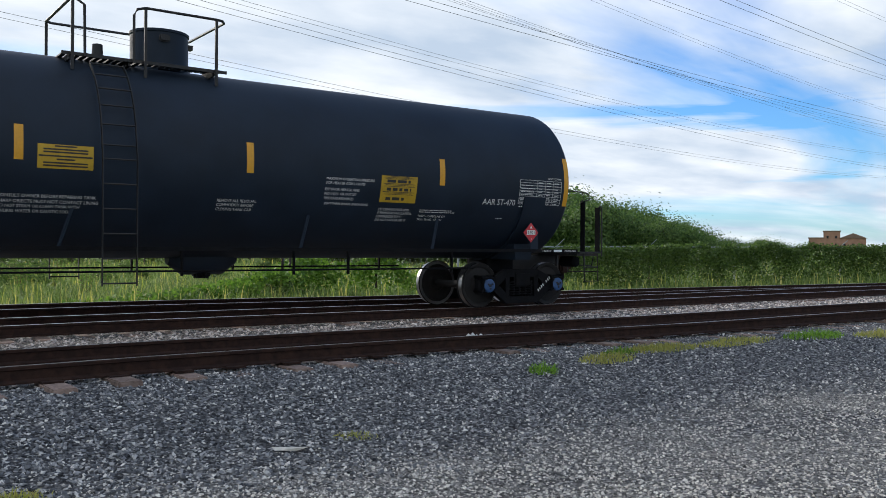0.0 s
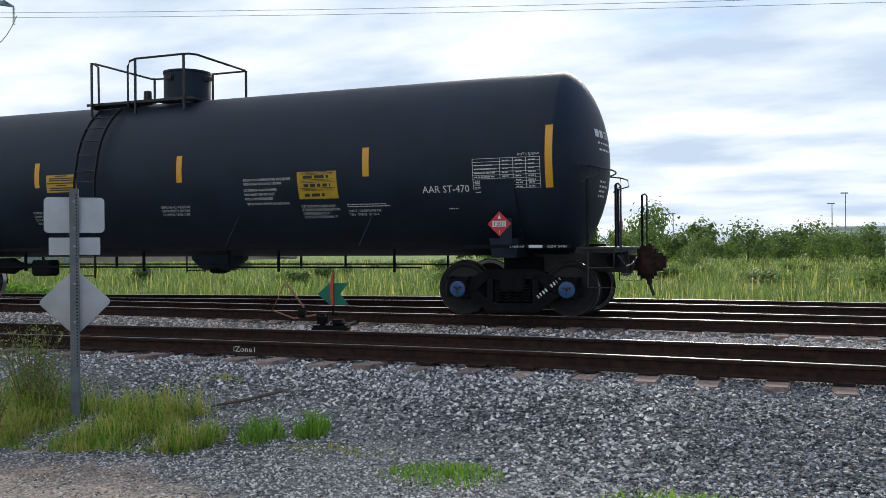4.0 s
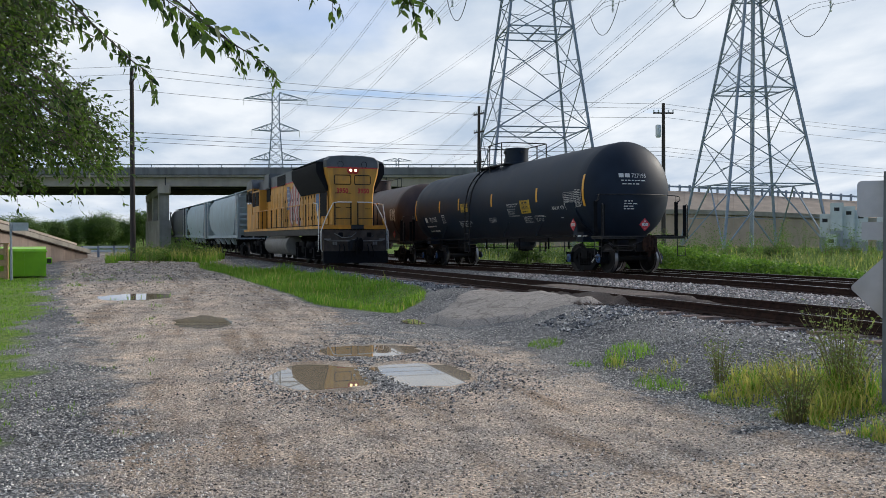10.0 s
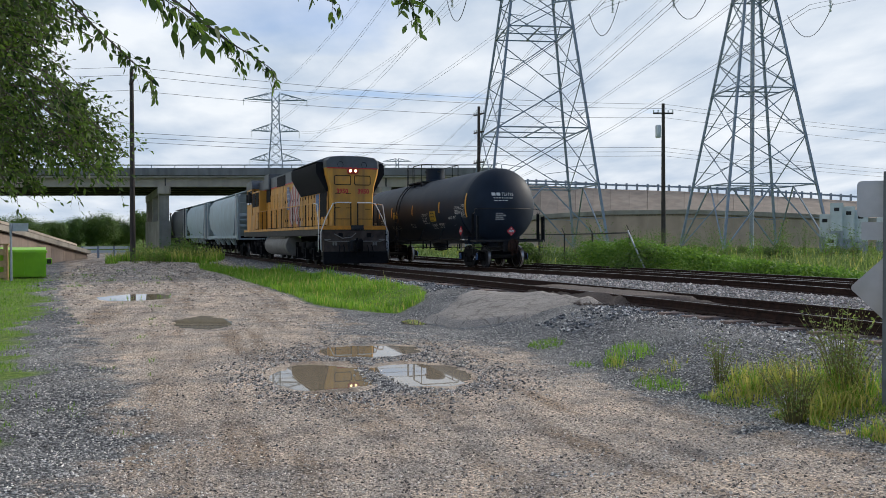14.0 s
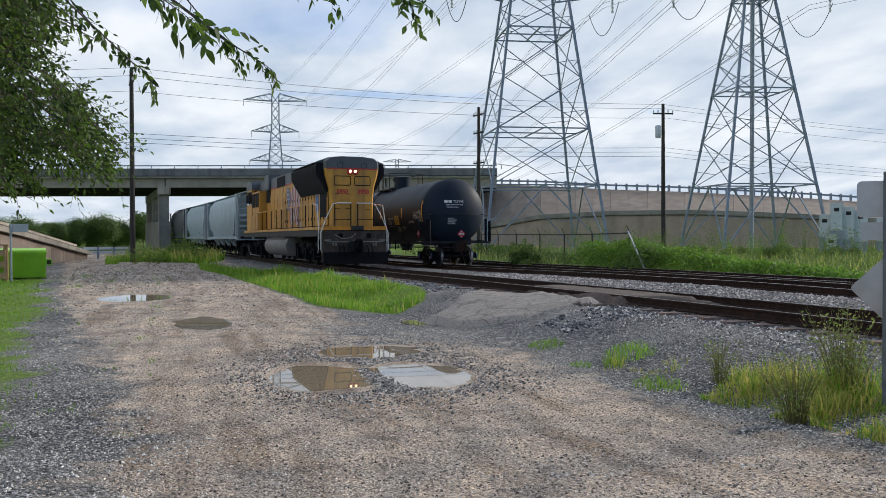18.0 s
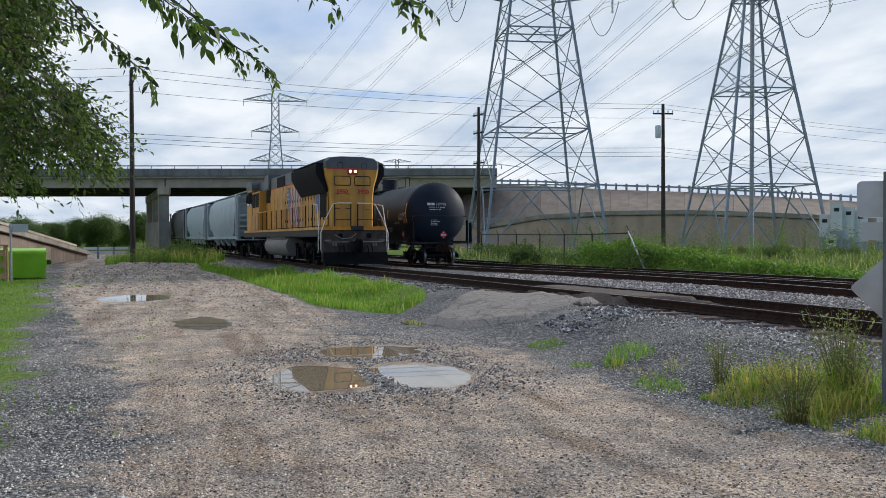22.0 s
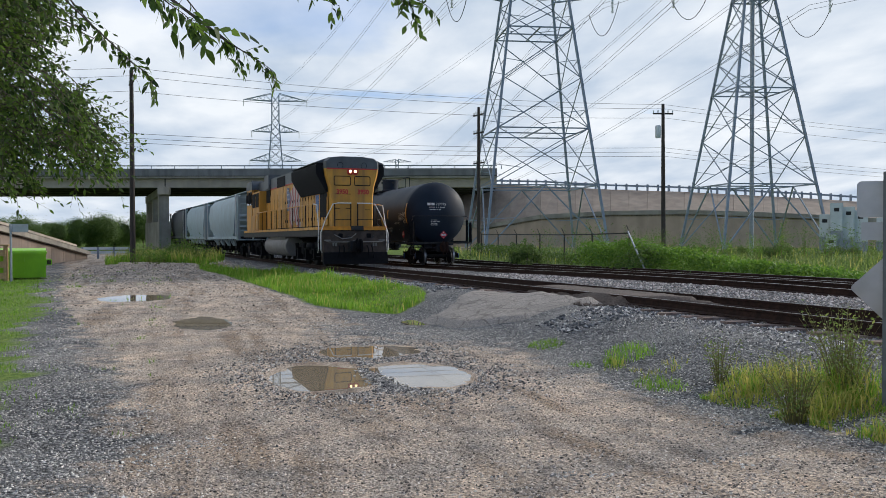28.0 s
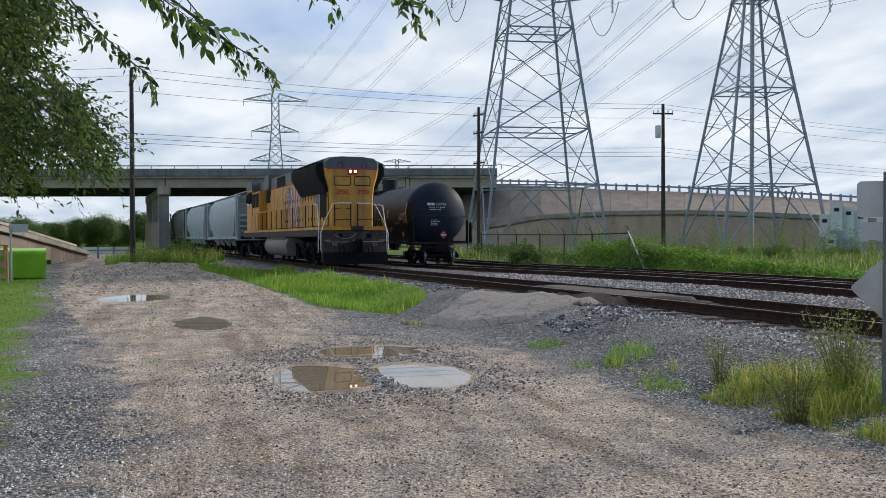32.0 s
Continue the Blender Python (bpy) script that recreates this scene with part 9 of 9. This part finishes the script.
xx, yy = x[k2], y[k2]
soil = road_weight(xx, yy) + 0.7 * lattice(xx, yy, 0.8) + 0.3 * lattice(xx, yy, 2.5) > 0.62
stones("road_pebbles", xx[soil], yy[soil], rg.uniform(0.006, 0.018, soil.sum()), TAN, "tan pebbles bedded in the dirt road", rg, 0.0)
xx, yy = xx[~soil], yy[~soil]
stones("road_gravel", xx, yy, rg.uniform(0.006, 0.017, len(xx)), FINE, "small grey gravel on the yard", rg)
x = rg.uniform(-30, 26, 26000)
u = rg.random(26000)
y = curve_a(x) - 0.65 + u * (curve_b(x) - curve_a(x) + 0.4)
k = np.abs(y - curve_a(x) - 0.753) > 0.12
k &= ~((x < -15.0) & (x > -20.4) & (y < curve_a(x) + 0.75)) & (np.abs(y - curve_b(x) + 0.753) > 0.12)
stones("ballast", x[k], y[k], rg.uniform(0.018, 0.04, k.sum()), PINKISH, "dusty ballast between the tracks", rg)

# coarser stones on the far road, and broken asphalt at the crossing's end
x = -rg.uniform(18, 62, 30000)
y = rg.uniform(-6, 4, 30000)
k = (road_weight(x, y) > 0.25 - 0.4 * rg.random(30000)) & (in_grass_strip(x, y) < 0.3) & (verge_weight(x, y) < 0.5) & (rg.random(30000) < 9 / -x)
for px, py, a, b in PUDDLES:
    k &= np.hypot((x - px) / (a * 1.3), (y - py) / (b * 1.3)) > 1
x, y = x[k], y[k]
stones("road_stones", x, y, rg.uniform(0.012, 0.03, len(x)) * np.clip(-x / 22, 1, 2), TAN, "loose stones on the dirt road", rg, 0.1)
x = rg.uniform(-16.9, -15.2, 150)
y = curve_a(x) - 0.9 - 0.8 * rg.random(150) * np.clip((-x - 15.0) / 1.2, 0.2, 1)
stones("asphalt_lumps", x, y, rg.uniform(0.02, 0.06, 150), BROKEN, "broken lumps of dark asphalt by the rail", rg, 0.3)
x = -rg.uniform(14, 46, 9000)
y = curve_a(x) - rg.uniform(1.0, 3.0, 9000)
k = (in_grass_strip(x, y) < 0.4) & ~((x < -15.5) & (x > -23.0))
stones("ballast", x[k], y[k], rg.uniform(0.02, 0.045, k.sum()), BALLAST, "grey ballast beside the parked engine", rg)

# coarse wet gravel round the near puddles, and the spit of stones between the two pools
WET = stone_mat("wet_dark_gravel", [(0.0, (0.03, 0.031, 0.034)), (0.45, (0.17, 0.165, 0.16)), (0.8, (0.42, 0.395, 0.365)), (1.0, (0.74, 0.7, 0.64))])
px, py = [], []
for (cx, cy, a, b), n in zip(PUDDLES[:3], (2600, 2600, 1500)):
    t, r = rg.uniform(0, 6.283, n), 1.27 + np.abs(rg.normal(0, 0.75, n))
    qx, qy = cx + a * r * np.cos(t), cy + b * r * np.sin(t)
    px.append(qx)
    py.append(qy)
x, y = np.concatenate(px), np.concatenate(py)
k = np.ones(len(x), bool)
for cx, cy, a, b in PUDDLES[:3]:
    k &= np.hypot((x - cx) / a, (y - cy) / b) + 0.12 * lattice(x, y, 3.0) > 1.25
x, y = x[k], y[k]
u = rg.random(900) ** 0.8
x = np.concatenate([x, -12.9 + 2.1 * u + rg.normal(0, 0.06 + 0.14 * u, 900)])
y = np.concatenate([y, 2.56 + 0.06 * u + rg.normal(0, 0.05 + 0.08 * u, 900)])
stones("road_gravel", x, y, rg.uniform(0.009, 0.026, len(x)), WET, "coarse wet grey gravel round the puddles", rg, 0.1, -0.396)


# ---- what moves: the two tank cars, backing away and stopping ----
RUN = [(0.0, 5.03), (0.5, 2.88), (1.0, 0.71), (1.5, -1.47), (2.0, -3.6), (2.5, -5.72), (3.0, -7.82), (3.5, -9.86), (4.0, -11.92),
       (4.5, -14.0), (5.0, -16.1), (5.5, -18.12), (6.0, -20.1), (6.5, -21.95), (7.0, -23.68), (7.5, -25.33), (8.0, -26.96), (8.5, -28.47),
       (9.0, -29.96), (9.5, -31.41), (10.0, -32.83), (10.5, -34.13), (11.0, -35.49), (11.5, -36.71), (12.0, -37.94), (12.5, -39.12), (13.0, -40.3),
       (13.5, -41.34), (14.0, -42.34), (14.5, -43.23), (15.5, -44.76), (16.5, -46.09), (17.0, -46.7), (17.5, -47.29), (18.0, -47.82), (18.5, -48.3),
       (19.0, -48.74), (19.5, -49.14), (20.0, -49.47), (20.5, -49.73), (21.0, -49.95), (21.5, -50.12), (22.0, -50.21), (32.0, -50.21)]


def car_pose(x, half=7.2):
    """A car standing with its trucks on the second track, its middle near x."""
    a, b = x + half, x - half
    p = Vector((a, float(curve_b(np.float64(a))), float(rail_z_b(np.float64(a))) + 0.003))
    q = Vector((b, float(curve_b(np.float64(b))), float(rail_z_b(np.float64(b))) + 0.003))
    u = (p - q).normalized()
    v = Vector((-u.y, u.x, 0)).normalized()
    w = u.cross(v)
    c = (p + q) / 2
    return Matrix(((u.x, v.x, w.x, c.x), (u.y, v.y, w.y, c.y), (u.z, v.z, w.z, c.z), (0, 0, 0, 1)))


def motions():
    ts, xs = np.array([r[0] for r in RUN]), np.array([r[1] for r in RUN])
    for car, lead in ((black_car, 0.0), (brown_car, -19.0)):
        walk(car, [(t, car_pose(x + lead)) for t, x in RUN])
        grid = [round(0.1 * i, 1) for i in range(222)] + [32.0]
        for ws, off in SPIN[car.name]:
            rows = []
            for t in grid:
                turn = (float(np.interp(t, ts, xs)) - xs[0]) / WHEEL_R
                rows.append((t, Matrix.Translation((off, 0, WHEEL_R)) @ Matrix.Rotation(turn, 4, "Y")))
            walk(ws, rows)


motions()
